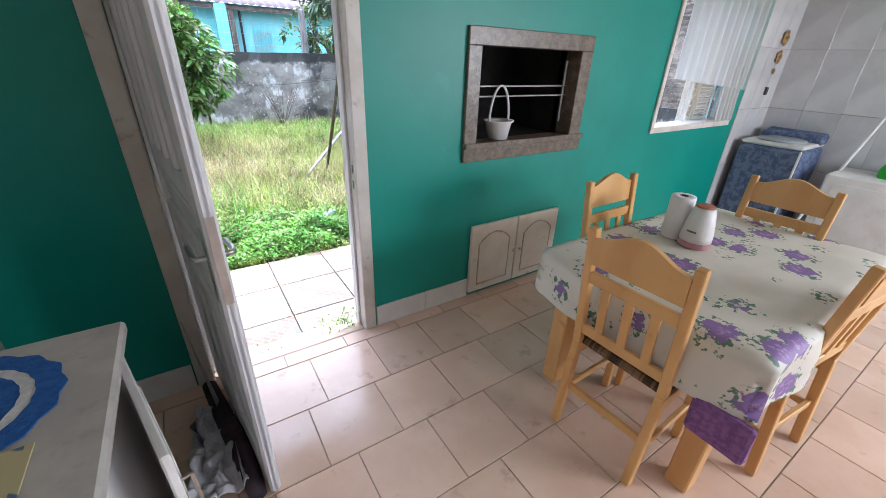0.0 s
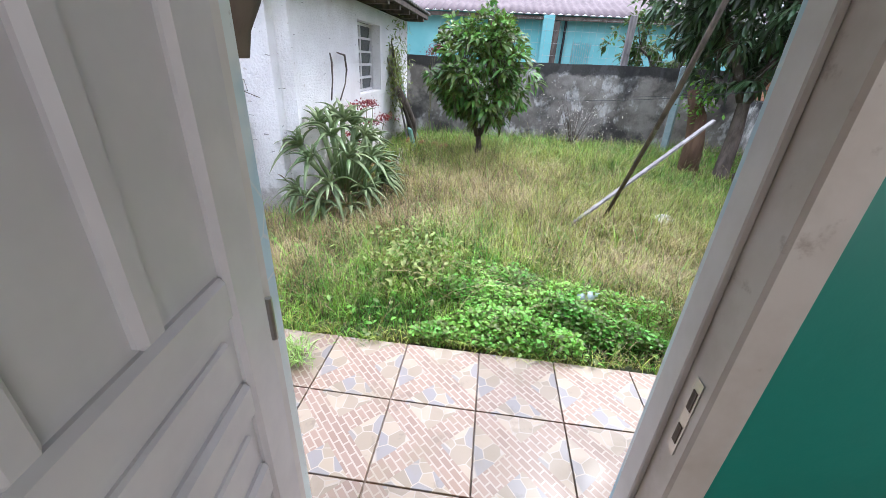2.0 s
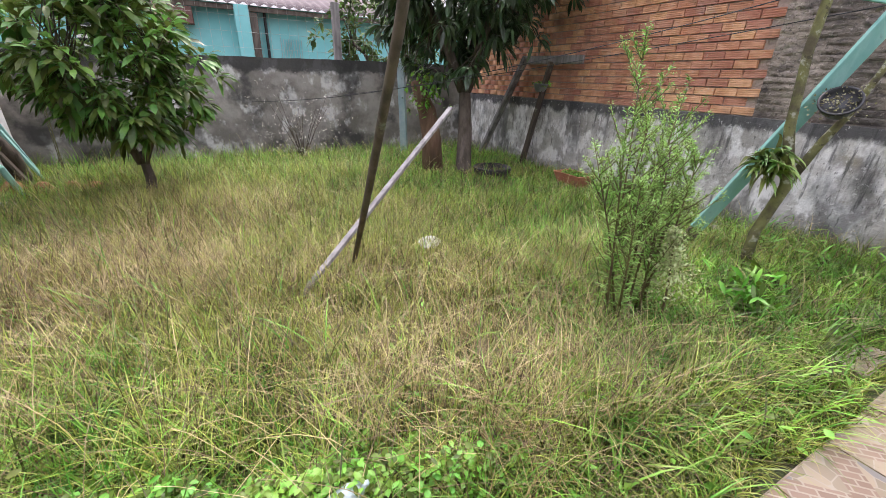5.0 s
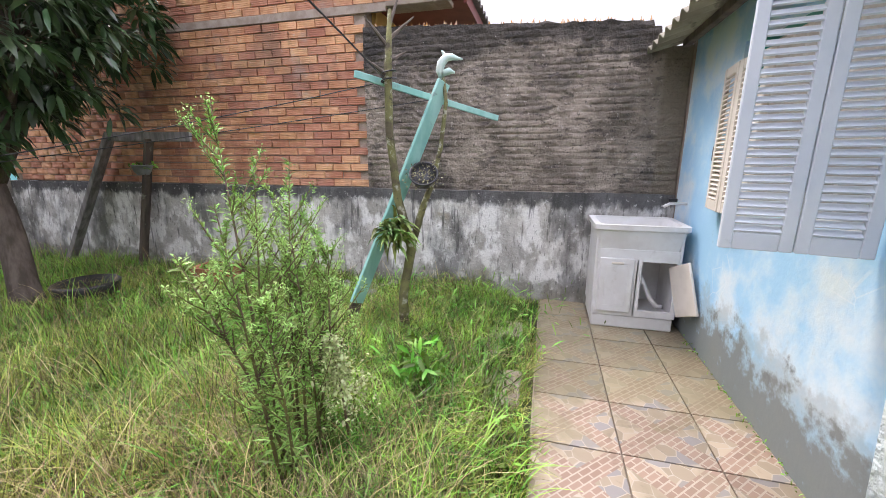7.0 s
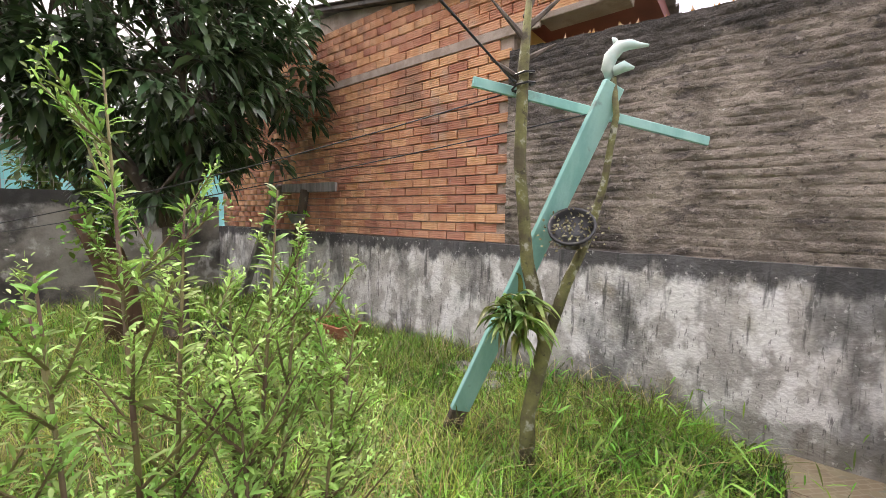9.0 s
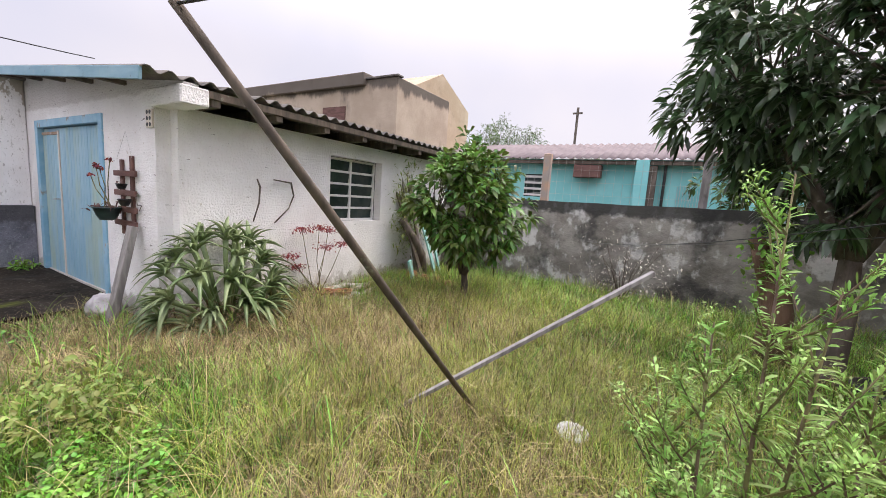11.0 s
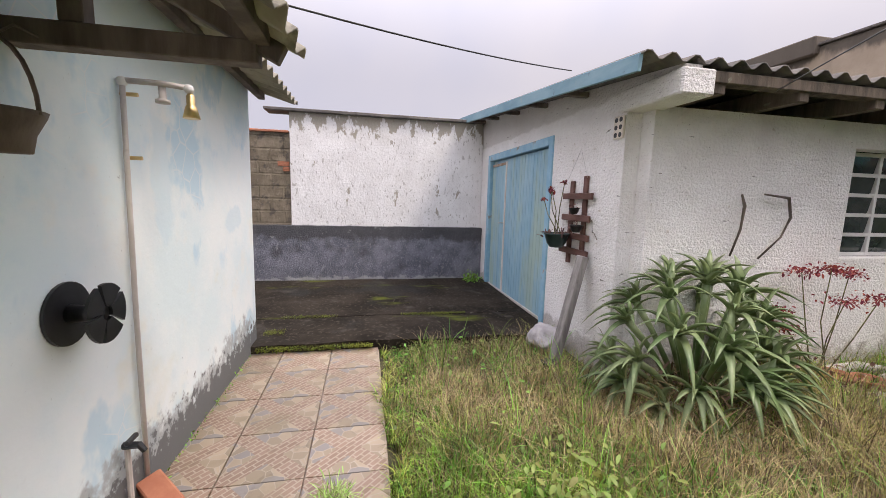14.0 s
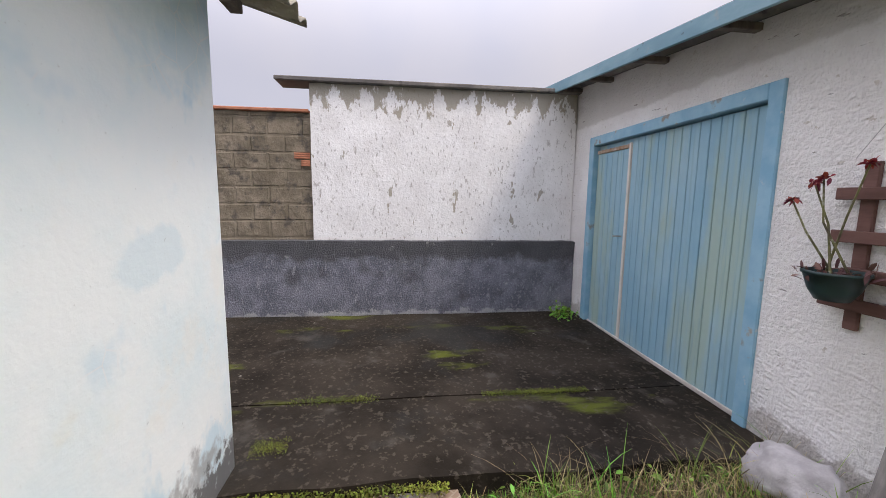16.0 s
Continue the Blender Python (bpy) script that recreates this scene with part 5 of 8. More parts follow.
leaf_cloud("red_succulent", P, rng.normal(0, 1, (n, 3)) + np.array([0, 0, 0.6]), rng.uniform(0.05, 0.1, n), rng.uniform(0.025, 0.045, n), REDLEAF, None, "mound of dull red succulent leaves by the garage", "plant", "stuff")
flowerpot("clay_pot", (-1.2, 7.35, -0.08), 0.13, 0.17, M["terracotta"], "terracotta pot by the garage wall", REDLEAF, "", 20)
flowerpot("clay_pot", (-1.1, 7.6, -0.08), 0.12, 0.15, M["terracotta"], "terracotta pot beside white pipes", None)
PIPE = Mat("dirty_white_pipe", 0.6).base((0.55, 0.5, 0.44), (0.68, 0.64, 0.58), 5).over((0.25, 0.2, 0.15), 8, 0.6, 0.72, 0.6).done()
for a, b in (((-1.15, 7.7, 0.0), (-1.3, 8.6, 0.03)), ((-0.95, 7.65, -0.02), (-1.1, 8.65, 0.0)), ((-1.0, 7.4, -0.02), (-0.95, 7.6, -0.02)), ((-1.2, 8.7, 0.02), (-0.9, 8.8, 0.0))):
    part("plastic_pipe", tube(bmesh.new(), [a, Vector(a).lerp(Vector(b), 0.5) + Vector((0, 0, 0.01)), b], 0.035, 10), PIPE, None, "dirty white plastic pipe lying in the grass", "pipe", group="pipes by the garage", smooth=True)
for p, r in (((-1.0, 7.72, -0.02), 0.07), ((-0.85, 9.4, 0.0), 0.11), ((-0.6, 9.45, 0.0), 0.1), ((-0.4, 9.4, 0.0), 0.1), ((-1.1, 9.35, 0.0), 0.12)):
    bm = bmesh.new()
    bmesh.ops.create_icosphere(bm, subdivisions=2, radius=r, matrix=Matrix.Translation(p))
    part("stone", rough(bm, r * 0.6, 1.2 / r * 0.4), M["terracotta"] if r > 0.09 else M["white_paint"], None, "rough broken brick lump in the grass", "stone", group="rubble by the garage")
# leaning post and sack
bm = beam(bmesh.new(), (-1.98, 5.16, -0.05), (-2.0, 5.40, 0.98), 0.1, 0.07, 0.006)
part("leaning_post", bm, M["grey_wood"], None, "grey weathered post leaning on the garage corner", "post")
bm = bmesh.new()
bmesh.ops.create_icosphere(bm, subdivisions=4, radius=1.0, matrix=Matrix.Translation((-2.36, 5.26, 0.07)) @ Matrix.Diagonal((0.24, 0.16, 0.13, 1)))
part("cement_sack", rough(rough(bm, 0.06, 6), 0.015, 22), Mat("grey_sackcloth", 0.9).base((0.36, 0.34, 0.34), (0.5, 0.48, 0.48), 9).bump(60, 0.5, 0.008).done(), None, "slumped grey sack at the foot of the garage wall", "sack", smooth=True)
flowerpot("black_pot", (-1.9, 5.08, -0.08), 0.07, 0.1, M["black_plastic"], "small black pot sunk in the grass", None)
# boards leaning at the garage end
random.seed(6)
for i, (y, mt, tp) in enumerate(((9.45, "grey_wood", 2.15), (9.6, "dark_wood", 2.2), (9.72, "grey_wood", 2.1), (9.9, "teal_wood", 1.7), (10.05, "grey_wood", 1.9), (9.3, "old_wood", 1.75), (10.3, "teal_wood", 1.5))):
    bm = beam(bmesh.new(), (-1.15 + 0.05 * i * (i % 2), y + 0.15, -0.1), (-1.60, y, tp), 0.13, 0.03, 0.003)
    part("leaning_board", bm, M[mt], None, "weathered board leaning against the garage wall", "board", group="boards at the garage end")
part("old_log", tube(bmesh.new(), [(-1.3, 9.2, 1.05), (-1.2, 9.42, 0.75), (-1.1, 9.6, 0.4), (-1.1, 9.7, -0.05)], [0.06, 0.08, 0.09, 0.1], 10), M["bark"], None, "crooked dark log among the leaning boards", "log", smooth=True)
n = 900
P = np.stack([-1.35 + rng.normal(0, 0.1, n), 9.42 + rng.normal(0, 0.16, n), 1.25 + rng.normal(0, 0.4, n)], 1)
leaf_cloud("climber", P, rng.normal(0, 1, (n, 3)) + np.array([0.4, -0.3, 0.2]), rng.uniform(0.06, 0.13, n), rng.uniform(0.012, 0.025, n), M["shrub"], None, "yellow-green climbing plant over the leaning boards", "climbing plant")
part("aloe_fan", beam(bmesh.new(), (-0.95, 9.2, -0.1), (-1.05, 9.15, 0.35), 0.2, 0.05, 0.01), M["teal_wood"], None, "broken green plastic piece by the boards", "scrap")
flower_stalks("end_flowers", (-0.85, 10.2, 0.0), [(-0.8, 10.1, 1.72), (-0.75, 10.2, 1.8), (-0.85, 10.25, 1.66)], CRIMSON, "tall crimson flower heads by the boards", 0.07)


def straps(name, P, D, L, W, material, parent, curl=0.5, segs=5, label=""):
    """Thick tapering leaves, hollowed along the middle."""
    n = len(P)
    P, D = np.asarray(P, float), np.asarray(D, float)
    D = D / np.linalg.norm(D, axis=1)[:, None]
    s = np.cross(D, np.array([0, 0, 1.0]))
    s /= np.maximum(np.linalg.norm(s, axis=1), 1e-3)[:, None]
    u = np.cross(s, D)
    rows = []
    for k in range(segs + 1):
        f = k / segs
        c = P + D * (L * f)[:, None] + u * (L * 0.18 * math.sin(f * 2.2))[:, None] - np.array([0, 0, 1.0]) * (L * curl * f ** 2.2)[:, None]
        w = (W * (1 - f) ** 0.7 * 0.5)[:, None]
        rows += [c - s * w + u * w * 0.6, c - u * w * 0.35, c + s * w + u * w * 0.6]
    verts = np.stack(rows, 1).reshape(-1, 3)
    pat = []
    for k in range(segs):
        for j in (0, 1):
            a = 3 * k + j
            pat += [(a, a + 1, a + 4), (a, a + 4, a + 3)]
    tris = (np.arange(n)[:, None, None] * (3 * (segs + 1)) + np.array(pat)[None]).reshape(-1, 3)
    return fast(name, verts, tris, material, parent, label)


def aloe_leaf(P, d, L, W, curl):
    """One thick channelled leaf with toothed edges, bending over towards its tip."""
    P, d = Vector(P), Vector(d).normalized()
    side = d.cross(Vector((0, 0, 1)))
    if side.length < 0.1:
        side = d.cross(Vector((1, 0, 0)))
    side.normalize()
    up = side.cross(d).normalized()
    bm = bmesh.new()
    rows, segs = [], 7
    for k in range(segs + 1):
        f = k / segs
        c = P + d * (L * f) + up * (0.1 * L * math.sin(math.pi * f)) - Vector((0, 0, L * curl * f ** 2.3))
        w = W * 0.5 * ((1 - f) ** 0.62 if k < segs else 0.02) * (1.0 if k else 0.8)
        w *= 1.0 + 0.07 * (k % 2)
        rows.append([bm.verts.new(c + side * (w * a) + up * (w * b)) for a, b in ((-1, 0.5), (0, 0.08), (1, 0.5), (0, -0.42))])
    for a, b in zip(rows, rows[1:]):
        for q in range(4):
            bm.faces.new((a[q], a[(q + 1) % 4], b[(q + 1) % 4], b[q]))
    bm.faces.new(rows[-1])
    return bm


aloe = thing("aloe_clump", (-1.16, 5.88, -0.08), "large dense clump of grey-green aloe rosettes", "aloe")
random.seed(12)
seats, tries = [], 0
while len(seats) < 28 and tries < 4000:
    tries += 1
    d = Vector((random.gauss(0.25, 1), random.gauss(-0.2, 1), abs(random.gauss(0.35, 0.6)) - 0.1)).normalized()
    if d.x < -0.55 and d.z < 0.6:
        continue
    p = Vector((-1.21, 5.88, 0.25)) + Vector((d.x * 0.5, d.y * 0.56, d.z * 0.66))
    if all((p - q).length > 0.23 for q, _ in seats):
        seats.append((p, d))
for p, d in seats:
    q = (d + Vector((0, 0, 0.35))).normalized().to_track_quat("Z", "Y").to_matrix()
    foot = Vector((-1.16, 5.9, -0.1)).lerp(p, 0.25)
    rosette = part("rosette", tube(bmesh.new(), [foot, foot.lerp(p, 0.6) + Vector((0, 0, 0.03)), p], [0.02, 0.022, 0.03], 7), M["aloe"], aloe, "", smooth=True)
    size = random.uniform(0.85, 1.15)
    k = 12
    for i in range(k):
        open_angle = 0.22 + 1.2 * (i / k)
        way = q @ Vector((math.cos(2.4 * i) * math.sin(open_angle), math.sin(2.4 * i) * math.sin(open_angle), math.cos(open_angle)))
        part("leaf", aloe_leaf(p, way, random.uniform(0.33, 0.44) * size * (0.75 + 0.25 * i / k), random.uniform(0.056, 0.072) * size, random.uniform(0.12, 0.5)), M["aloe"], rosette, smooth=True)
n = 260
P = np.array([-1.16, 5.9, 0.05]) + rng.normal(0, 1, (n, 3)) * np.array([0.22, 0.26, 0.1])
leaf_cloud("dead_leaves", P, rng.normal(0, 1, (n, 3)) + np.array([0, 0, -0.2]), rng.uniform(0.12, 0.24, n), rng.uniform(0.015, 0.03, n), leafy("withered_leaf", (0.1, 0.06, 0.035), (0.22, 0.15, 0.09), 0.8, 0.1), aloe, "withered brown leaves inside the clump", kind="stuff")
for pts in ([(-1.45, 6.699, 1.039), (-1.45, 6.909, 1.224), (-1.45, 6.986, 1.392), (-1.45, 6.941, 1.557), (-1.45, 6.685, 1.582)], [(-1.45, 6.411, 1.063), (-1.45, 6.486, 1.289), (-1.45, 6.499, 1.481), (-1.45, 6.458, 1.575)]):
    part("dead_stalk", tube(bmesh.new(), pts, [0.009, 0.008, 0.012, 0.014, 0.008], 6) if len(pts) == 5 else tube(bmesh.new(), pts, [0.009, 0.01, 0.013, 0.008], 6), M["dark_wood"], aloe, "dry dark flower stalk", smooth=True)

# low shrub and tufts
n = 700
P = np.array([-0.05, 4.35, 0.12]) + rng.normal(0, 1, (n, 3)) * np.array([0.2, 0.17, 0.13])
leaf_cloud("pale_shrub", P, rng.normal(0, 1, (n, 3)) + np.array([0, 0, 0.7]), rng.uniform(0.04, 0.07, n), rng.uniform(0.018, 0.03, n), M["shrub"], None, "small pale-leaved shrub in the lawn", "shrub")
n = 420
P = np.array([2.3, 10.7, 0.5]) + rng.normal(0, 1, (n, 3)) * np.array([0.4, 0.2, 0.3])
bush = thing("bare_bush", (2.3, 10.7, -0.1), "twiggy bush with pale dry leaves by the rear wall", "bush")
bm = bmesh.new()
random.seed(3)
for i in range(14):
    a = random.uniform(0, 6.28)
    tube(bm, [(2.3, 10.7, -0.1), (2.3 + 0.25 * math.cos(a), 10.7 + 0.12 * math.sin(a), 0.45), (2.3 + 0.5 * math.cos(a), 10.7 + 0.25 * math.sin(a), random.uniform(0.6, 1.1))], [0.01, 0.006, 0.003], 4)
part("twig_frame", bm, M["bark"], bush)
leaf_cloud("leaves", P, rng.normal(0, 1, (n, 3)), rng.uniform(0.04, 0.07, n), rng.uniform(0.015, 0.03, n), leafy("pale_dry_leaf", (0.4, 0.36, 0.3), (0.6, 0.56, 0.5)), bush)
n = 300
P = np.stack([-0.52 + rng.normal(0, 0.05, n), 3.28 + rng.normal(0, 0.05, n), -0.06 + rng.uniform(0, 0.12, n)], 1)
leaf_cloud("porch_weed", P, rng.normal(0, 1, (n, 3)) + np.array([0, 0, 0.9]), rng.uniform(0.05, 0.13, n), rng.uniform(0.004, 0.008, n), M["weed"], None, "wispy weed growing from a porch tile joint", "weed")
n = 420
P = np.stack([rng.uniform(0.2, 0.9, n), 2.27 + rng.normal(0, 0.015, n), -0.05 + rng.uniform(0, 0.03, n)], 1)
P[:160, 0], P[:160, 2] = 0.8 + rng.normal(0, 0.06, 160), -0.05 + rng.uniform(0, 0.16, 160)
leaf_cloud("doorstep_weed", P, rng.normal(0, 1, (n, 3)) + np.array([0, 0, 0.6]), rng.uniform(0.015, 0.06, n), rng.uniform(0.004, 0.012, n), M["weed"], None, "small weeds sprouting along the doorstep", "weeds", "stuff")

vb = thing("vent_block", (-1.72, 5.47, 2.1), "pale clay ventilation block with round holes", "vent block")
part("block", cube(-1.775, -1.655, 5.455, 5.479, 2.0, 2.18, 0.004), M["shutter_cream"], vb, "bare pale clay face")
# black discs on the face stand in for the shade in the vent openings
for i in range(2):
    for j in range(3):
        part("hole", lathe(bmesh.new(), [(0.002, 0), (0.02, 0.0), (0.02, 0.004), (0.002, 0.004)], (-1.743 + i * 0.058, 5.4525, 2.03 + j * 0.06), 12, Matrix.Rotation(radians(-90), 4, "X")), M["black_plastic"], vb)
n = 160
P = np.array([-5.2, 5.25, 0.09]) + rng.normal(0, 1, (n, 3)) * np.array([0.08, 0.07, 0.05])
leaf_cloud("corner_weed", P, rng.normal(0, 1, (n, 3)) + np.array([0, 0, 0.6]), rng.uniform(0.05, 0.1, n), rng.uniform(0.02, 0.04, n), M["lush"], None, "leafy weed in the corner of the concrete yard", "weed", "stuff")
for name, x, y0, y1, n, w in (("joint_moss", -3.45, 3.85, 4.7, 3000, 0.02), ("joint_moss", -3.46, 2.45, 3.1, 1300, 0.026), ("joint_moss", -2.95, 2.38, 2.6, 700, 0.04)):
    P = np.stack([x + rng.normal(0, w, n), y0 + (y1 - y0) * rng.beta(1.4, 1.4, n), 0.03 + rng.uniform(-0.004, 0.012, n)], 1)
    leaf_cloud(name, P, rng.normal(0, 1, (n, 3)), rng.uniform(0.004, 0.009, n), rng.uniform(0.004, 0.007, n), MOSS, None, "olive moss grown in the joint of the concrete yard", "moss", "stuff")
n = 1500
P = np.stack([-2.6 + rng.normal(0, 0.025, n), rng.uniform(2.4, 3.5, n), -0.03 + rng.uniform(0, 0.035, n)], 1)
leaf_cloud("edge_moss", P, rng.normal(0, 1, (n, 3)), rng.uniform(0.01, 0.022, n), rng.uniform(0.008, 0.014, n), MOSS, None, "strip of moss along the edge of the concrete", "moss", "stuff")
n = 500
P = np.stack([rng.uniform(-2.6, 5.3, n), 2.37 + np.abs(rng.normal(0, 0.012, n)), -0.05 + rng.uniform(0, 0.03, n)], 1)
leaf_cloud("wall_foot_moss", P, rng.normal(0, 1, (n, 3)) + np.array([0, 0, 0.4]), rng.uniform(0.012, 0.035, n), rng.uniform(0.006, 0.012, n), M["lush"], None, "small moss and sprouts along the house wall foot", "moss", "stuff")

# ---- poles, wires, loose things in the lawn ----
bm = tube(bmesh.new(), [(1.86, 6.05, -0.1), (1.77, 5.2, 0.82), (1.70, 4.6, 1.48), (1.63, 4.14, 2.0)], [0.017, 0.02, 0.02, 0.016], 10)
part("leaning_pole", rough(bm, 0.006, 9), M["old_wood"], None, "lichened wooden clothes-line pole leaning over the lawn", "pole", smooth=True)
bm = beam(bmesh.new(), (1.42, 5.63, 0.03), (2.84, 6.28, 1.13), 0.045, 0.025, 0.003)
part("propping_plank", bm, M["grey_wood"], None, "grey plank propped across the leaning pole", "plank")


def wire(name, a, b, sag, label, r=0.005, n=10):
    a, b = Vector(a), Vector(b)
    pts = [a.lerp(b, i / n) - Vector((0, 0, sag * 4 * (i / n) * (1 - i / n))) for i in range(n + 1)]
    return part(name, tube(bmesh.new(), pts, r, 5), M["black_plastic"], None, label, "wire", smooth=True)


wire("clothes_line", (1.63, 4.14, 1.99), (4.72, 4.75, 1.98), -0.02, "dark wire from the pole to the dead trunk")
wire("clothes_line", (4.75, 4.72, 1.98), (1.6, 10.9, 0.9), 0.18, "dark wire slung across the lawn", 0.004)
wire("clothes_line", (5.02, 4.42, 1.88), (2.9, 10.9, 1.0), 0.06, "dark wire from the teal board to the rear wall", 0.004)
wire("power_line", (-1.95, 5.13, 2.575), (-0.5, 2.88, 2.25), 0.03, "thin dark power line from the garage to the house eave", 0.005)
wire("clothes_line", (1.63, 4.14, 1.99), (-1.15, 6.3, 2.3), -0.01, "loose wire from the pole to the garage eave", 0.004)
bm = lathe(bmesh.new(), [(0.01, 0), (0.1, 0.0), (0.16, 0.02), (0.165, 0.025), (0.1, 0.012), (0.01, 0.01)], (0, 0, 0), 28, Matrix.Translation((0, 0, 0)) @ Matrix.Rotation(radians(28), 4, "X") @ Matrix.Diagonal((0.62, 0.42, 0.8, 1)))
ob = part("white_plate", bm, M["white_plastic"], None, "white plastic dish lying tilted in the grass", "plate", smooth=True)
ob.location = (2.52, 5.99, 0.07)
bt = thing("plastic_bottle", (1.29, 4.17, 0.04), "cloudy clear plastic bottle lying in the creeper", "bottle")
m = Matrix.Rotation(radians(70), 4, "Y") @ Matrix.Rotation(radians(20), 4, "Z")
part("bottle_body", lathe(bmesh.new(), [(0.01, 0), (0.04, 0.0), (0.045, 0.02), (0.045, 0.12), (0.03, 0.16), (0.014, 0.18), (0.01, 0.2)], (1.25, 4.17, 0.035), 16, m @ Matrix.Scale(0.8, 4)), Mat("cloudy_plastic", 0.25).base((0.4, 0.5, 0.5), (0.55, 0.62, 0.64), 8).done(), bt, smooth=True)

part("pale_log", rough(tube(bmesh.new(), [(-1.42, 7.1, 0.0), (-1.36, 7.5, 0.02), (-1.38, 7.9, 0.03), (-1.3, 8.2, 0.0)], [0.045, 0.055, 0.05, 0.035], 10), 0.012, 8), Mat("bleached_wood", 0.85).base((0.46, 0.43, 0.4), (0.62, 0.6, 0.57), 8).over((0.2, 0.18, 0.15), 14, 0.6, 0.7, 0.6).bump(40, 0.4, 0.006).done(), None, "pale bleached log lying along the garage wall", "log", smooth=True)

# ---- tall weed ----
weed = thing("tall_weed", (3.2, 4.6, -0.1), "tall feathery green weed with reddish stems", "weed")
random.seed(21)
STEM = Mat("reddish_stem", 0.7).base((0.12, 0.07, 0.05), (0.18, 0.16, 0.06), 6).done()
for i, top in enumerate(((3.14, 4.8, 1.62), (3.42, 4.68, 1.4), (3.55, 4.8, 1.32), (3.02, 4.72, 1.24), (2.9, 4.8, 1.08), (3.24, 4.72, 1.36), (3.38, 4.86, 1.2), (3.7, 4.74, 1.06), (2.98, 4.52, 0.9), (3.48, 4.55, 1.0), (3.28, 4.6, 1.05), (3.6, 4.64, 0.86))):
    base = Vector((3.2 + random.uniform(-0.1, 0.1) + 0.25 * (top[0] - 3.2), 4.62 + random.uniform(-0.08, 0.08), -0.1))
    top = Vector(top)
    mid = base.lerp(top, 0.5) + Vector((random.uniform(-0.04, 0.04), random.uniform(-0.04, 0.04), 0.05))
    part("stem", tube(bmesh.new(), [base, mid, top], [0.009, 0.006, 0.002], 6), STEM, weed, smooth=True)
    P, D, L, W = [], [], [], []
    def along(f):
        return base.lerp(mid, f * 2) if f < 0.5 else mid.lerp(top, f * 2 - 1)
    for j in range(230):
        f = random.uniform(0.05, 1.0) ** 0.75
        a = random.uniform(0, 6.28)
        P.append(along(f))
        D.append((math.cos(a), math.sin(a), random.uniform(0.2, 1.0)))
        L.append(random.uniform(0.06, 0.115) * (1.2 - 0.75 * f))
        W.append(random.uniform(0.007, 0.011))
    twigs = bmesh.new()
    for j in range(15):
        f = random.uniform(0.3, 0.97)
        a = random.uniform(0, 6.28)
        d = Vector((math.cos(a), math.sin(a), random.uniform(0.7, 1.3))).normalized()
        o = along(f)
        ln = random.uniform(0.16, 0.42) * (1.25 - f) * (0.6 + 0.4 * (top.z + 0.1))
        tip = o + d * ln + Vector((0, 0, 0.25 * ln))
        bend = o.lerp(tip, 0.5) - Vector((0, 0, 0.05 * ln))
        tube(twigs, [o, bend, tip], [0.004, 0.003, 0.0015], 4, False)
        for q in range(46):
            g = random.random() ** 0.8
            P.append(o.lerp(bend, g * 2) if g < 0.5 else bend.lerp(tip, g * 2 - 1))
            b = random.uniform(0, 6.28)
            D.append(Vector((math.cos(b), math.sin(b), 0.5)) * 0.8 + d)
            L.append(random.uniform(0.02, 0.05) * (1.25 - 0.5 * g))
            W.append(random.uniform(0.005, 0.008))
        for q in range(24):
            P.append(tip + Vector((random.gauss(0, 0.012), random.gauss(0, 0.012), random.gauss(0, 0.018))))
            D.append((random.gauss(0, 1), random.gauss(0, 1), random.gauss(0.8, 0.6)))
            L.append(random.uniform(0.01, 0.022))
            W.append(0.006)
    part("twigs", twigs, STEM, weed, "thin green side twigs", kind="stuff")
    leaf_cloud("foliage", P, D, np.array(L), np.array(W), M["weed"], weed)
plume = thing("white_plume_weed", (3.38, 4.44, -0.1), "weed with a loose plume of cream flowers", "weed")
part("stem", tube(bmesh.new(), [(3.4, 4.44, -0.1), (3.38, 4.46, 0.26), (3.33, 4.48, 0.6)], [0.008, 0.006, 0.003], 6), STEM, plume)
n = 1300
f = rng.uniform(0, 1, n)
P = np.stack([3.385 - 0.05 * f, 4.455 + 0.025 * f, 0.24 + 0.36 * f], 1) + rng.normal(0, 1, (n, 3)) * (0.066 * (1.15 - f))[:, None]
leaf_cloud("plume", P, rng.normal(0, 1, (n, 3)), rng.uniform(0.014, 0.03, n), rng.uniform(0.008, 0.015, n), leafy("cream_floret", (0.48, 0.53, 0.26), (0.62, 0.64, 0.38), 0.7, 0.3), plume)
n = 160
P = np.array([3.95, 4.25, 0.1]) + rng.normal(0, 1, (n, 3)) * np.array([0.06, 0.06, 0.1])
leaf_cloud("fresh_sprout", P, rng.normal(0, 1, (n, 3)) + np.array([0, 0, 0.8]), rng.uniform(0.08, 0.16, n), rng.uniform(0.02, 0.03, n), M["lush"], None, "bright green leafy sprout in the grass", "weed")
n = 900
P = np.stack([rng.normal(5.3, 0.4, n), rng.normal(4.4, 0.5, n), rng.uniform(-0.08, 0.22, n)], 1)
leaf_cloud("wall_foot_weeds", P, rng.normal(0, 1, (n, 3)) + np.array([0, 0, 0.4]), rng.uniform(0.07, 0.16, n), rng.uniform(0.007, 0.016, n), M["lush"], None, "narrow-leaved weeds at the foot of the boundary wall", "weeds", "stuff")

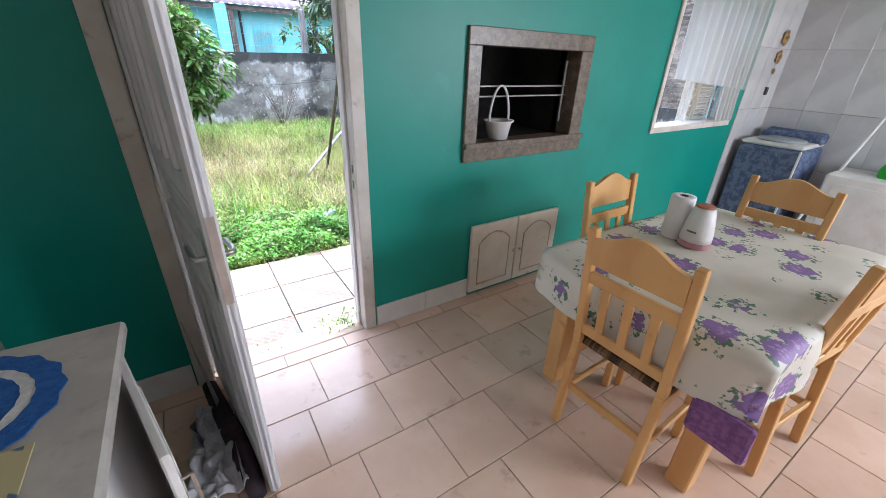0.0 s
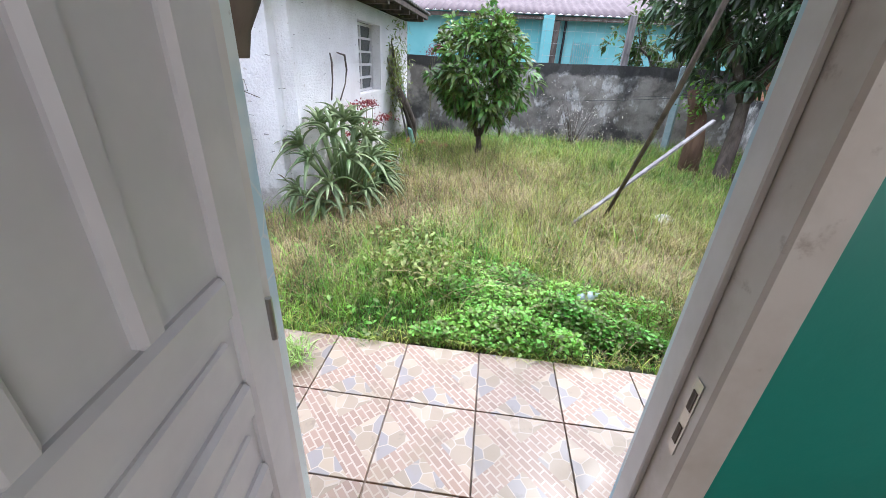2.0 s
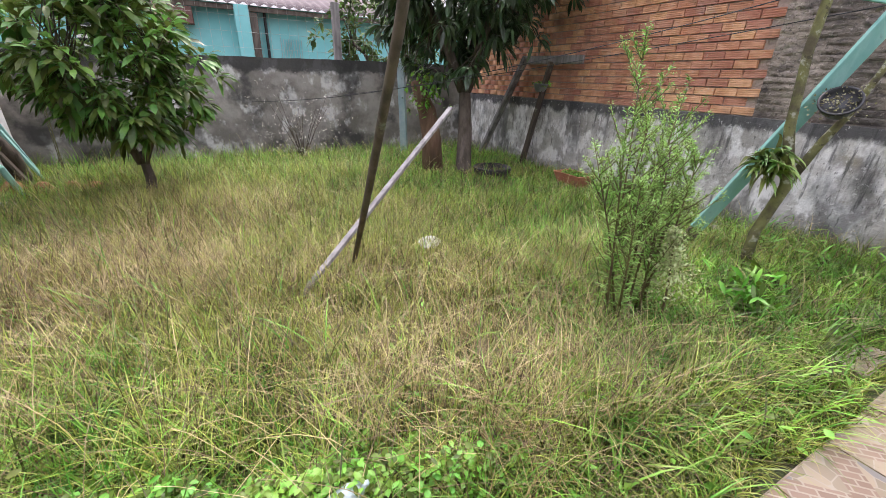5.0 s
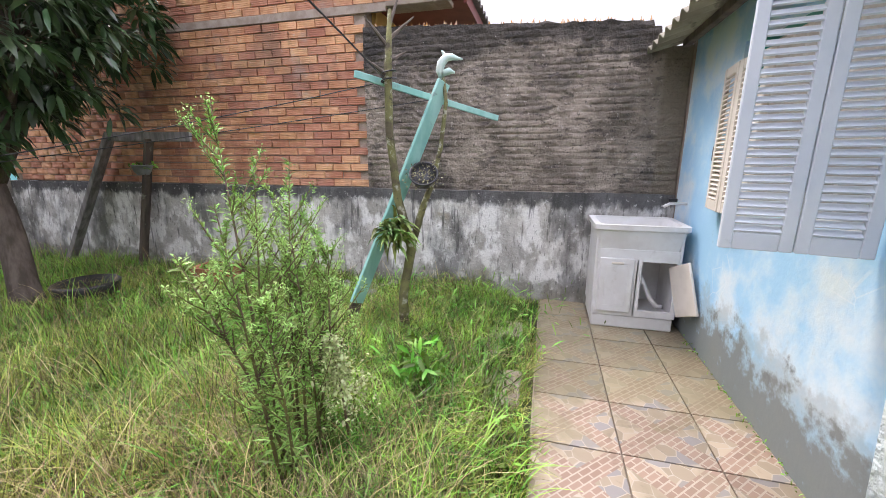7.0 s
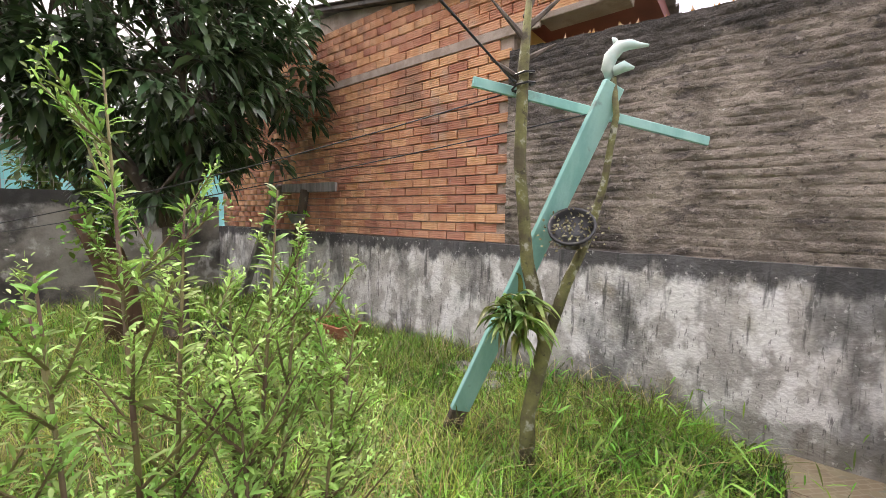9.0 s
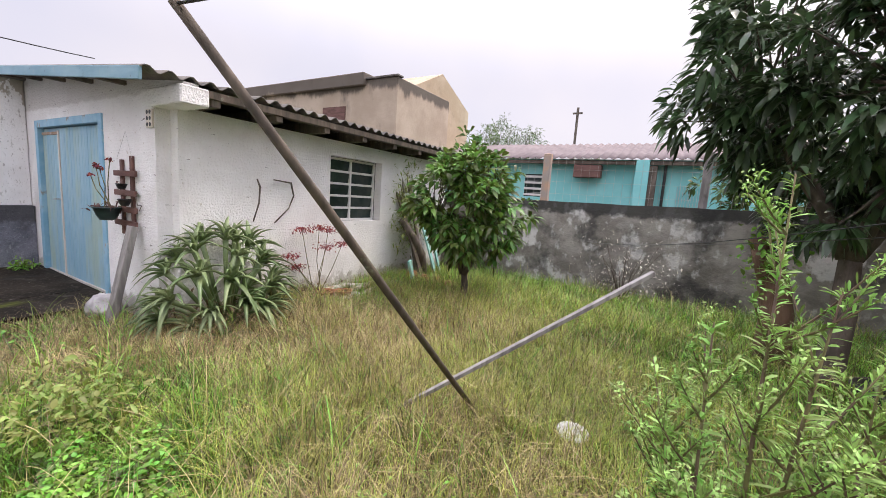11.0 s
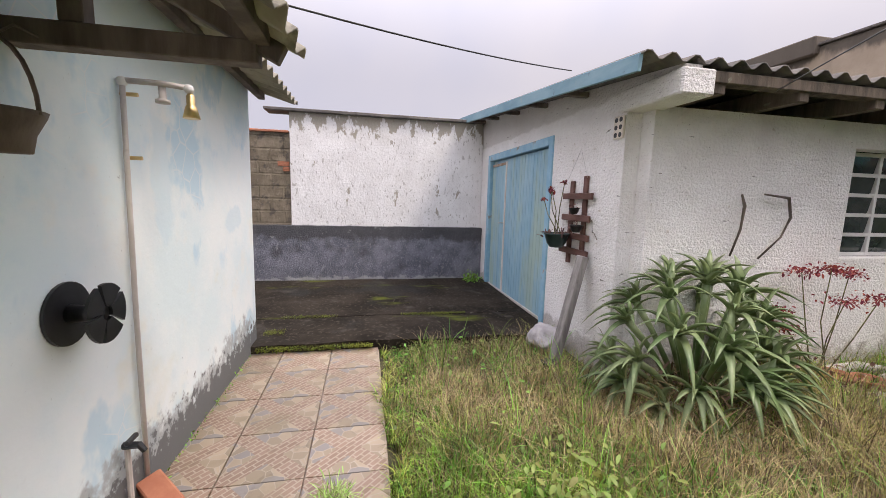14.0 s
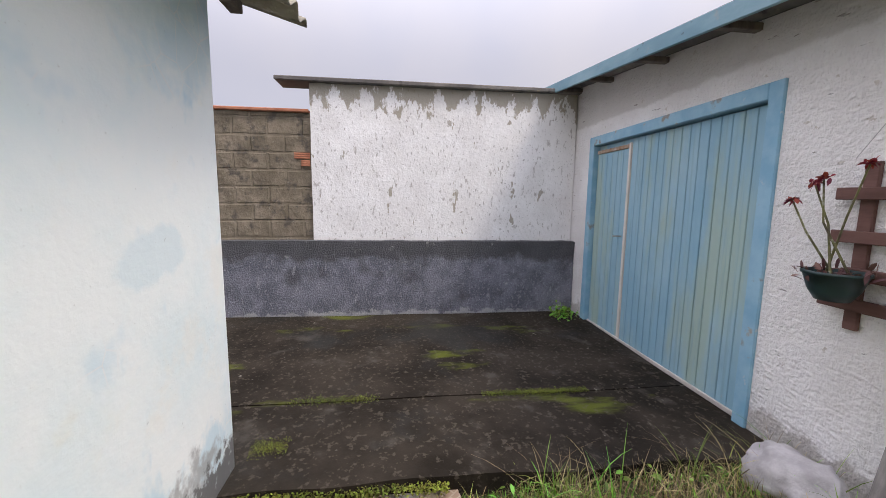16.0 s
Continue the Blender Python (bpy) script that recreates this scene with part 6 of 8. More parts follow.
# ---- teal board, dead trunk, dolphin ----
bm = beam(bmesh.new(), (4.735, 5.083, 0.2), (5.02, 4.38, 2.0), 0.035, 0.12, 0.004, 35)
part("teal_board", bm, M["teal_wood"], None, "long faded teal board leaning near the boundary wall", "board")
bm = beam(bmesh.new(), (4.695, 5.182, -0.1), (4.734, 5.086, 0.196), 0.034, 0.11, 0.006, 35)
part("rotten_stump", rough(bm, 0.01, 20), M["dark_wood"], None, "dark rotten stump under the foot of the teal board", "stump")
bm = beam(bmesh.new(), (4.57, 4.92, 2.0), (5.61, 4.02, 1.775), 0.02, 0.05, 0.003, 0)
part("teal_crossbar", bm, M["teal_wood"], None, "faded teal crossbar nailed to the leaning board", "board")
dead = thing("dead_trunk", (4.72, 4.68, -0.1), "mossy forked dead trunk with hanging pots", "dead tree")
part("trunk", rough(tube(bmesh.new(), [(4.72, 4.64, -0.12), (4.76, 4.66, 0.3), (4.82, 4.6, 0.7), (4.74, 4.68, 1.1), (4.7, 4.72, 1.6), (4.72, 4.72, 2.05), (4.72, 4.70, 2.45)], [0.052, 0.042, 0.04, 0.034, 0.03, 0.034, 0.014], 10), 0.015, 8), M["moss_bark"], dead, smooth=True)
part("limb", rough(tube(bmesh.new(), [(4.82, 4.6, 0.7), (4.9, 4.53, 1.0), (4.98, 4.47, 1.22), (5.0, 4.4, 1.5), (5.02, 4.36, 1.85), (5.02, 4.38, 2.03)], [0.03, 0.028, 0.024, 0.018, 0.015, 0.013], 8), 0.01, 9), M["moss_bark"], dead, smooth=True)
for a, b in (((4.72, 4.72, 2.2), (4.62, 4.85, 2.38)), ((4.72, 4.71, 2.25), (4.84, 4.56, 2.42)), ((4.72, 4.72, 2.1), (4.86, 4.62, 2.2)), ((4.71, 4.72, 2.0), (4.6, 4.84, 2.1)), ((4.72, 4.72, 2.3), (4.8, 4.66, 2.55))):
    part("broken_branch", tube(bmesh.new(), [a, Vector(a).lerp(Vector(b), 0.6), b], [0.016, 0.011, 0.004], 6), M["bark"], dead)
part("wire_binding", tube(bmesh.new(), [(4.72 + 0.055 * math.cos(i), 4.72 + 0.055 * math.sin(i), 1.95 + 0.008 * i) for i in range(14)], 0.006, 5), M["black_plastic"], dead)
hung = flowerpot("hanging_pot", (4.93, 4.52, 1.22), 0.11, 0.13, M["black_plastic"], "black pot hung on the teal board, dried moss inside", leafy("dry_moss", (0.2, 0.19, 0.09), (0.34, 0.31, 0.18)), "", 260, 0.018, 0.012)
hung.rotation_euler = Vector((-0.75, -0.2, 0.62)).to_track_quat("Z", "Y").to_euler()
n = 130
BR = leafy("bromeliad_leaf", (0.08, 0.16, 0.04), (0.22, 0.26, 0.06), 0.4, 0.2, 0.5, 1.5, 0.04)
brom = thing("bromeliad", (4.62, 4.66, 0.82), "yellow-green bromeliads tied to the dead trunk", "plant")
straps("leaves", np.array([4.66, 4.68, 0.85]) + rng.normal(0, 0.045, (n, 3)), rng.normal(0, 1, (n, 3)) + np.array([-0.3, -0.2, 0.4]), rng.uniform(0.1, 0.2, n), rng.uniform(0.03, 0.05, n), BR, brom, 0.4)
# a stylised leaping fish ornament, one plain body
bm = tube(bmesh.new(), [(5.0, 4.42, 2.0), (5.0, 4.44, 2.08), (5.01, 4.42, 2.17), (5.03, 4.36, 2.24), (5.05, 4.29, 2.245), (5.06, 4.22, 2.225), (5.07, 4.16, 2.215)], [0.035, 0.05, 0.055, 0.052, 0.04, 0.022, 0.01], 10)
tube(bm, [(5.02, 4.38, 2.25), (5.02, 4.40, 2.3), (5.02, 4.42, 2.32)], [0.03, 0.018, 0.004], 6)
tube(bm, [(5.01, 4.40, 2.05), (5.03, 4.32, 2.08), (5.05, 4.25, 2.06)], [0.04, 0.045, 0.01], 8)
for v in bm.verts:
    v.co = Vector((5.01, 4.40, 2.03)) + (v.co - Vector((5.0, 4.42, 2.0))) * 0.62
part("fish_ornament", bm, Mat("chipped_ornament_paint", 0.6).base((0.42, 0.6, 0.55), (0.6, 0.68, 0.62), 8).over((0.6, 0.3, 0.14), 7, 0.64, 0.72, 0.8).bump(40, 0.3, 0.006).done(), None, "chipped pale green leaping fish ornament on the trunk", "ornament", smooth=True)

# ---- laundry tub ----
tub = thing("laundry_tub", (5.62, 2.75, -0.06), "white plastic laundry tub with cupboard doors, one hanging open", "laundry tub")
TX0, TX1, TY0, TY1 = 5.36, 5.93, 2.40, 3.12
bm = bmesh.new()
box(bm, TX0 + 0.03, TX1 - 0.02, TY0 + 0.03, TY1 - 0.03, -0.06, 0.06, 0.01)
part("plinth", bm, M["white_plastic"], tub, "mildewed plinth")
for b in ((TX0 + 0.02, TX1 - 0.03, TY0 + 0.02, TY0 + 0.045, 0.06, 0.8), (TX0 + 0.02, TX1 - 0.03, TY1 - 0.045, TY1 - 0.02, 0.06, 0.8), (TX1 - 0.05, TX1 - 0.025, TY0 + 0.045, TY1 - 0.045, 0.06, 0.8), (TX0 + 0.02, TX1 - 0.05, 2.745, 2.765, 0.06, 0.58)):
    part("side_panel", cube(*b, 0.005), M["white_plastic"], tub)
bm = bmesh.new()
opened(bm, (TY0 + 0.045, 0.06), (TY1 - 0.045, 0.66), -TX0 - 0.045, -TX0 - 0.02, [(2.46, 2.72, 0.12, 0.56), (2.79, 3.05, 0.12, 0.56)])
bmesh.ops.rotate(bm, verts=bm.verts, cent=(0, 0, 0), matrix=Matrix.Rotation(radians(90), 3, "Z"))
part("front_panel", bm, M["white_plastic"], tub)
# basin: rim and hollow
def rounded(x0, x1, y0, y1, r, z, n=5):
    out = []
    for cx, cy, a0 in ((x1 - r, y1 - r, 0), (x0 + r, y1 - r, 90), (x0 + r, y0 + r, 180), (x1 - r, y0 + r, 270)):
        for k in range(n + 1):
            a = radians(a0 + 90 * k / n)
            out.append((cx + r * math.cos(a), cy + r * math.sin(a), z))
    return out


bm = bmesh.new()
loops = [rounded(TX0 + 0.04, TX1 - 0.04, TY0 + 0.05, TY1 - 0.05, 0.03, 0.62), rounded(TX0 - 0.01, TX1 - 0.01, TY0 + 0.01, TY1 - 0.01, 0.04, 0.82), rounded(TX0 - 0.03, TX1, TY0 - 0.01, TY1 + 0.01, 0.05, 0.835), rounded(TX0 - 0.03, TX1, TY0 - 0.01, TY1 + 0.01, 0.05, 0.875),
         rounded(TX0 + 0.02, TX1 - 0.05, TY0 + 0.04, TY1 - 0.04, 0.06, 0.875), rounded(TX0 + 0.05, TX1 - 0.08, TY0 + 0.07, TY1 - 0.07, 0.06, 0.66)]
rings = [[bm.verts.new(p) for p in lp] for lp in loops]
for a, b in zip(rings, rings[1:]):
    for k in range(len(a)):
        bm.faces.new((a[k], a[(k + 1) % len(a)], b[(k + 1) % len(a)], b[k]))
bm.faces.new(rings[0])
bm.faces.new(rings[-1])
part("basin", bm, M["white_plastic"], tub)
dr = part("door", cube(TX0 - 0.008, TX0 + 0.016, 2.785, 3.06, 0.1, 0.585, 0.006), M["white_plastic"], tub)
part("door_field", cube(TX0 - 0.012, TX0 - 0.0085, 2.83, 3.015, 0.16, 0.53, 0.003), M["white_plastic"], dr)
part("door_handle", cube(TX0 - 0.024, TX0 - 0.0125, 2.87, 2.97, 0.535, 0.555, 0.004), M["shutter_cream"], dr, "cream pull")
m = Matrix.Translation((TX0, 2.47, 0.33)) @ Matrix.Rotation(radians(-72), 4, "Z") @ Matrix.Rotation(radians(-24), 4, "X")
part("door", cube(-0.012, 0.012, -0.26, 0.0, -0.22, 0.2, 0.006, m), M["shutter_cream"], tub, "cream cupboard door hanging open")
part("waste_pipe", tube(bmesh.new(), [(5.55, 2.72, 0.45), (5.5, 2.6, 0.2), (5.48, 2.55, 0.14), (5.5, 2.5, 0.14)], 0.02, 8), M["white_plastic"], tub, smooth=True)
tap = thing("wall_tap", (5.7, 2.36, 1.04), "plastic wall tap with a black handle", "tap")
part("spout", tube(bmesh.new(), [(5.7, 2.35, 1.03), (5.7, 2.48, 1.03), (5.7, 2.53, 1.0)], 0.014, 8), M["white_plastic"], tap, smooth=True)
part("tap_handle", cube(5.68, 5.72, 2.43, 2.5, 1.045, 1.075, 0.006), M["black_plastic"], tap)

# ---- shutters ----
def shutter_leaf(name, parent, a, b, z0, z1, material, slats=26):
    """A louvred panel from a to b in plan."""
    a, b = Vector((*a, 0)), Vector((*b, 0))
    d = (b - a)
    w = d.length
    m = Matrix.Translation((a.x, a.y, 0)) @ Matrix.Rotation(math.atan2(d.y, d.x), 4, "Z")
    leaf = part("panel", cube(0, 0.045, -0.014, 0.014, z0, z1, 0.004, m), material, parent)
    part("stile", cube(w - 0.045, w, -0.014, 0.014, z0, z1, 0.004, m), material, leaf)
    part("rail", cube(0.045, w - 0.045, -0.0135, 0.0135, z0, z0 + 0.07, 0.003, m), material, leaf)
    part("rail", cube(0.045, w - 0.045, -0.0135, 0.0135, z1 - 0.06, z1, 0.003, m), material, leaf)
    step = (z1 - z0 - 0.13) / slats
    for i in range(slats):
        q = m @ Matrix.Translation((0, 0, z0 + 0.07 + (i + 0.5) * step)) @ Matrix.Rotation(radians(38), 4, "X")
        part("slat", cube(0.045, w - 0.045, -0.018, 0.018, -0.004, 0.004, 0, q), material, leaf)
    return leaf


sh = thing("grey_shutter", (3.7, 2.4, 1.05), "pale grey louvred folding shutter, standing open", "shutter")
shutter_leaf("leaf", sh, (3.71, 2.84), (3.663, 2.60), 1.05, 2.04, M["shutter_grey"])
shutter_leaf("leaf", sh, (3.662, 2.595), (3.61, 2.37), 1.05, 2.04, M["shutter_grey"])
for z in (1.2, 1.85):
    part("hinge", cube(3.655, 3.67, 2.585, 2.61, z, z + 0.09, 0.002), M["steel"], sh)
sh2 = thing("cream_shutter", (4.95, 2.45, 1.07), "cream louvred folding shutter, weathered and half closed", "shutter")
shutter_leaf("leaf", sh2, (5.09, 2.41), (4.80, 2.445), 1.07, 2.0, M["shutter_cream"])
shutter_leaf("leaf", sh2, (4.79, 2.445), (4.50, 2.42), 1.07, 2.0, M["shutter_cream"])
part("latch", cube(5.09, 5.12, 2.395, 2.42, 1.4, 1.5, 0.003), M["black_plastic"], sh2)

# ---- house wall fittings ----
shower = thing("outdoor_shower", (-0.83, 2.4, -0.05), "outdoor shower of pale plastic pipe with a brass head", "shower")
part("riser_pipe", tube(bmesh.new(), [(-0.77, 2.372, -0.05), (-0.78, 2.372, 0.9), (-0.80, 2.372, 1.6), (-0.81, 2.372, 1.94)], 0.011, 10), M["pvc"], shower, smooth=True)
part("arm_pipe", tube(bmesh.new(), [(-0.81, 2.372, 1.955), (-0.82, 2.52, 1.955), (-0.83, 2.63, 1.945)], 0.013, 10), M["pvc"], shower, smooth=True)
for p in ((-0.81, 2.372, 1.95), (-0.83, 2.63, 1.94)):
    bm = bmesh.new()
    bmesh.ops.create_uvsphere(bm, u_segments=12, v_segments=8, radius=0.022, matrix=Matrix.Translation(p))
    part("elbow", bm, M["white_plastic"], shower, smooth=True)
part("valve", tube(bmesh.new(), [(-0.83, 2.52, 1.955), (-0.83, 2.52, 1.89), (-0.83, 2.52, 1.885), (-0.83, 2.52, 1.87)], [0.015, 0.015, 0.03, 0.03], 10), M["pvc"], shower, smooth=True)
part("shower_head", lathe(bmesh.new(), [(0.012, 0.11), (0.018, 0.1), (0.018, 0.06), (0.024, 0.05), (0.036, 0.0), (0.03, 0.0)], (-0.83, 2.635, 1.81), 16), M["brass"], shower, "brass bell-shaped shower head", smooth=True)
for z in (1.9, 1.62):
    part("pipe_clamp", tube(bmesh.new(), [(-0.83, 2.345, z), (-0.83, 2.42, z)], 0.009, 8), M["brass"], shower)
reel = thing("wall_reel", (-0.45, 2.36, 1.0), "black plastic hose reel fixed to the house wall", "hose reel")
RX, RZ = -0.39, 1.02
rm = Matrix.Rotation(radians(-90), 4, "X")
part("disc", lathe(bmesh.new(), [(0.01, 0.0), (0.118, 0.0), (0.118, 0.012), (0.01, 0.012)], (RX, 2.352, RZ), 28, rm), M["black_plastic"], reel)
part("hub", lathe(bmesh.new(), [(0.034, 0.012), (0.03, 0.07), (0.034, 0.122)], (RX, 2.352, RZ), 18, rm), M["black_plastic"], reel, smooth=True)
bm = bmesh.new()
for k in range(5):
    a0 = radians(72 * k + 5)
    prev = None
    for s in range(7):
        a = a0 + radians(62) * s / 6
        cur = [Vector((RX + r * math.cos(a), y, RZ + r * math.sin(a))) for r, y in ((0.028, 2.474), (0.112, 2.474), (0.112, 2.486), (0.028, 2.486))]
        cur = [bm.verts.new(p) for p in cur]
        if prev:
            for i in range(4):
                bm.faces.new((prev[i], prev[(i + 1) % 4], cur[(i + 1) % 4], cur[i]))
        else:
            bm.faces.new(cur)
        prev = cur
    bm.faces.new(prev)
part("slotted_disc", bm, M["black_plastic"], reel)
gt = thing("garden_tap", (-0.6, 2.38, -0.05), "black garden tap on a short plastic pipe", "tap")
part("pipe", tube(bmesh.new(), [(-0.62, 2.38, -0.05), (-0.62, 2.38, 0.34)], 0.012, 8), M["pvc"], gt)
part("tap_body", tube(bmesh.new(), [(-0.62, 2.37, 0.34), (-0.60, 2.44, 0.35), (-0.60, 2.46, 0.32)], [0.018, 0.015, 0.012], 8), M["black_plastic"], gt)
part("tap_handle", cube(-0.64, -0.56, 2.40, 2.42, 0.37, 0.39, 0.004), M["black_plastic"], gt)
bm = box(bmesh.new(), -0.115, 0.115, -0.055, 0.055, -0.035, 0.035, 0.008)
ob = part("loose_brick", rough(bm, 0.004, 20), M["terracotta"], None, "loose red brick lying by the shower pipe", "brick")
ob.matrix_world = Matrix.Translation((-0.70, 2.46, 0.02)) @ Euler((0.25, 0.35, 0.9)).to_matrix().to_4x4()
hb = thing("hanging_basket", (0.0, 2.47, 1.6), "dark woven bowl basket hung from the porch beam", "hanging basket")
part("bowl", lathe(bmesh.new(), [(0.01, 0), (0.06, 0.0), (0.07, 0.05), (0.095, 0.1), (0.1, 0.115), (0.09, 0.115), (0.065, 0.06), (0.01, 0.03)], (-0.08, 2.45, 1.57), 24), M["dark_wood"], hb, smooth=True)
part("handle", tube(bmesh.new(), [(-0.08, 2.45 + 0.095 * math.cos(a), 1.675 + 0.2 * math.sin(a)) for a in [math.pi * i / 12 for i in range(13)]], 0.006, 6), M["dark_wood"], hb, smooth=True)
part("hook", tube(bmesh.new(), [(-0.08, 2.45, 1.87), (-0.16, 2.45, 1.93), (-0.27, 2.45, 1.93)], 0.004, 5), M["dark_wood"], hb)

# ---- far corner ----
part("blue_post", beam(bmesh.new(), (4.28, 10.75, -0.1), (4.16, 10.6, 1.66), 0.13, 0.1, 0.008), Mat("blue_grey_post", 0.8).base((0.3, 0.42, 0.48), (0.42, 0.52, 0.56), 5).over((0.15, 0.16, 0.16), 8, 0.6, 0.72, 0.6).bump(40, 0.3, 0.006).done(), None, "leaning blue-grey concrete post by the rear wall", "post")
part("mossy_stump", rough(tube(bmesh.new(), [(4.02, 8.95, -0.1), (4.0, 8.95, 0.5), (3.9, 8.95, 0.9), (3.72, 8.95, 1.3)], [0.17, 0.15, 0.13, 0.1], 14), 0.05, 4), Mat("reddish_rotten_bark", 0.95).base((0.12, 0.07, 0.045), (0.2, 0.12, 0.08), 8, stretch=(1, 1, 0.2)).bump(30, 0.9, 0.02, stretch=(1, 1, 0.2)).done(), None, "split reddish tree stump overgrown with ivy", "stump", smooth=True)
n = 260
P = np.array([3.85, 8.9, 1.15]) + rng.normal(0, 1, (n, 3)) * np.array([0.13, 0.13, 0.16])
leaf_cloud("stump_ivy", P, rng.normal(0, 1, (n, 3)), rng.uniform(0.05, 0.09, n), rng.uniform(0.035, 0.06, n), M["lush"], None, "ivy growing over the stump", "ivy")
part("leaning_beam", beam(bmesh.new(), (5.75, 10.2, -0.1), (6.0, 9.3, 1.75), 0.15, 0.06, 0.006), M["grey_wood"], None, "grey timber leaning on the brick wall", "timber")
part("shelf_board", beam(bmesh.new(), (6.02, 9.35, 1.70), (5.99, 7.95, 1.68), 0.04, 0.12, 0.004), M["grey_wood"], None, "grey board propped along the brick wall", "board")
part("shelf_support", beam(bmesh.new(), (5.85, 8.95, -0.1), (5.96, 8.6, 1.66), 0.14, 0.04, 0.004), M["old_wood"], None, "dark plank propping up the grey board", "plank")
flowerpot("shelf_pot", (5.9, 8.72, 1.2), 0.12, 0.13, Mat("grey_pot", 0.7).base((0.2, 0.21, 0.21), (0.3, 0.31, 0.31), 6).done(), "grey pot wedged behind the plank", M["lush"], "", 50, 0.08, 0.03)
plt = thing("terracotta_planter", (5.5, 7.3, -0.05), "rectangular terracotta planter with low greens", "planter")
bm = bmesh.new()
loops = [rounded(5.40, 5.60, 7.12, 7.50, 0.02, -0.05), rounded(5.34, 5.66, 7.06, 7.56, 0.02, 0.13), rounded(5.33, 5.67, 7.05, 7.57, 0.02, 0.16), rounded(5.36, 5.64, 7.08, 7.54, 0.02, 0.16), rounded(5.37, 5.63, 7.1, 7.52, 0.02, 0.12)]
rings = [[bm.verts.new(p) for p in lp] for lp in loops]
for a, b in zip(rings, rings[1:]):
    for k in range(len(a)):
        bm.faces.new((a[k], a[(k + 1) % len(a)], b[(k + 1) % len(a)], b[k]))
bm.faces.new(rings[0])
bm.faces.new(rings[-1])
part("planter_box", bm, M["terracotta"], plt)
n = 300
P = np.array([5.5, 7.3, 0.14]) + rng.uniform(-1, 1, (n, 3)) * np.array([0.12, 0.2, 0.02])
leaf_cloud("greens", P, rng.normal(0, 1, (n, 3)) + np.array([0, 0, 0.9]), rng.uniform(0.03, 0.07, n), rng.uniform(0.015, 0.03, n), M["lush"], plt)
tb = part("black_basket", lathe(bmesh.new(), [(0.2, 0), (0.26, 0.04), (0.3, 0.2), (0.28, 0.22), (0.24, 0.06), (0.18, 0.03)], (4.75, 8.3, -0.1), 26), M["black_plastic"], None, "round black plastic tub lying by the tree", "tub", smooth=True)
random.seed(31)
for i in range(16):
    p = Vector((5.8 + random.uniform(-0.25, 0.08), random.uniform(5.2, 6.6), -0.05))
    r = random.uniform(0.06, 0.13)
    bm = bmesh.new()
    bmesh.ops.create_icosphere(bm, subdivisions=2, radius=r, matrix=Matrix.Translation(p) @ Matrix.Diagonal((1, 1.3, 0.8, 1)))
    part("rubble_stone", rough(bm, r * 0.5, 7), M["east_base"], None, "dark rubble stone at the wall foot", "stone", group="rubble along the wall")
for x, y, w, d in ((4.75, 3.95, 0.4, 0.25), (5.1, 3.8, 0.3, 0.25), (4.6, 4.3, 0.28, 0.2), (5.3, 4.15, 0.35, 0.2), (4.2, 3.72, 0.4, 0.16)):
    bm = box(bmesh.new(), x - w / 2, x + w / 2, y - d / 2, y + d / 2, -0.13, -0.045, 0.01)
    part("broken_slab", rough(bm, 0.03, 5), M["mortar"], None, "broken paving fragment sunk in the grass", "paving slab", group="broken slabs")

# ---- kitchen ----
# open door leaf, built along x from its hinge
door = thing("door_1", (0, 0, 0), "white panelled wooden door standing open into the kitchen", "door", kind="structure")
LW, LH = 0.868, 2.09
leaf = part("leaf", cube(0.0, LW, -0.005, 0.005, 0.012, LH), M["door_paint"], door)
def member(x0, x1, z0, z1, name="stile"):
    part(name, cube(x0, x1, -0.0205, 0.0205, z0, z1, 0.009), M["door_paint"], leaf)


member(0.0, 0.11, 0.012, LH)
member(LW - 0.11, LW, 0.012, LH)
for z0, z1 in ((0.012, 0.2), (0.74, 0.83), (0.97, 1.05), (1.19, 1.27), (1.98, LH)):
    member(0.11, LW - 0.11, z0, z1, "rail")
for i in range(1, 4):
    x = 0.11 + (LW - 0.22) * i / 4
    member(x - 0.022, x + 0.022, 1.27, 1.98, "muntin")
for i in range(1, 3):
    x = 0.11 + (LW - 0.22) * i / 3
    member(x - 0.03, x + 0.03, 0.2, 0.74, "muntin")
for z0, z1 in ((0.86, 0.94), (1.08, 1.16)):
    part("raised_panel", cube(0.135, LW - 0.135, -0.0145, 0.0145, z0, z1, 0.005), M["door_paint"], leaf)
for i in range(3):
    a = 0.11 + (LW - 0.22) * i / 3
    part("raised_panel", cube(a + 0.055, a + (LW - 0.22) / 3 - 0.055, -0.0145, 0.0145, 0.25, 0.69, 0.005), M["door_paint"], leaf)
for s in (-1, 1):
    part("lock_plate", cube(LW - 0.075, LW - 0.035, s * 0.0205 - 0.0015, s * 0.0205 + 0.0015 + s * 0.002, 0.91, 1.15, 0.001), M["steel"], door)
    y = s * 0.05
    part("handle", tube(bmesh.new(), [(LW - 0.055, s * 0.018, 1.06), (LW - 0.055, y, 1.06), (LW - 0.075, y + s * 0.005, 1.06), (LW - 0.16, y + s * 0.002, 1.06)], 0.009, 8), M["steel"], door, smooth=True)
part("edge_plate", cube(LW - 0.0005, LW + 0.002, -0.012, 0.012, 0.92, 1.2), M["steel"], door)
for z in (0.22, 1.05, 1.85):
    part("hinge", tube(bmesh.new(), [(-0.006, 0.02, z), (-0.006, 0.02, z + 0.1)], 0.007, 8), M["steel"], door)
door.matrix_world = Matrix.Translation((0.064, 2.222, 0.0)) @ Matrix.Rotation(math.atan2(-0.84, 0.115), 4, "Z")

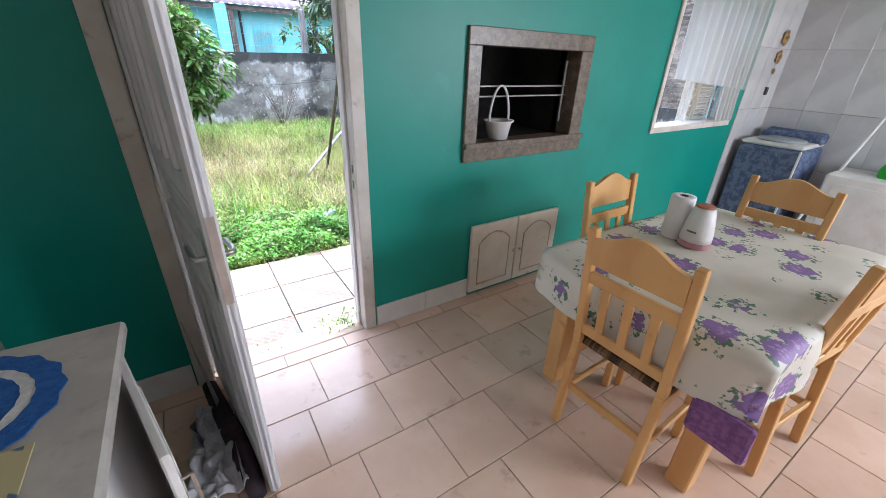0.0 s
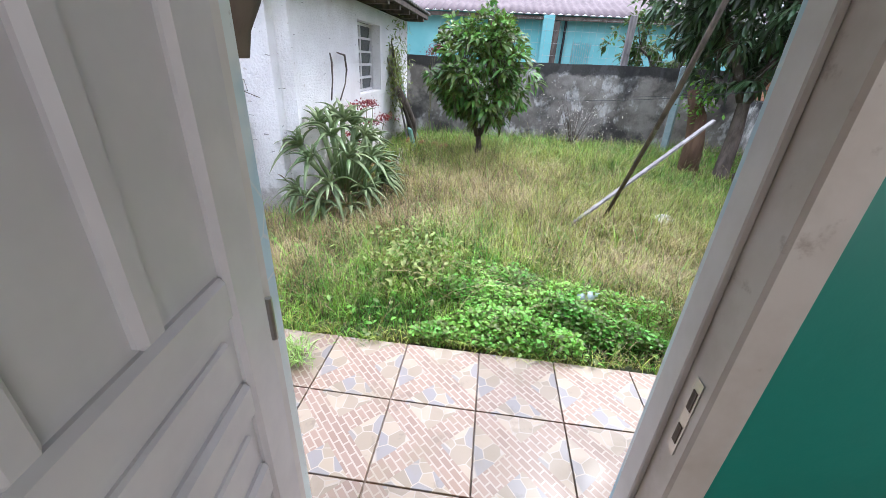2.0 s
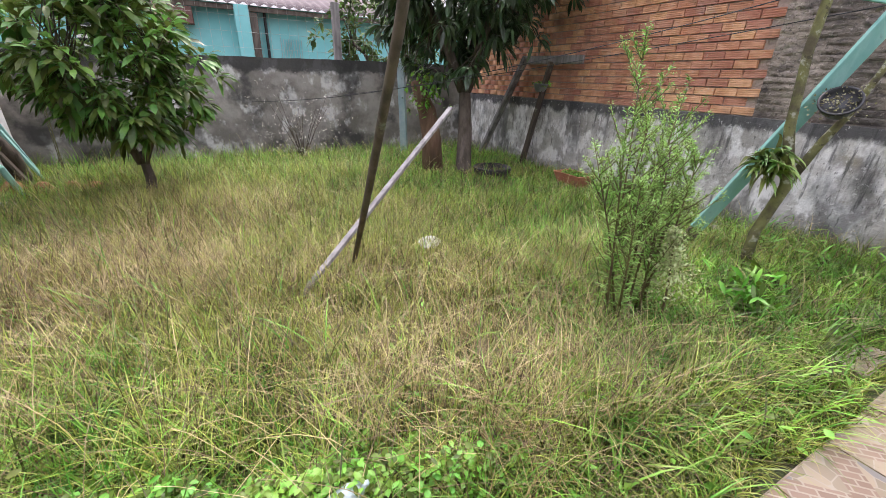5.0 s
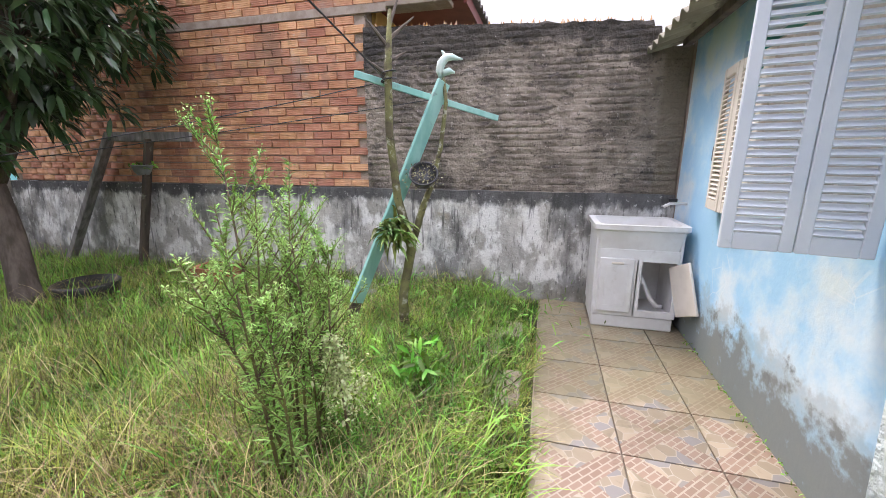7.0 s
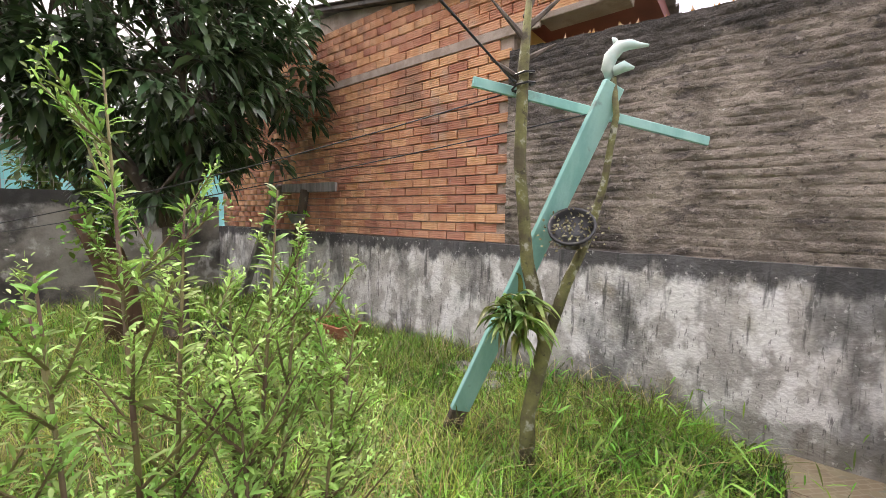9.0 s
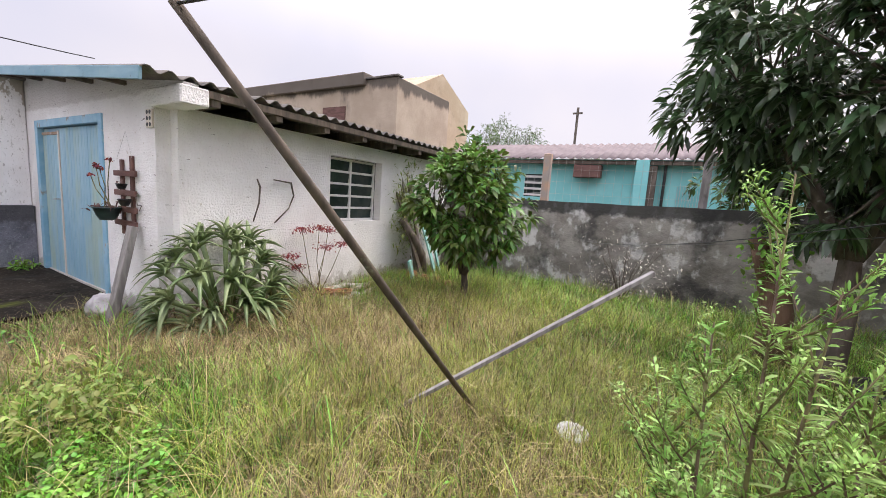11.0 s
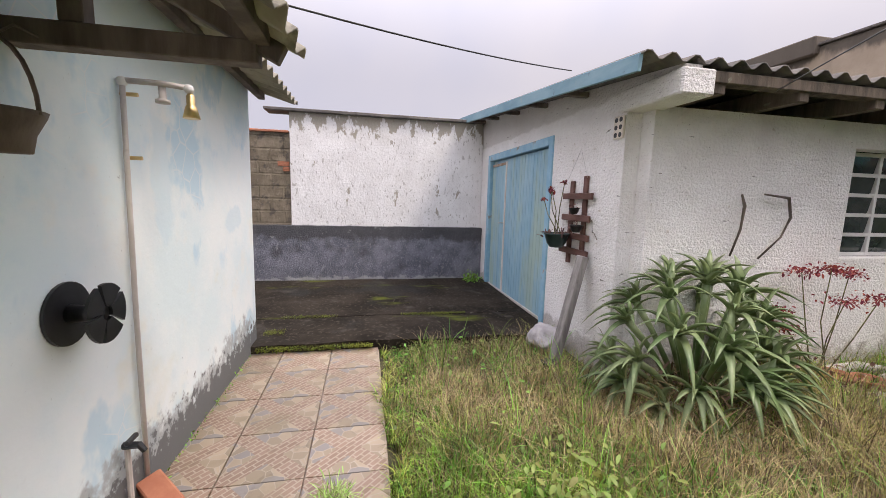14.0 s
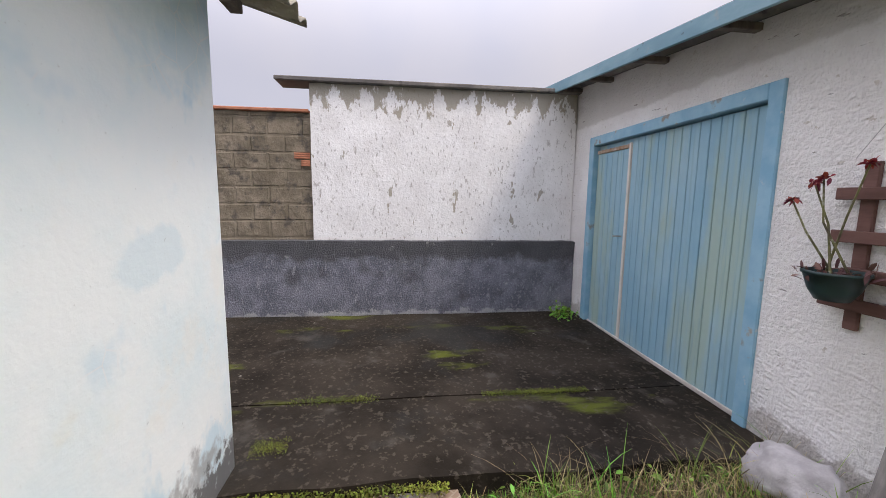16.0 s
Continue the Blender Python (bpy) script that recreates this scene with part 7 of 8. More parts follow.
# oven mouth
GRAN = Mat("brown_granite", 0.35).base((0.12, 0.09, 0.065), (0.2, 0.155, 0.115), 25).over((0.05, 0.04, 0.03), 60, 0.55, 0.65, 0.7).bump(60, 0.1, 0.002).done()
og = thing("oven_surround", (2.12, 2.17, 1.02), "brown granite surround of the barbecue opening", "barbecue", kind="structure")
for b in ((1.60, 2.66, 1.68, 1.775), (1.60, 2.68, 1.02, 1.135), (1.60, 1.695, 1.135, 1.68), (2.545, 2.66, 1.135, 1.68)):
    part("stone_strip", cube(b[0], b[1], 2.155, 2.29, b[2], b[3], 0.004), GRAN, og)
part("sill", cube(1.60, 2.68, 2.135, 2.154, 1.105, 1.14, 0.003), GRAN, og)
for z in (1.40, 1.46):
    part("spit_bar", tube(bmesh.new(), [(1.69, 2.25, z), (2.55, 2.25, z)], 0.006, 8), M["steel"], og)
part("side_rack", cube(2.50, 2.52, 2.24, 2.26, 1.22, 1.62, 0.003), M["steel"], og)
bk = thing("white_basket", (1.92, 2.22, 1.141), "small white basket with an arched handle in the barbecue", "basket")
part("bowl", lathe(bmesh.new(), [(0.01, 0), (0.065, 0.0), (0.085, 0.1), (0.1, 0.112), (0.1, 0.118), (0.078, 0.11), (0.055, 0.02), (0.01, 0.015)], (1.92, 2.225, 1.142), 20), M["white_plastic"], bk, smooth=True)
part("handle", tube(bmesh.new(), [(1.92 + 0.08 * math.cos(a), 2.225, 1.245 + 0.22 * math.sin(a)) for a in [math.pi * i / 14 for i in range(15)]], 0.008, 6), M["white_plastic"], bk, smooth=True)

# low cupboard doors
cup = thing("wall_cupboard", (2.14, 2.17, 0.02), "cream low cupboard doors with arched panels in the teal wall", "cupboard")
part("back", cube(1.73, 2.56, 2.20, 2.258, 0.03, 0.55), M["shutter_cream"], cup)
CREAM = Mat("grimy_cream_paint", 0.55).base((0.62, 0.56, 0.48), (0.7, 0.64, 0.56), 4).over((0.3, 0.24, 0.18), 9, 0.62, 0.74, 0.5).bump(50, 0.1, 0.003).done()
for x0, x1, hx in ((1.712, 2.138, 2.11), (2.146, 2.575, 2.175)):
    d = part("door", cube(x0, x1, 2.15, 2.178, 0.03, 0.565, 0.005), CREAM, cup)
    pts = [(x0 + 0.07, 0.09), (x1 - 0.07, 0.09), (x1 - 0.07, 0.42)] + [(x1 - 0.07 - (x1 - x0 - 0.14) * i / 10, 0.42 + 0.075 * math.sin(math.pi * i / 10) ** 0.8) for i in range(1, 10)] + [(x0 + 0.07, 0.42)]
    bm = bmesh.new()
    fr = [bm.verts.new((x, 2.1495, z)) for x, z in pts]
    bm.faces.new(fr)
    ext = bmesh.ops.inset_region(bm, faces=bm.faces[:], thickness=0.02, depth=0.014)
    part("arched_panel", bm, CREAM, d)
    # darker outline paints the shade of the groove round the arched panel
    part("moulding", tube(bmesh.new(), [(x, 2.1485, z) for x, z in pts + pts[:1]], 0.006, 6), Mat("groove_shade_paint", 0.6).base((0.4, 0.33, 0.25), (0.52, 0.45, 0.37), 12).done(), d)
    part("knob", lathe(bmesh.new(), [(0.004, 0), (0.006, 0.012), (0.012, 0.02), (0.008, 0.028)], (hx, 2.15, 0.3), 10, Matrix.Rotation(radians(90), 4, "X")), M["steel"], d, smooth=True)

# table
PINE = Mat("honey_varnished_pine", 0.35).base((0.62, 0.33, 0.115), (0.72, 0.42, 0.16), 5, stretch=(1, 1, 0.2)).over((0.4, 0.18, 0.05), 9, 0.62, 0.75, 0.5).bump(40, 0.08, 0.002, stretch=(1, 1, 0.1)).done()
TZ = 0.02
TB = (1.55, 3.0, 0.42, 1.34)
tab = thing("dining_table", (2.2, 0.9, 0), "honey-coloured pine dining table under a floral cloth", "table")
part("tabletop", cube(TB[0] + 0.02, TB[1] - 0.02, TB[2] + 0.02, TB[3] - 0.02, 0.735 + TZ, 0.765 + TZ, 0.005), PINE, tab)
for x, y in ((TB[0] + 0.1, TB[2] + 0.1), (TB[1] - 0.1, TB[2] + 0.1), (TB[0] + 0.1, TB[3] - 0.1), (TB[1] - 0.1, TB[3] - 0.1)):
    part("leg", cube(x - 0.045, x + 0.045, y - 0.045, y + 0.045, 0.0, 0.734 + TZ, 0.006), PINE, tab)
for b in ((TB[0] + 0.06, TB[1] - 0.06, TB[2] + 0.06, TB[2] + 0.085), (TB[0] + 0.06, TB[1] - 0.06, TB[3] - 0.085, TB[3] - 0.06)):
    part("apron", cube(b[0], b[1], b[2], b[3], 0.63, 0.734 + TZ, 0.003), PINE, tab)

k = Mat("floral_cloth", 0.55)
v1 = k.node("ShaderNodeTexVoronoi", Scale=5.2, Randomness=0.75)
k.l.new(k.mapped(), v1.inputs["Vector"])
wob = k.math("ADD", v1.outputs["Distance"], k.math("MULTIPLY", k.math("SUBTRACT", k.noise(28, 3), 0.5), 0.45))
k.base((0.66, 0.62, 0.54), (0.74, 0.7, 0.62), 3)
leafm = k.math("MULTIPLY", k.step(wob, 0.46, 0.42), k.step(k.noise(34, 2), 0.5, 0.56))
k.colour = k.mix(leafm, k.colour, (0.1, 0.2, 0.13))
k.colour = k.mix(k.step(wob, 0.31, 0.27), k.colour, (0.24, 0.14, 0.36))
k.colour = k.mix(k.math("MULTIPLY", k.step(wob, 0.2, 0.1), k.step(k.noise(60, 2), 0.45, 0.6)), k.colour, (0.42, 0.28, 0.5))
CLOTH = k.bump(20, 0.15, 0.01).done()


def cloth(u, v):
    # across the table and down its sides
    drop = 0.24
    wx, wy = TB[1] - TB[0], TB[3] - TB[2]
    a, b = -drop + (wx + 2 * drop) * u, -drop + (wy + 2 * drop) * v
    x, y = min(max(a, 0), wx), min(max(b, 0), wy)
    ox, oy = a - x, b - y
    fall = abs(ox) + abs(oy)
    if ox and oy:
        fall = max(abs(ox), abs(oy)) + 0.25 * min(abs(ox), abs(oy))
    fold = 0.018 * math.sin(13 * (x + y) + 2 * (1 if ox else 0)) * min(1, fall / 0.12) if fall else 0
    fl = 0.03 + 0.06 * fall
    px = TB[0] + x + (math.copysign(fl, ox) if ox else 0) * (0.6 if oy else 1) + (fold if ox else 0)
    py = TB[2] + y + (math.copysign(fl, oy) if oy else 0) * (0.6 if ox else 1) + (fold if oy else 0)
    return Vector((px, py, 0.772 + TZ - fall + (0.004 * noise.noise(Vector((x * 5, y * 5, 0))) if not fall else 0)))


part("tablecloth", sheet(cloth, 70, 50), CLOTH, None, "cream vinyl tablecloth with purple flowers draping over the table", "tablecloth", smooth=True)
part("cloth_corner", rough(cube(1.50, 1.54, 0.36, 0.55, 0.40, 0.56, 0.01), 0.015, 14), Mat("purple_lace", 0.8).base((0.16, 0.06, 0.2), (0.26, 0.12, 0.3), 40).done(), None, "purple lace edge hanging from the tablecloth corner", "lace")

SEAT = Mat("striped_seat_fabric", 0.9)
SEAT.colour = SEAT.mix(SEAT.step(SEAT.noise(40, 1, (1, 0.02, 0.02)), 0.42, 0.55), (0.06, 0.035, 0.02), (0.22, 0.13, 0.06))
SEAT = SEAT.bump(80, 0.3, 0.003).done()


def dining_chair():
    t = thing("dining_chair", (0, 0, 0), "honey-coloured pine dining chair with a slatted back", "chair", "chairs round the table")
    for s in (-1, 1):
        part("leg", beam(bmesh.new(), (s * 0.19, 0.19, 0.0), (s * 0.19, 0.19, 0.43), 0.035, 0.035, 0.004), PINE, t)
        bm = beam(bmesh.new(), (s * 0.19, -0.23, 0.0), (s * 0.19, -0.19, 0.45), 0.035, 0.04, 0.004)
        beam(bm, (s * 0.19, -0.19, 0.45), (s * 0.19, -0.25, 0.98), 0.035, 0.036, 0.004)
        part("back_leg", bm, PINE, t)
        part("side_stretcher", cube(s * 0.19 - 0.01, s * 0.19 + 0.01, -0.2, 0.18, 0.18, 0.21, 0.003), PINE, t)
        part("side_rail", cube(s * 0.19 - 0.011, s * 0.19 + 0.011, -0.18, 0.18, 0.38, 0.43, 0.003), PINE, t)
    part("front_stretcher", cube(-0.18, 0.18, -0.215, -0.195, 0.2, 0.235, 0.003), PINE, t)
    part("front_rail", cube(-0.18, 0.18, 0.18, 0.2, 0.38, 0.43, 0.003), PINE, t)
    part("seat", cube(-0.2, 0.2, -0.18, 0.21, 0.432, 0.468, 0.012), SEAT, t, "brown striped padded seat")
    bm = bmesh.new()
    n = 12
    rows = []
    for i in range(n + 1):
        u = i / n
        x = -0.175 + 0.35 * u
        top = 0.945 + 0.055 * math.sin(math.pi * u) ** 2
        rows.append([bm.verts.new((x, y, z)) for y, z in ((-0.235, 0.84), (-0.257, 0.84), (-0.268, top), (-0.246, top))])
    for a, b in zip(rows, rows[1:]):
        for j in range(4):
            bm.faces.new((a[j], a[(j + 1) % 4], b[(j + 1) % 4], b[j]))
    bm.faces.new(rows[0])
    bm.faces.new(rows[-1])
    part("top_rail", bm, PINE, t)
    part("mid_rail", beam(bmesh.new(), (-0.175, -0.232, 0.78), (0.175, -0.232, 0.78), 0.02, 0.05, 0.003), PINE, t)
    part("low_rail", beam(bmesh.new(), (-0.175, -0.2, 0.53), (0.175, -0.2, 0.53), 0.02, 0.045, 0.003), PINE, t)
    for i in range(3):
        x = -0.1 + 0.1 * i
        part("back_slat", beam(bmesh.new(), (x, -0.202, 0.54), (x, -0.23, 0.77), 0.035, 0.014, 0.002), PINE, t)
    for o in t.children:
        o.data.transform(Matrix.Diagonal((1.02, 1.0, 1.07, 1)))
    return t


ch = dining_chair()
for m in (pose(2.12, 1.20, 0, 0, 0, 180), pose(2.72, 0.88, 0, 0, 0, 92), pose(2.18, 0.58, 0, 0, 0, -6)):
    copy_thing(ch, m)
ch.matrix_world = pose(1.67, 0.84, 0, 0, 0, -88)

tw = thing("paper_towel_roll", (2.27, 1.12, 0.775), "white paper towel roll standing on the table", "paper towel")
part("roll", lathe(bmesh.new(), [(0.02, 0.0), (0.056, 0.0), (0.058, 0.004), (0.058, 0.218), (0.056, 0.222), (0.021, 0.222), (0.02, 0.2)], (2.25, 1.12, 0.797), 28), Mat("paper", 0.9).base((0.74, 0.73, 0.72), (0.8, 0.79, 0.78), 10).bump(60, 0.1, 0.002).done(), tw, smooth=True)
part("core", lathe(bmesh.new(), [(0.019, 0.19), (0.0195, 0.2235), (0.016, 0.2235), (0.016, 0.19)], (2.25, 1.12, 0.797), 16), M["brown_wood"], tw)
tk = thing("towel_tin", (2.27, 1.0, 0.775), "white jar with a pink band on the table", "jar")
part("body", lathe(bmesh.new(), [(0.01, 0.03), (0.072, 0.03), (0.072, 0.06), (0.064, 0.12), (0.05, 0.19), (0.04, 0.2), (0.01, 0.2)], (2.23, 1.0, 0.797), 26), M["white_plastic"], tk, smooth=True)
part("band", lathe(bmesh.new(), [(0.01, 0.0), (0.07, 0.0), (0.0735, 0.005), (0.0735, 0.03), (0.01, 0.031)], (2.23, 1.0, 0.797), 26), Mat("dusty_pink", 0.5).base((0.42, 0.2, 0.22), (0.5, 0.26, 0.28), 8).done(), tk, "dusty pink base band")
part("rim", lathe(bmesh.new(), [(0.028, 0.2), (0.042, 0.201), (0.042, 0.21), (0.03, 0.21)], (2.23, 1.0, 0.797), 20), M["terracotta"], tk)
part("print", cube(2.157, 2.159, 0.975, 1.02, 0.88, 0.888), M["grey_wood"], tk, "small grey print")

# counter
cab = thing("kitchen_counter", (-0.35, 0.8, 0), "white kitchen base cabinet with a pale stone top", "cabinet")
part("body", cube(-0.615, -0.13, -1.2, 1.42, 0.08, 0.86, 0.004), M["white_plastic"], cab)
STONE = Mat("pale_stone_top", 0.25).base((0.46, 0.43, 0.4), (0.55, 0.52, 0.49), 6).over((0.38, 0.35, 0.32), 20, 0.55, 0.7, 0.5).done()
part("countertop", cube(-0.615, -0.085, -1.22, 1.46, 0.862, 0.9, 0.008), STONE, cab)
part("plinth", cube(-0.615, -0.17, -1.2, 1.40, 0.0, 0.079), M["dark_wood"], cab)
for y0, y1, a in ((0.95, 1.40, 14), (0.45, 0.94, 0), (-0.1, 0.44, 0)):
    m = Matrix.Translation((-0.125, y1, 0)) @ Matrix.Rotation(radians(a), 4, "Z")
    dd = part("door", cube(0.0, 0.02, y0 - y1, 0, 0.12, 0.83, 0.004, m), M["white_plastic"], cab)
    part("door_field", cube(0.0205, 0.026, y0 - y1 + 0.07, -0.07, 0.2, 0.75, 0.003, m), M["white_plastic"], dd)
    part("handle", tube(bmesh.new(), [m @ Vector((0.02, y0 - y1 + 0.04, 0.7)), m @ Vector((0.045, y0 - y1 + 0.04, 0.7)), m @ Vector((0.045, y0 - y1 + 0.04, 0.6)), m @ Vector((0.02, y0 - y1 + 0.04, 0.6))], 0.005, 6), M["steel"], dd)
BLUE = Mat("blue_crochet", 0.9).base((0.015, 0.09, 0.33), (0.03, 0.13, 0.42), 60).bump(90, 0.8, 0.004).done()
WOOL = Mat("white_crochet", 0.9).base((0.6, 0.6, 0.6), (0.72, 0.72, 0.72), 60).bump(90, 0.8, 0.004).done()
dl = thing("crochet_doily", (-0.38, 1.22, 0.902), "round blue and white crochet doily on the counter", "doily")
for i, (r0, r1, mt) in enumerate(((0.0, 0.085, WOOL), (0.085, 0.125, BLUE), (0.125, 0.15, WOOL), (0.15, 0.2, BLUE))):
    bm = bmesh.new()
    n = 64
    def rr2(r, k):
        return r * (1 + (0.025 * math.sin(16 * 2 * math.pi * k / n) if r > 0.19 else 0.01 * math.sin(22 * 2 * math.pi * k / n)))
    pin = [bm.verts.new((-0.38 + rr2(max(r0, 0.004), k) * math.cos(2 * math.pi * k / n), 1.22 + rr2(max(r0, 0.004), k) * math.sin(2 * math.pi * k / n), 0.9055)) for k in range(n)]
    pout = [bm.verts.new((-0.38 + rr2(r1, k) * math.cos(2 * math.pi * k / n), 1.22 + rr2(r1, k) * math.sin(2 * math.pi * k / n), 0.904)) for k in range(n)]
    for q in range(n):
        bm.faces.new((pin[q], pin[(q + 1) % n], pout[(q + 1) % n], pout[q]))
    part("ring", solid(bm, 0.003), mt, dl)
k = Mat("checked_mat", 0.6)
chk = k.node("ShaderNodeTexChecker", Scale=28)
k.l.new(k.mapped(), chk.inputs["Vector"])
k.colour = k.mix(k.step(k.noise(12, 1), 0.45, 0.5), k.mix(chk.outputs["Fac"], (0.5, 0.44, 0.22), (0.1, 0.16, 0.26)), (0.52, 0.46, 0.26))
part("placemat", cube(-0.5, -0.2, 0.74, 1.06, 0.9015, 0.905, 0.001), k.done(), None, "yellow and blue checked plastic placemat on the counter", "placemat")
bm = bmesh.new()
bmesh.ops.create_uvsphere(bm, u_segments=20, v_segments=14, radius=0.05, matrix=Matrix.Translation((-0.42, 0.96, 0.95)) @ Matrix.Diagonal((1.25, 1, 0.9, 1)))
part("yellow_fruit", bm, Mat("yellow_peel", 0.45).base((0.7, 0.42, 0.03), (0.78, 0.52, 0.06), 10).bump(60, 0.1, 0.002).done(), None, "ripe yellow fruit on the placemat", "fruit", smooth=True)
part("paper_slip", rough(cube(-0.36, -0.28, 0.93, 1.02, 0.93, 0.932), 0.01, 9), M["white_paint"], None, "folded white paper slip beside the fruit", "paper")

# rag and draught stopper by the door
RAG = Mat("checked_rag", 0.95)
RAG.base((0.4, 0.38, 0.4), (0.56, 0.54, 0.56), 12).over((0.2, 0.14, 0.2), 30, 0.6, 0.68, 0.6, stretch=(1, 0.1, 1))
RAG = RAG.bump(70, 0.6, 0.006).done()


def rag(u, v):
    x, y = -0.12 + 0.24 * u + 0.05 * v, 1.42 + 0.52 * v
    return Vector((x + 0.03 * noise.noise(Vector((u * 5, v * 5, 9))), y + 0.04 * noise.noise(Vector((u * 6, v * 6, 2))), 0.012 + 0.07 * abs(noise.noise(Vector((u * 5, v * 9, 4)))) + 0.03 * abs(math.sin(9 * u + 4 * v))))


part("floor_rag", solid(sheet(rag, 36, 50), 0.004), RAG, None, "crumpled grey checked rag on the floor by the door", "rag", smooth=True)
part("draught_stopper", rough(tube(bmesh.new(), [(0.005, 2.1, 0.04), (0.04, 1.85, 0.045), (0.09, 1.6, 0.045), (0.12, 1.36, 0.03)], [0.03, 0.045, 0.05, 0.03], 12), 0.015, 12), Mat("dark_fabric", 0.95).base((0.02, 0.012, 0.018), (0.05, 0.03, 0.04), 12).bump(60, 0.4, 0.005).done(), None, "dark fabric draught stopper against the open door", "draught stopper", smooth=True)

# kitchen window
kw = thing("window_1", (4.35, 2.2, 1.12), "kitchen window with a white frame and sheer curtain", "window", kind="structure")
for b in ((3.62, 5.08, 1.07, 1.12), (3.62, 3.665, 1.12, 2.2), (5.035, 5.08, 1.12, 2.2), (3.62, 5.08, 2.16, 2.21)):
    part("casing", cube(b[0], b[1], 2.160, 2.179, b[2], b[3], 0.003), M["frame_paint"], kw)
part("window_sill", cube(3.66, 5.04, 2.18, 2.34, 1.10, 1.122, 0.003), M["white_paint"], kw)
for x in (3.68, 4.35, 5.0):
    part("sash_stile", cube(x - 0.02, x + 0.02, 2.27, 2.3, 1.125, 2.155, 0.003), M["white_paint"], kw)
k = Mat("sheer_curtain", 0.9).base((0.7, 0.7, 0.7), (0.78, 0.78, 0.78), 20, stretch=(4, 1, 0.1))
k.done()
tr = k.n.new("ShaderNodeBsdfTransparent")
tl = k.n.new("ShaderNodeBsdfTranslucent")
k.l.new(k.colour, tl.inputs["Color"])
s1, s2 = k.n.new("ShaderNodeMixShader"), k.n.new("ShaderNodeMixShader")
s1.inputs["Fac"].default_value, s2.inputs["Fac"].default_value = 0.6, 0.3
k.l.new(k.b.outputs["BSDF"], s1.inputs[1])
k.l.new(tl.outputs["BSDF"], s1.inputs[2])
k.l.new(s1.outputs["Shader"], s2.inputs[1])
k.l.new(tr.outputs["BSDF"], s2.inputs[2])
k.l.new(s2.outputs["Shader"], k.n["Material Output"].inputs["Surface"])
part("curtain", sheet(lambda u, v: Vector((3.72 + 1.38 * u, 2.13 + 0.02 * math.sin(60 * u), 1.52 - 0.1 * u + (0.75 + 0.1 * u) * v)), 120, 8), k.m, kw, "white sheer half curtain", smooth=True)
part("curtain", sheet(lambda u, v: Vector((4.72 + 0.34 * u - 0.06 * v, 2.14 + 0.018 * math.sin(28 * u), 1.13 + 0.5 * v)), 40, 6), k.m, kw, "white sheer curtain end", smooth=True)
part("curtain_rod", tube(bmesh.new(), [(3.6, 2.12, 2.28), (5.15, 2.12, 2.28)], 0.01, 8), M["steel"], kw)

# laundry corner
wm = thing("washing_machine", (5.65, 1.8, 0), "washing machine wrapped in a quilted blue cover", "washing machine")
QUILT = Mat("blue_patterned_cover", 0.7).base((0.07, 0.1, 0.19), (0.14, 0.18, 0.29), 16, 0.45, 0.55).over((0.24, 0.28, 0.38), 24, 0.6, 0.68, 0.6).bump(14, 0.3, 0.01).done()
part("cover", rough(cube(5.34, 5.95, 1.52, 2.10, 0.03, 0.88, 0.03), 0.01, 5), QUILT, wm)
part("top_panel", cube(5.36, 5.94, 1.53, 2.09, 0.885, 0.93, 0.015), M["white_plastic"], wm)
part("lid", lathe(bmesh.new(), [(0.01, 0.0), (0.22, 0.0), (0.21, 0.02), (0.15, 0.03), (0.01, 0.033)], (5.62, 1.81, 0.931), 26), Mat("grey_lid", 0.3).base((0.3, 0.33, 0.34), (0.38, 0.4, 0.41), 4).done(), wm, "greyish round lid", smooth=True)
part("cover_fold", rough(cube(5.75, 5.96, 1.5, 2.08, 0.90, 1.02, 0.03), 0.03, 6), QUILT, wm)
part("piping", cube(5.325, 5.345, 1.53, 1.545, 0.05, 0.88), M["white_paint"], wm)
fz = thing("white_appliance", (5.6, 0.95, 0), "low white appliance with a moulded door", "appliance")
part("body", cube(5.42, 5.98, 0.55, 1.3, 0.02, 0.72, 0.015), M["white_plastic"], fz)
part("door_moulding", cube(5.412, 5.419, 0.63, 1.22, 0.1, 0.64, 0.003), M["white_plastic"], fz)
part("green_cloth", rough(cube(5.6, 5.9, 0.6, 1.0, 0.725, 0.86, 0.03), 0.05, 6), Mat("green_fabric", 0.9).base((0.04, 0.4, 0.03), (0.07, 0.5, 0.05), 10).done(), None, "bright green cloth heaped on the appliance", "cloth", smooth=True)
mp = thing("mop", (5.3, 1.35, 0), "mop with a white handle leaning on the tiled wall", "mop")
part("pole", tube(bmesh.new(), [(5.3, 1.38, 0.02), (5.94, 1.18, 1.25)], 0.014, 8), M["white_plastic"], mp)
part("mop_head", cube(5.24, 5.36, 1.3, 1.46, 0.0, 0.05, 0.01), M["grey_wood"], mp)
BRONZE = Mat("brown_gilt", 0.5).base((0.2, 0.1, 0.03), (0.36, 0.22, 0.08), 30).bump(40, 0.4, 0.006).done()
for z, w in ((1.92, 0.075), (1.74, 0.065), (1.6, 0.03)):
    bm = bmesh.new()
    for j in range(5):
        a = j * 1.26
        bmesh.ops.create_icosphere(bm, subdivisions=2, radius=w * 0.45, matrix=Matrix.Translation((5.72 + w * 0.6 * math.cos(a), 2.155, z + w * 0.6 * math.sin(a))) @ Matrix.Diagonal((1, 0.4, 1, 1)))
    part("wall_ornament", bm, BRONZE, None, "brown gilt ornament hung on the tiled wall", "ornament", group="ornaments on the tiled wall")
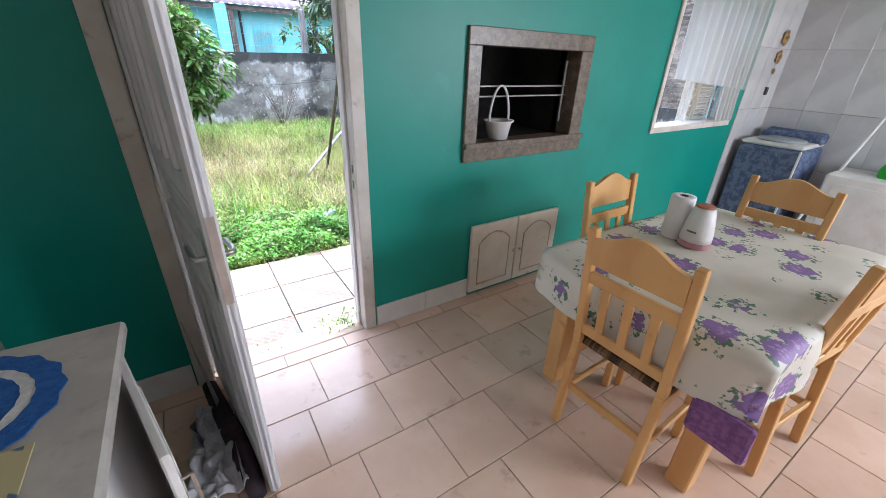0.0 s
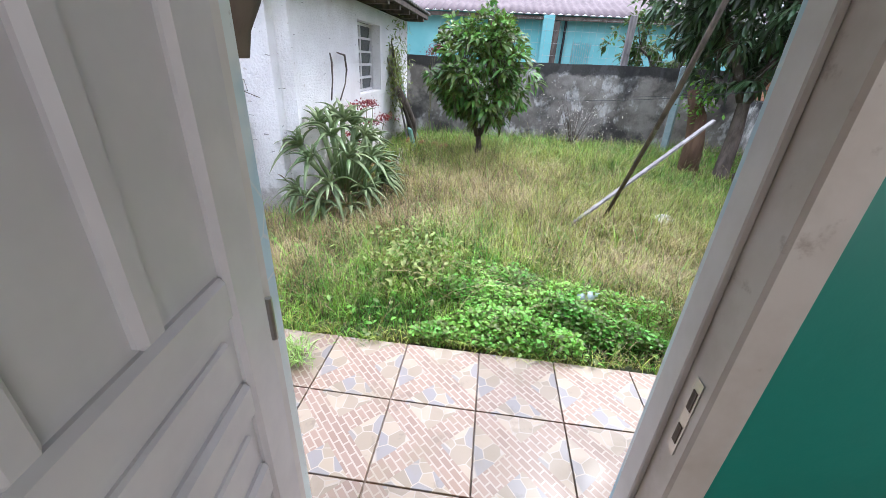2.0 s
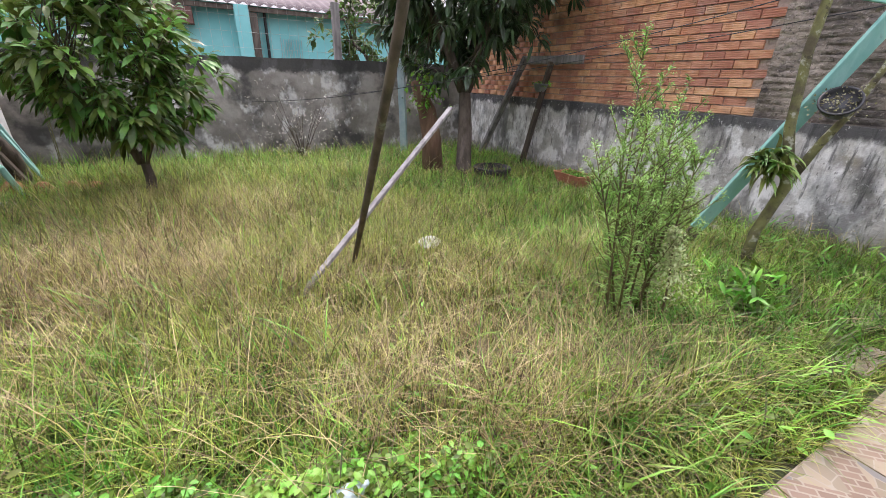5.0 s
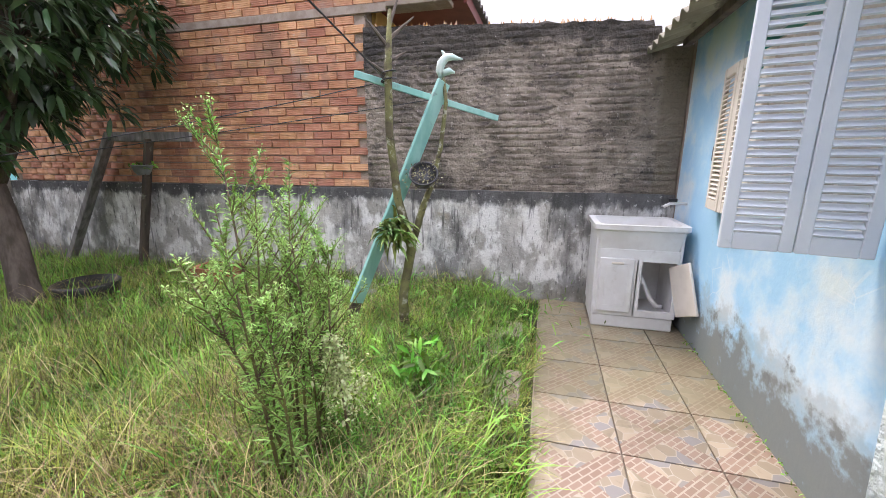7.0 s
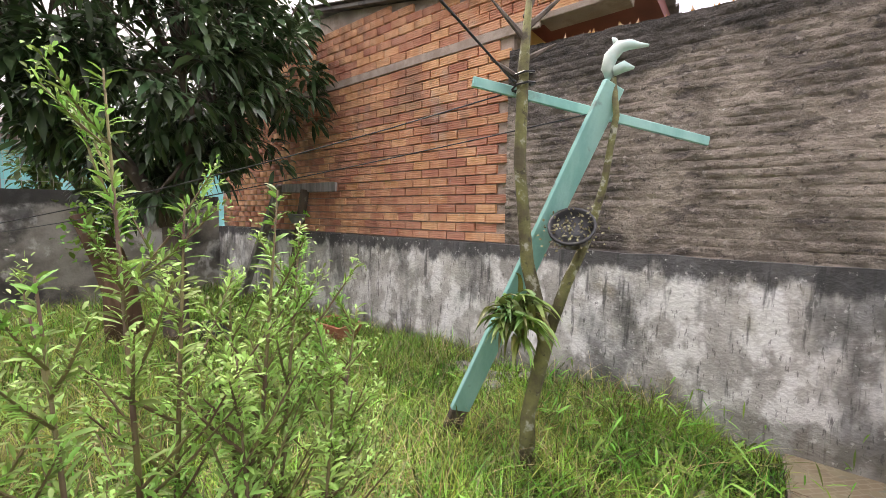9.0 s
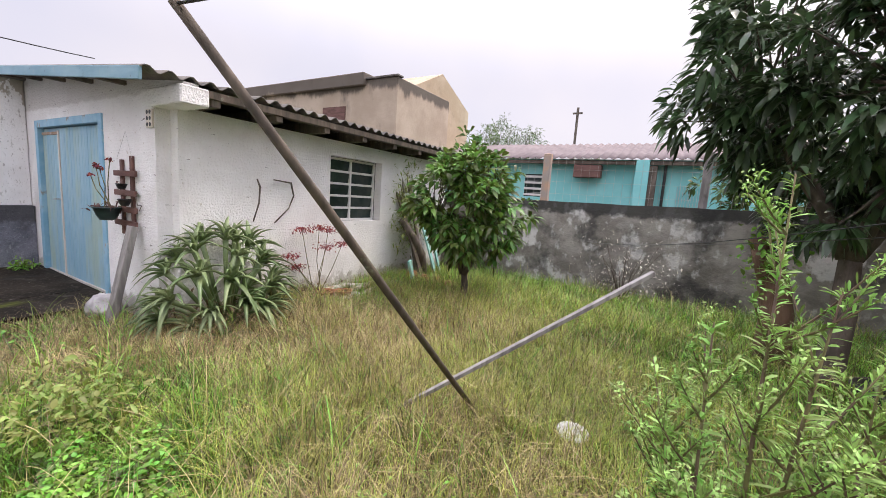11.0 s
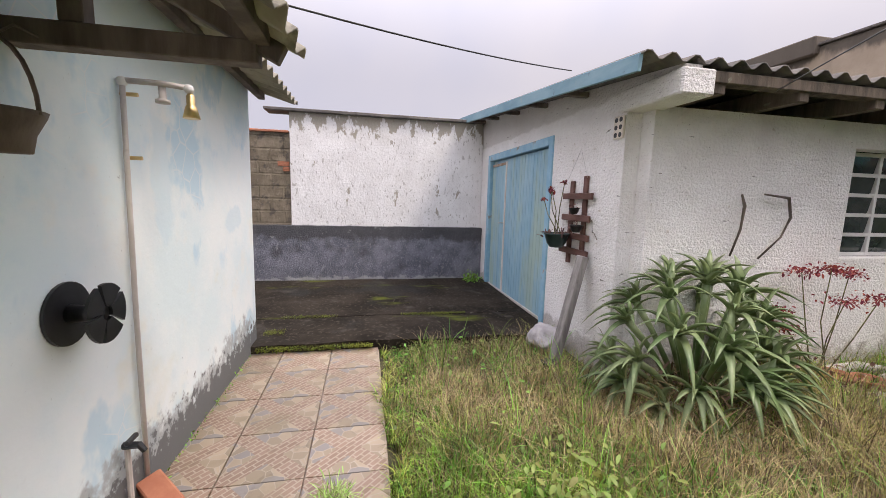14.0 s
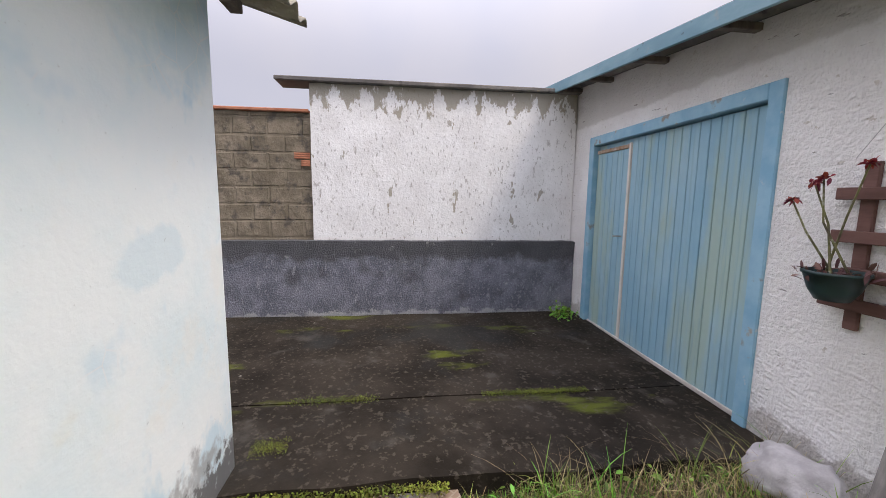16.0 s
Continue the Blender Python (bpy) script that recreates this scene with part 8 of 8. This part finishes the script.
part("wall_socket", cube(5.70, 5.75, 2.15, 2.172, 1.36, 1.44, 0.004), M["black_plastic"], None, "black plug in the wall socket", "plug")

# ---- pieces: floor tiles, porch tiles, wall tiles, bricks ----
def shared(name, x0, x1, y0, y1, z0, z1, bevel, material):
    bm = cube(x0, x1, y0, y1, z0, z1, bevel)
    bmesh.ops.recalc_face_normals(bm, faces=bm.faces)
    me = bpy.data.meshes.new(name)
    bm.to_mesh(me)
    bm.free()
    me.materials.append(material)
    return me


def piece(name, me, parent, m):
    ob = new(name, me)
    ob.parent = parent
    ob.matrix_basis = m
    return ob


k = Mat("beige_floor_tile", 0.16).worldly().base((0.66, 0.46, 0.34), (0.74, 0.54, 0.42), 2.2).over((0.36, 0.21, 0.14), 7, 0.58, 0.72, 0.4).each(0.9, 1.08)
FLOOR_TILE = k.gloss(5, 0.1, 0.24).bump(3, 0.06, 0.01).done()
bm = cube(-0.62, 6.0, -2.8, 2.345, -0.12, -0.006)
floor = part("floor", bm, Mat("tile_grout", 0.9).base((0.34, 0.27, 0.22), (0.44, 0.36, 0.3), 9).done(), None, "glossy beige ceramic floor with pale joints", "floor", "structure")
T = 0.355
me = shared("floor_tile", -T / 2 + 0.0025, T / 2 - 0.0025, -T / 2 + 0.0025, T / 2 - 0.0025, -0.008, 0.0, 0.0015, FLOOR_TILE)
me_half = shared("floor_tile_half", -T / 2 + 0.0025, T / 2 - 0.0025, -0.05, 0.05, -0.008, 0.0, 0.0015, FLOOR_TILE)
offs = (0.0, 0.105, -0.02, 0.16, 0.06, 0.2, 0.11, 0.03, 0.17, 0.09, 0.0, 0.14)
for j in range(12):
    y = 1.895 - j * T
    for i in range(18):
        x = -0.62 + T / 2 + i * T + 0.24 - offs[j] - T * 0.5
        if x + T / 2 < -0.6 or x > 5.85:
            continue
        piece("tile", me, floor, Matrix.Translation((max(x, -0.62 + T / 2), y, 0.0)) if x - T / 2 > -0.62 else Matrix.Translation((-0.62 + T / 2, y, -0.0015)))
for i in range(18):
    x = -0.5 + i * T
    if x < 5.8:
        piece("tile", me_half, floor, Matrix.Translation((x, 2.127, 0.0)))
part("doorstep", cube(0.03, 0.9, 2.19, 2.35, -0.1, -0.003, 0.004), FLOOR_TILE, None, "beige tiled doorstep", "doorstep", "structure")

# porch tiles: printed with crossing bands of small bricks round stone fields
k = Mat("printed_porch_tile", 0.42)
rot = k.mapped((1, 1, 1), (0, 0, radians(45)))
brick_tex = k.n.new("ShaderNodeTexBrick")
for key, value in (("Scale", 1.0), ("Mortar Size", 0.004), ("Brick Width", 0.07), ("Row Height", 0.034), ("Mortar Smooth", 0.1)):
    brick_tex.inputs[key].default_value = value
brick_tex.inputs["Color1"].default_value = (0.25, 0.165, 0.12, 1)
brick_tex.inputs["Color2"].default_value = (0.31, 0.21, 0.155, 1)
brick_tex.inputs["Mortar"].default_value = (0.4, 0.33, 0.26, 1)
k.l.new(rot, brick_tex.inputs["Vector"])
vor = k.node("ShaderNodeTexVoronoi", Scale=13)
k.l.new(k.mapped(), vor.inputs["Vector"])
edge = k.n.new("ShaderNodeTexVoronoi")
edge.feature = "DISTANCE_TO_EDGE"
edge.inputs["Scale"].default_value = 13
k.l.new(k.mapped(), edge.inputs["Vector"])
hue = k.n.new("ShaderNodeSeparateColor")
k.l.new(vor.outputs["Color"], hue.inputs["Color"])
stones = k.mix(hue.outputs[0], (0.25, 0.2, 0.14), (0.41, 0.325, 0.235))
stones = k.mix(k.step(hue.outputs[1], 0.72, 0.8), stones, (0.24, 0.22, 0.21))
stones = k.mix(k.step(edge.outputs["Distance"], 0.035, 0.02), stones, (0.4, 0.34, 0.27))
xx, yy = k.axis("X"), k.axis("Y")
d1 = k.math("ABSOLUTE", k.math("SUBTRACT", xx, yy))
d2 = k.math("ABSOLUTE", k.math("ADD", xx, yy))
band = k.math("MAXIMUM", k.step(d1, 0.074, 0.07), k.step(d2, 0.074, 0.07))
k.colour = k.mix(band, stones, brick_tex.outputs["Color"])
k.worldly().rising((0.2, 0.18, 0.09), 3, 5.4, 2.8, 0.8, 0.5, axis="X").over((0.24, 0.2, 0.13), 3, 0.5, 0.7, 0.5).over((0.14, 0.11, 0.08), 9, 0.6, 0.7, 0.35).each(0.84, 1.08)
PORCH = k.gloss(6, 0.32, 0.55).bump(40, 0.15, 0.003).done()
porch_floor = thing("porch", (0, 0, 0), "porch paved with printed beige ceramic tiles and dark joints", "pavement", kind="structure")
P = 0.455
me = shared("porch_tile", -P / 2 + 0.004, P / 2 - 0.004, -P / 2 + 0.004, P / 2 - 0.004, -0.018, 0.0, 0.0015, PORCH)
me_cut = shared("porch_tile_cut", -P / 2 + 0.004, P / 2 - 0.004, -0.075, P / 2 - 0.004, -0.018, 0.0, 0.0015, PORCH)
random.seed(2)
for i in range(20):
    x = 0.097 + P / 2 + (i - 6) * P
    if x - P / 2 < -2.66 or x > 5.98:
        continue
    for j in range(3):
        y = 3.327 - j * P
        m = Matrix.Translation((x, y, -0.060 + random.uniform(-0.0012, 0.0012))) @ Euler((random.uniform(-0.002, 0.002), random.uniform(-0.002, 0.002), 0)).to_matrix().to_4x4()
        if 1.3 < x < 2.6 and j == 2:
            continue
        piece("tile", me_cut if j == 2 else me, porch_floor, m)

# wall tiles in the laundry corner
WALL_TILE = Mat("pale_grey_wall_tile", 0.14).base((0.5, 0.5, 0.51), (0.6, 0.6, 0.6), 2.5).each(0.95, 1.05).done()
lw = bpy.data.objects["wall_east"]
me = shared("wall_tile", -0.008, 0.0, -0.164, 0.164, -0.298, 0.298, 0.001, WALL_TILE)
for i in range(12):
    for j in range(4):
        piece("tile", me, lw, Matrix.Translation((5.998, 2.01 - i * 0.33, 0.32 + j * 0.6)))
ln = bpy.data.objects["wall_north_laundry"]
me = shared("wall_tile_north", -0.128, 0.128, 0.0, 0.008, -0.298, 0.298, 0.001, WALL_TILE)
for i in range(3):
    for j in range(4):
        piece("tile", me, ln, Matrix.Translation((5.352 + i * 0.259, 2.171, 0.32 + j * 0.6)))

# bricks: ridged hollow blocks in the boundary wall
BW, BH = 0.235, 0.092


def ridged_brick(material):
    bm = bmesh.new()
    prof = [(0.04, 0.0), (0.0, 0.003), (0.0, 0.016), (0.005, 0.02), (0.0, 0.024), (0.0, 0.037), (0.005, 0.041), (0.0, 0.045), (0.0, 0.058), (0.005, 0.062), (0.0, 0.066), (0.0, 0.079), (0.04, 0.082)]
    rows = [[bm.verts.new((x, s * (BW / 2 - 0.007), z)) for s in (-1, 1)] for x, z in prof]
    for a, b in zip(rows, rows[1:]):
        bm.faces.new((a[0], a[1], b[1], b[0]))
    for s in (0, 1):
        bm.faces.new([r[s] for r in rows])
    bmesh.ops.recalc_face_normals(bm, faces=bm.faces)
    me = bpy.data.meshes.new("ridged_brick")
    bm.to_mesh(me)
    bm.free()
    me.materials.append(material)
    return me


core = bpy.data.objects["wall_boundary_east_core"]
me = ridged_brick(M["brick"])
random.seed(9)
rest_v, rest_t = [], []
n = len(me.vertices)
vs = np.array([v.co[:] for v in me.vertices])
me.calc_loop_triangles()
ts = np.array([t.vertices[:] for t in me.loop_triangles])
count = 0
for j in range(28):
    z = 1.09 + j * BH
    if 2.86 < z < 3.0:
        continue
    for i in range(-4 if z > 3.0 else 0, 27):
        y = 5.56 + BW / 2 + i * BW + (BW / 2 if j % 2 else 0)
        if z + BH > brick_top(y - BW / 2) + 0.02 or y > 11.5:
            continue
        dx = random.gauss(0, 0.004)
        if random.random() < 0.03:
            dx += 0.012
        tilt = random.gauss(0, 0.006)
        if i < 13 and count < 300:
            piece("brick", me, core, Matrix.Translation((6.108 + dx, y, z)) @ Matrix.Rotation(tilt, 4, "X"))
            count += 1
        else:
            rest_t.append(ts + len(rest_v) * n)
            rest_v.append(vs + np.array([6.108 + dx, y, z + random.gauss(0, 0.002)]))
fast("more_bricks", np.concatenate(rest_v), np.concatenate(rest_t), M["brick_rest"], core, "further courses of orange ridged bricks", "", "stuff", smooth=False)
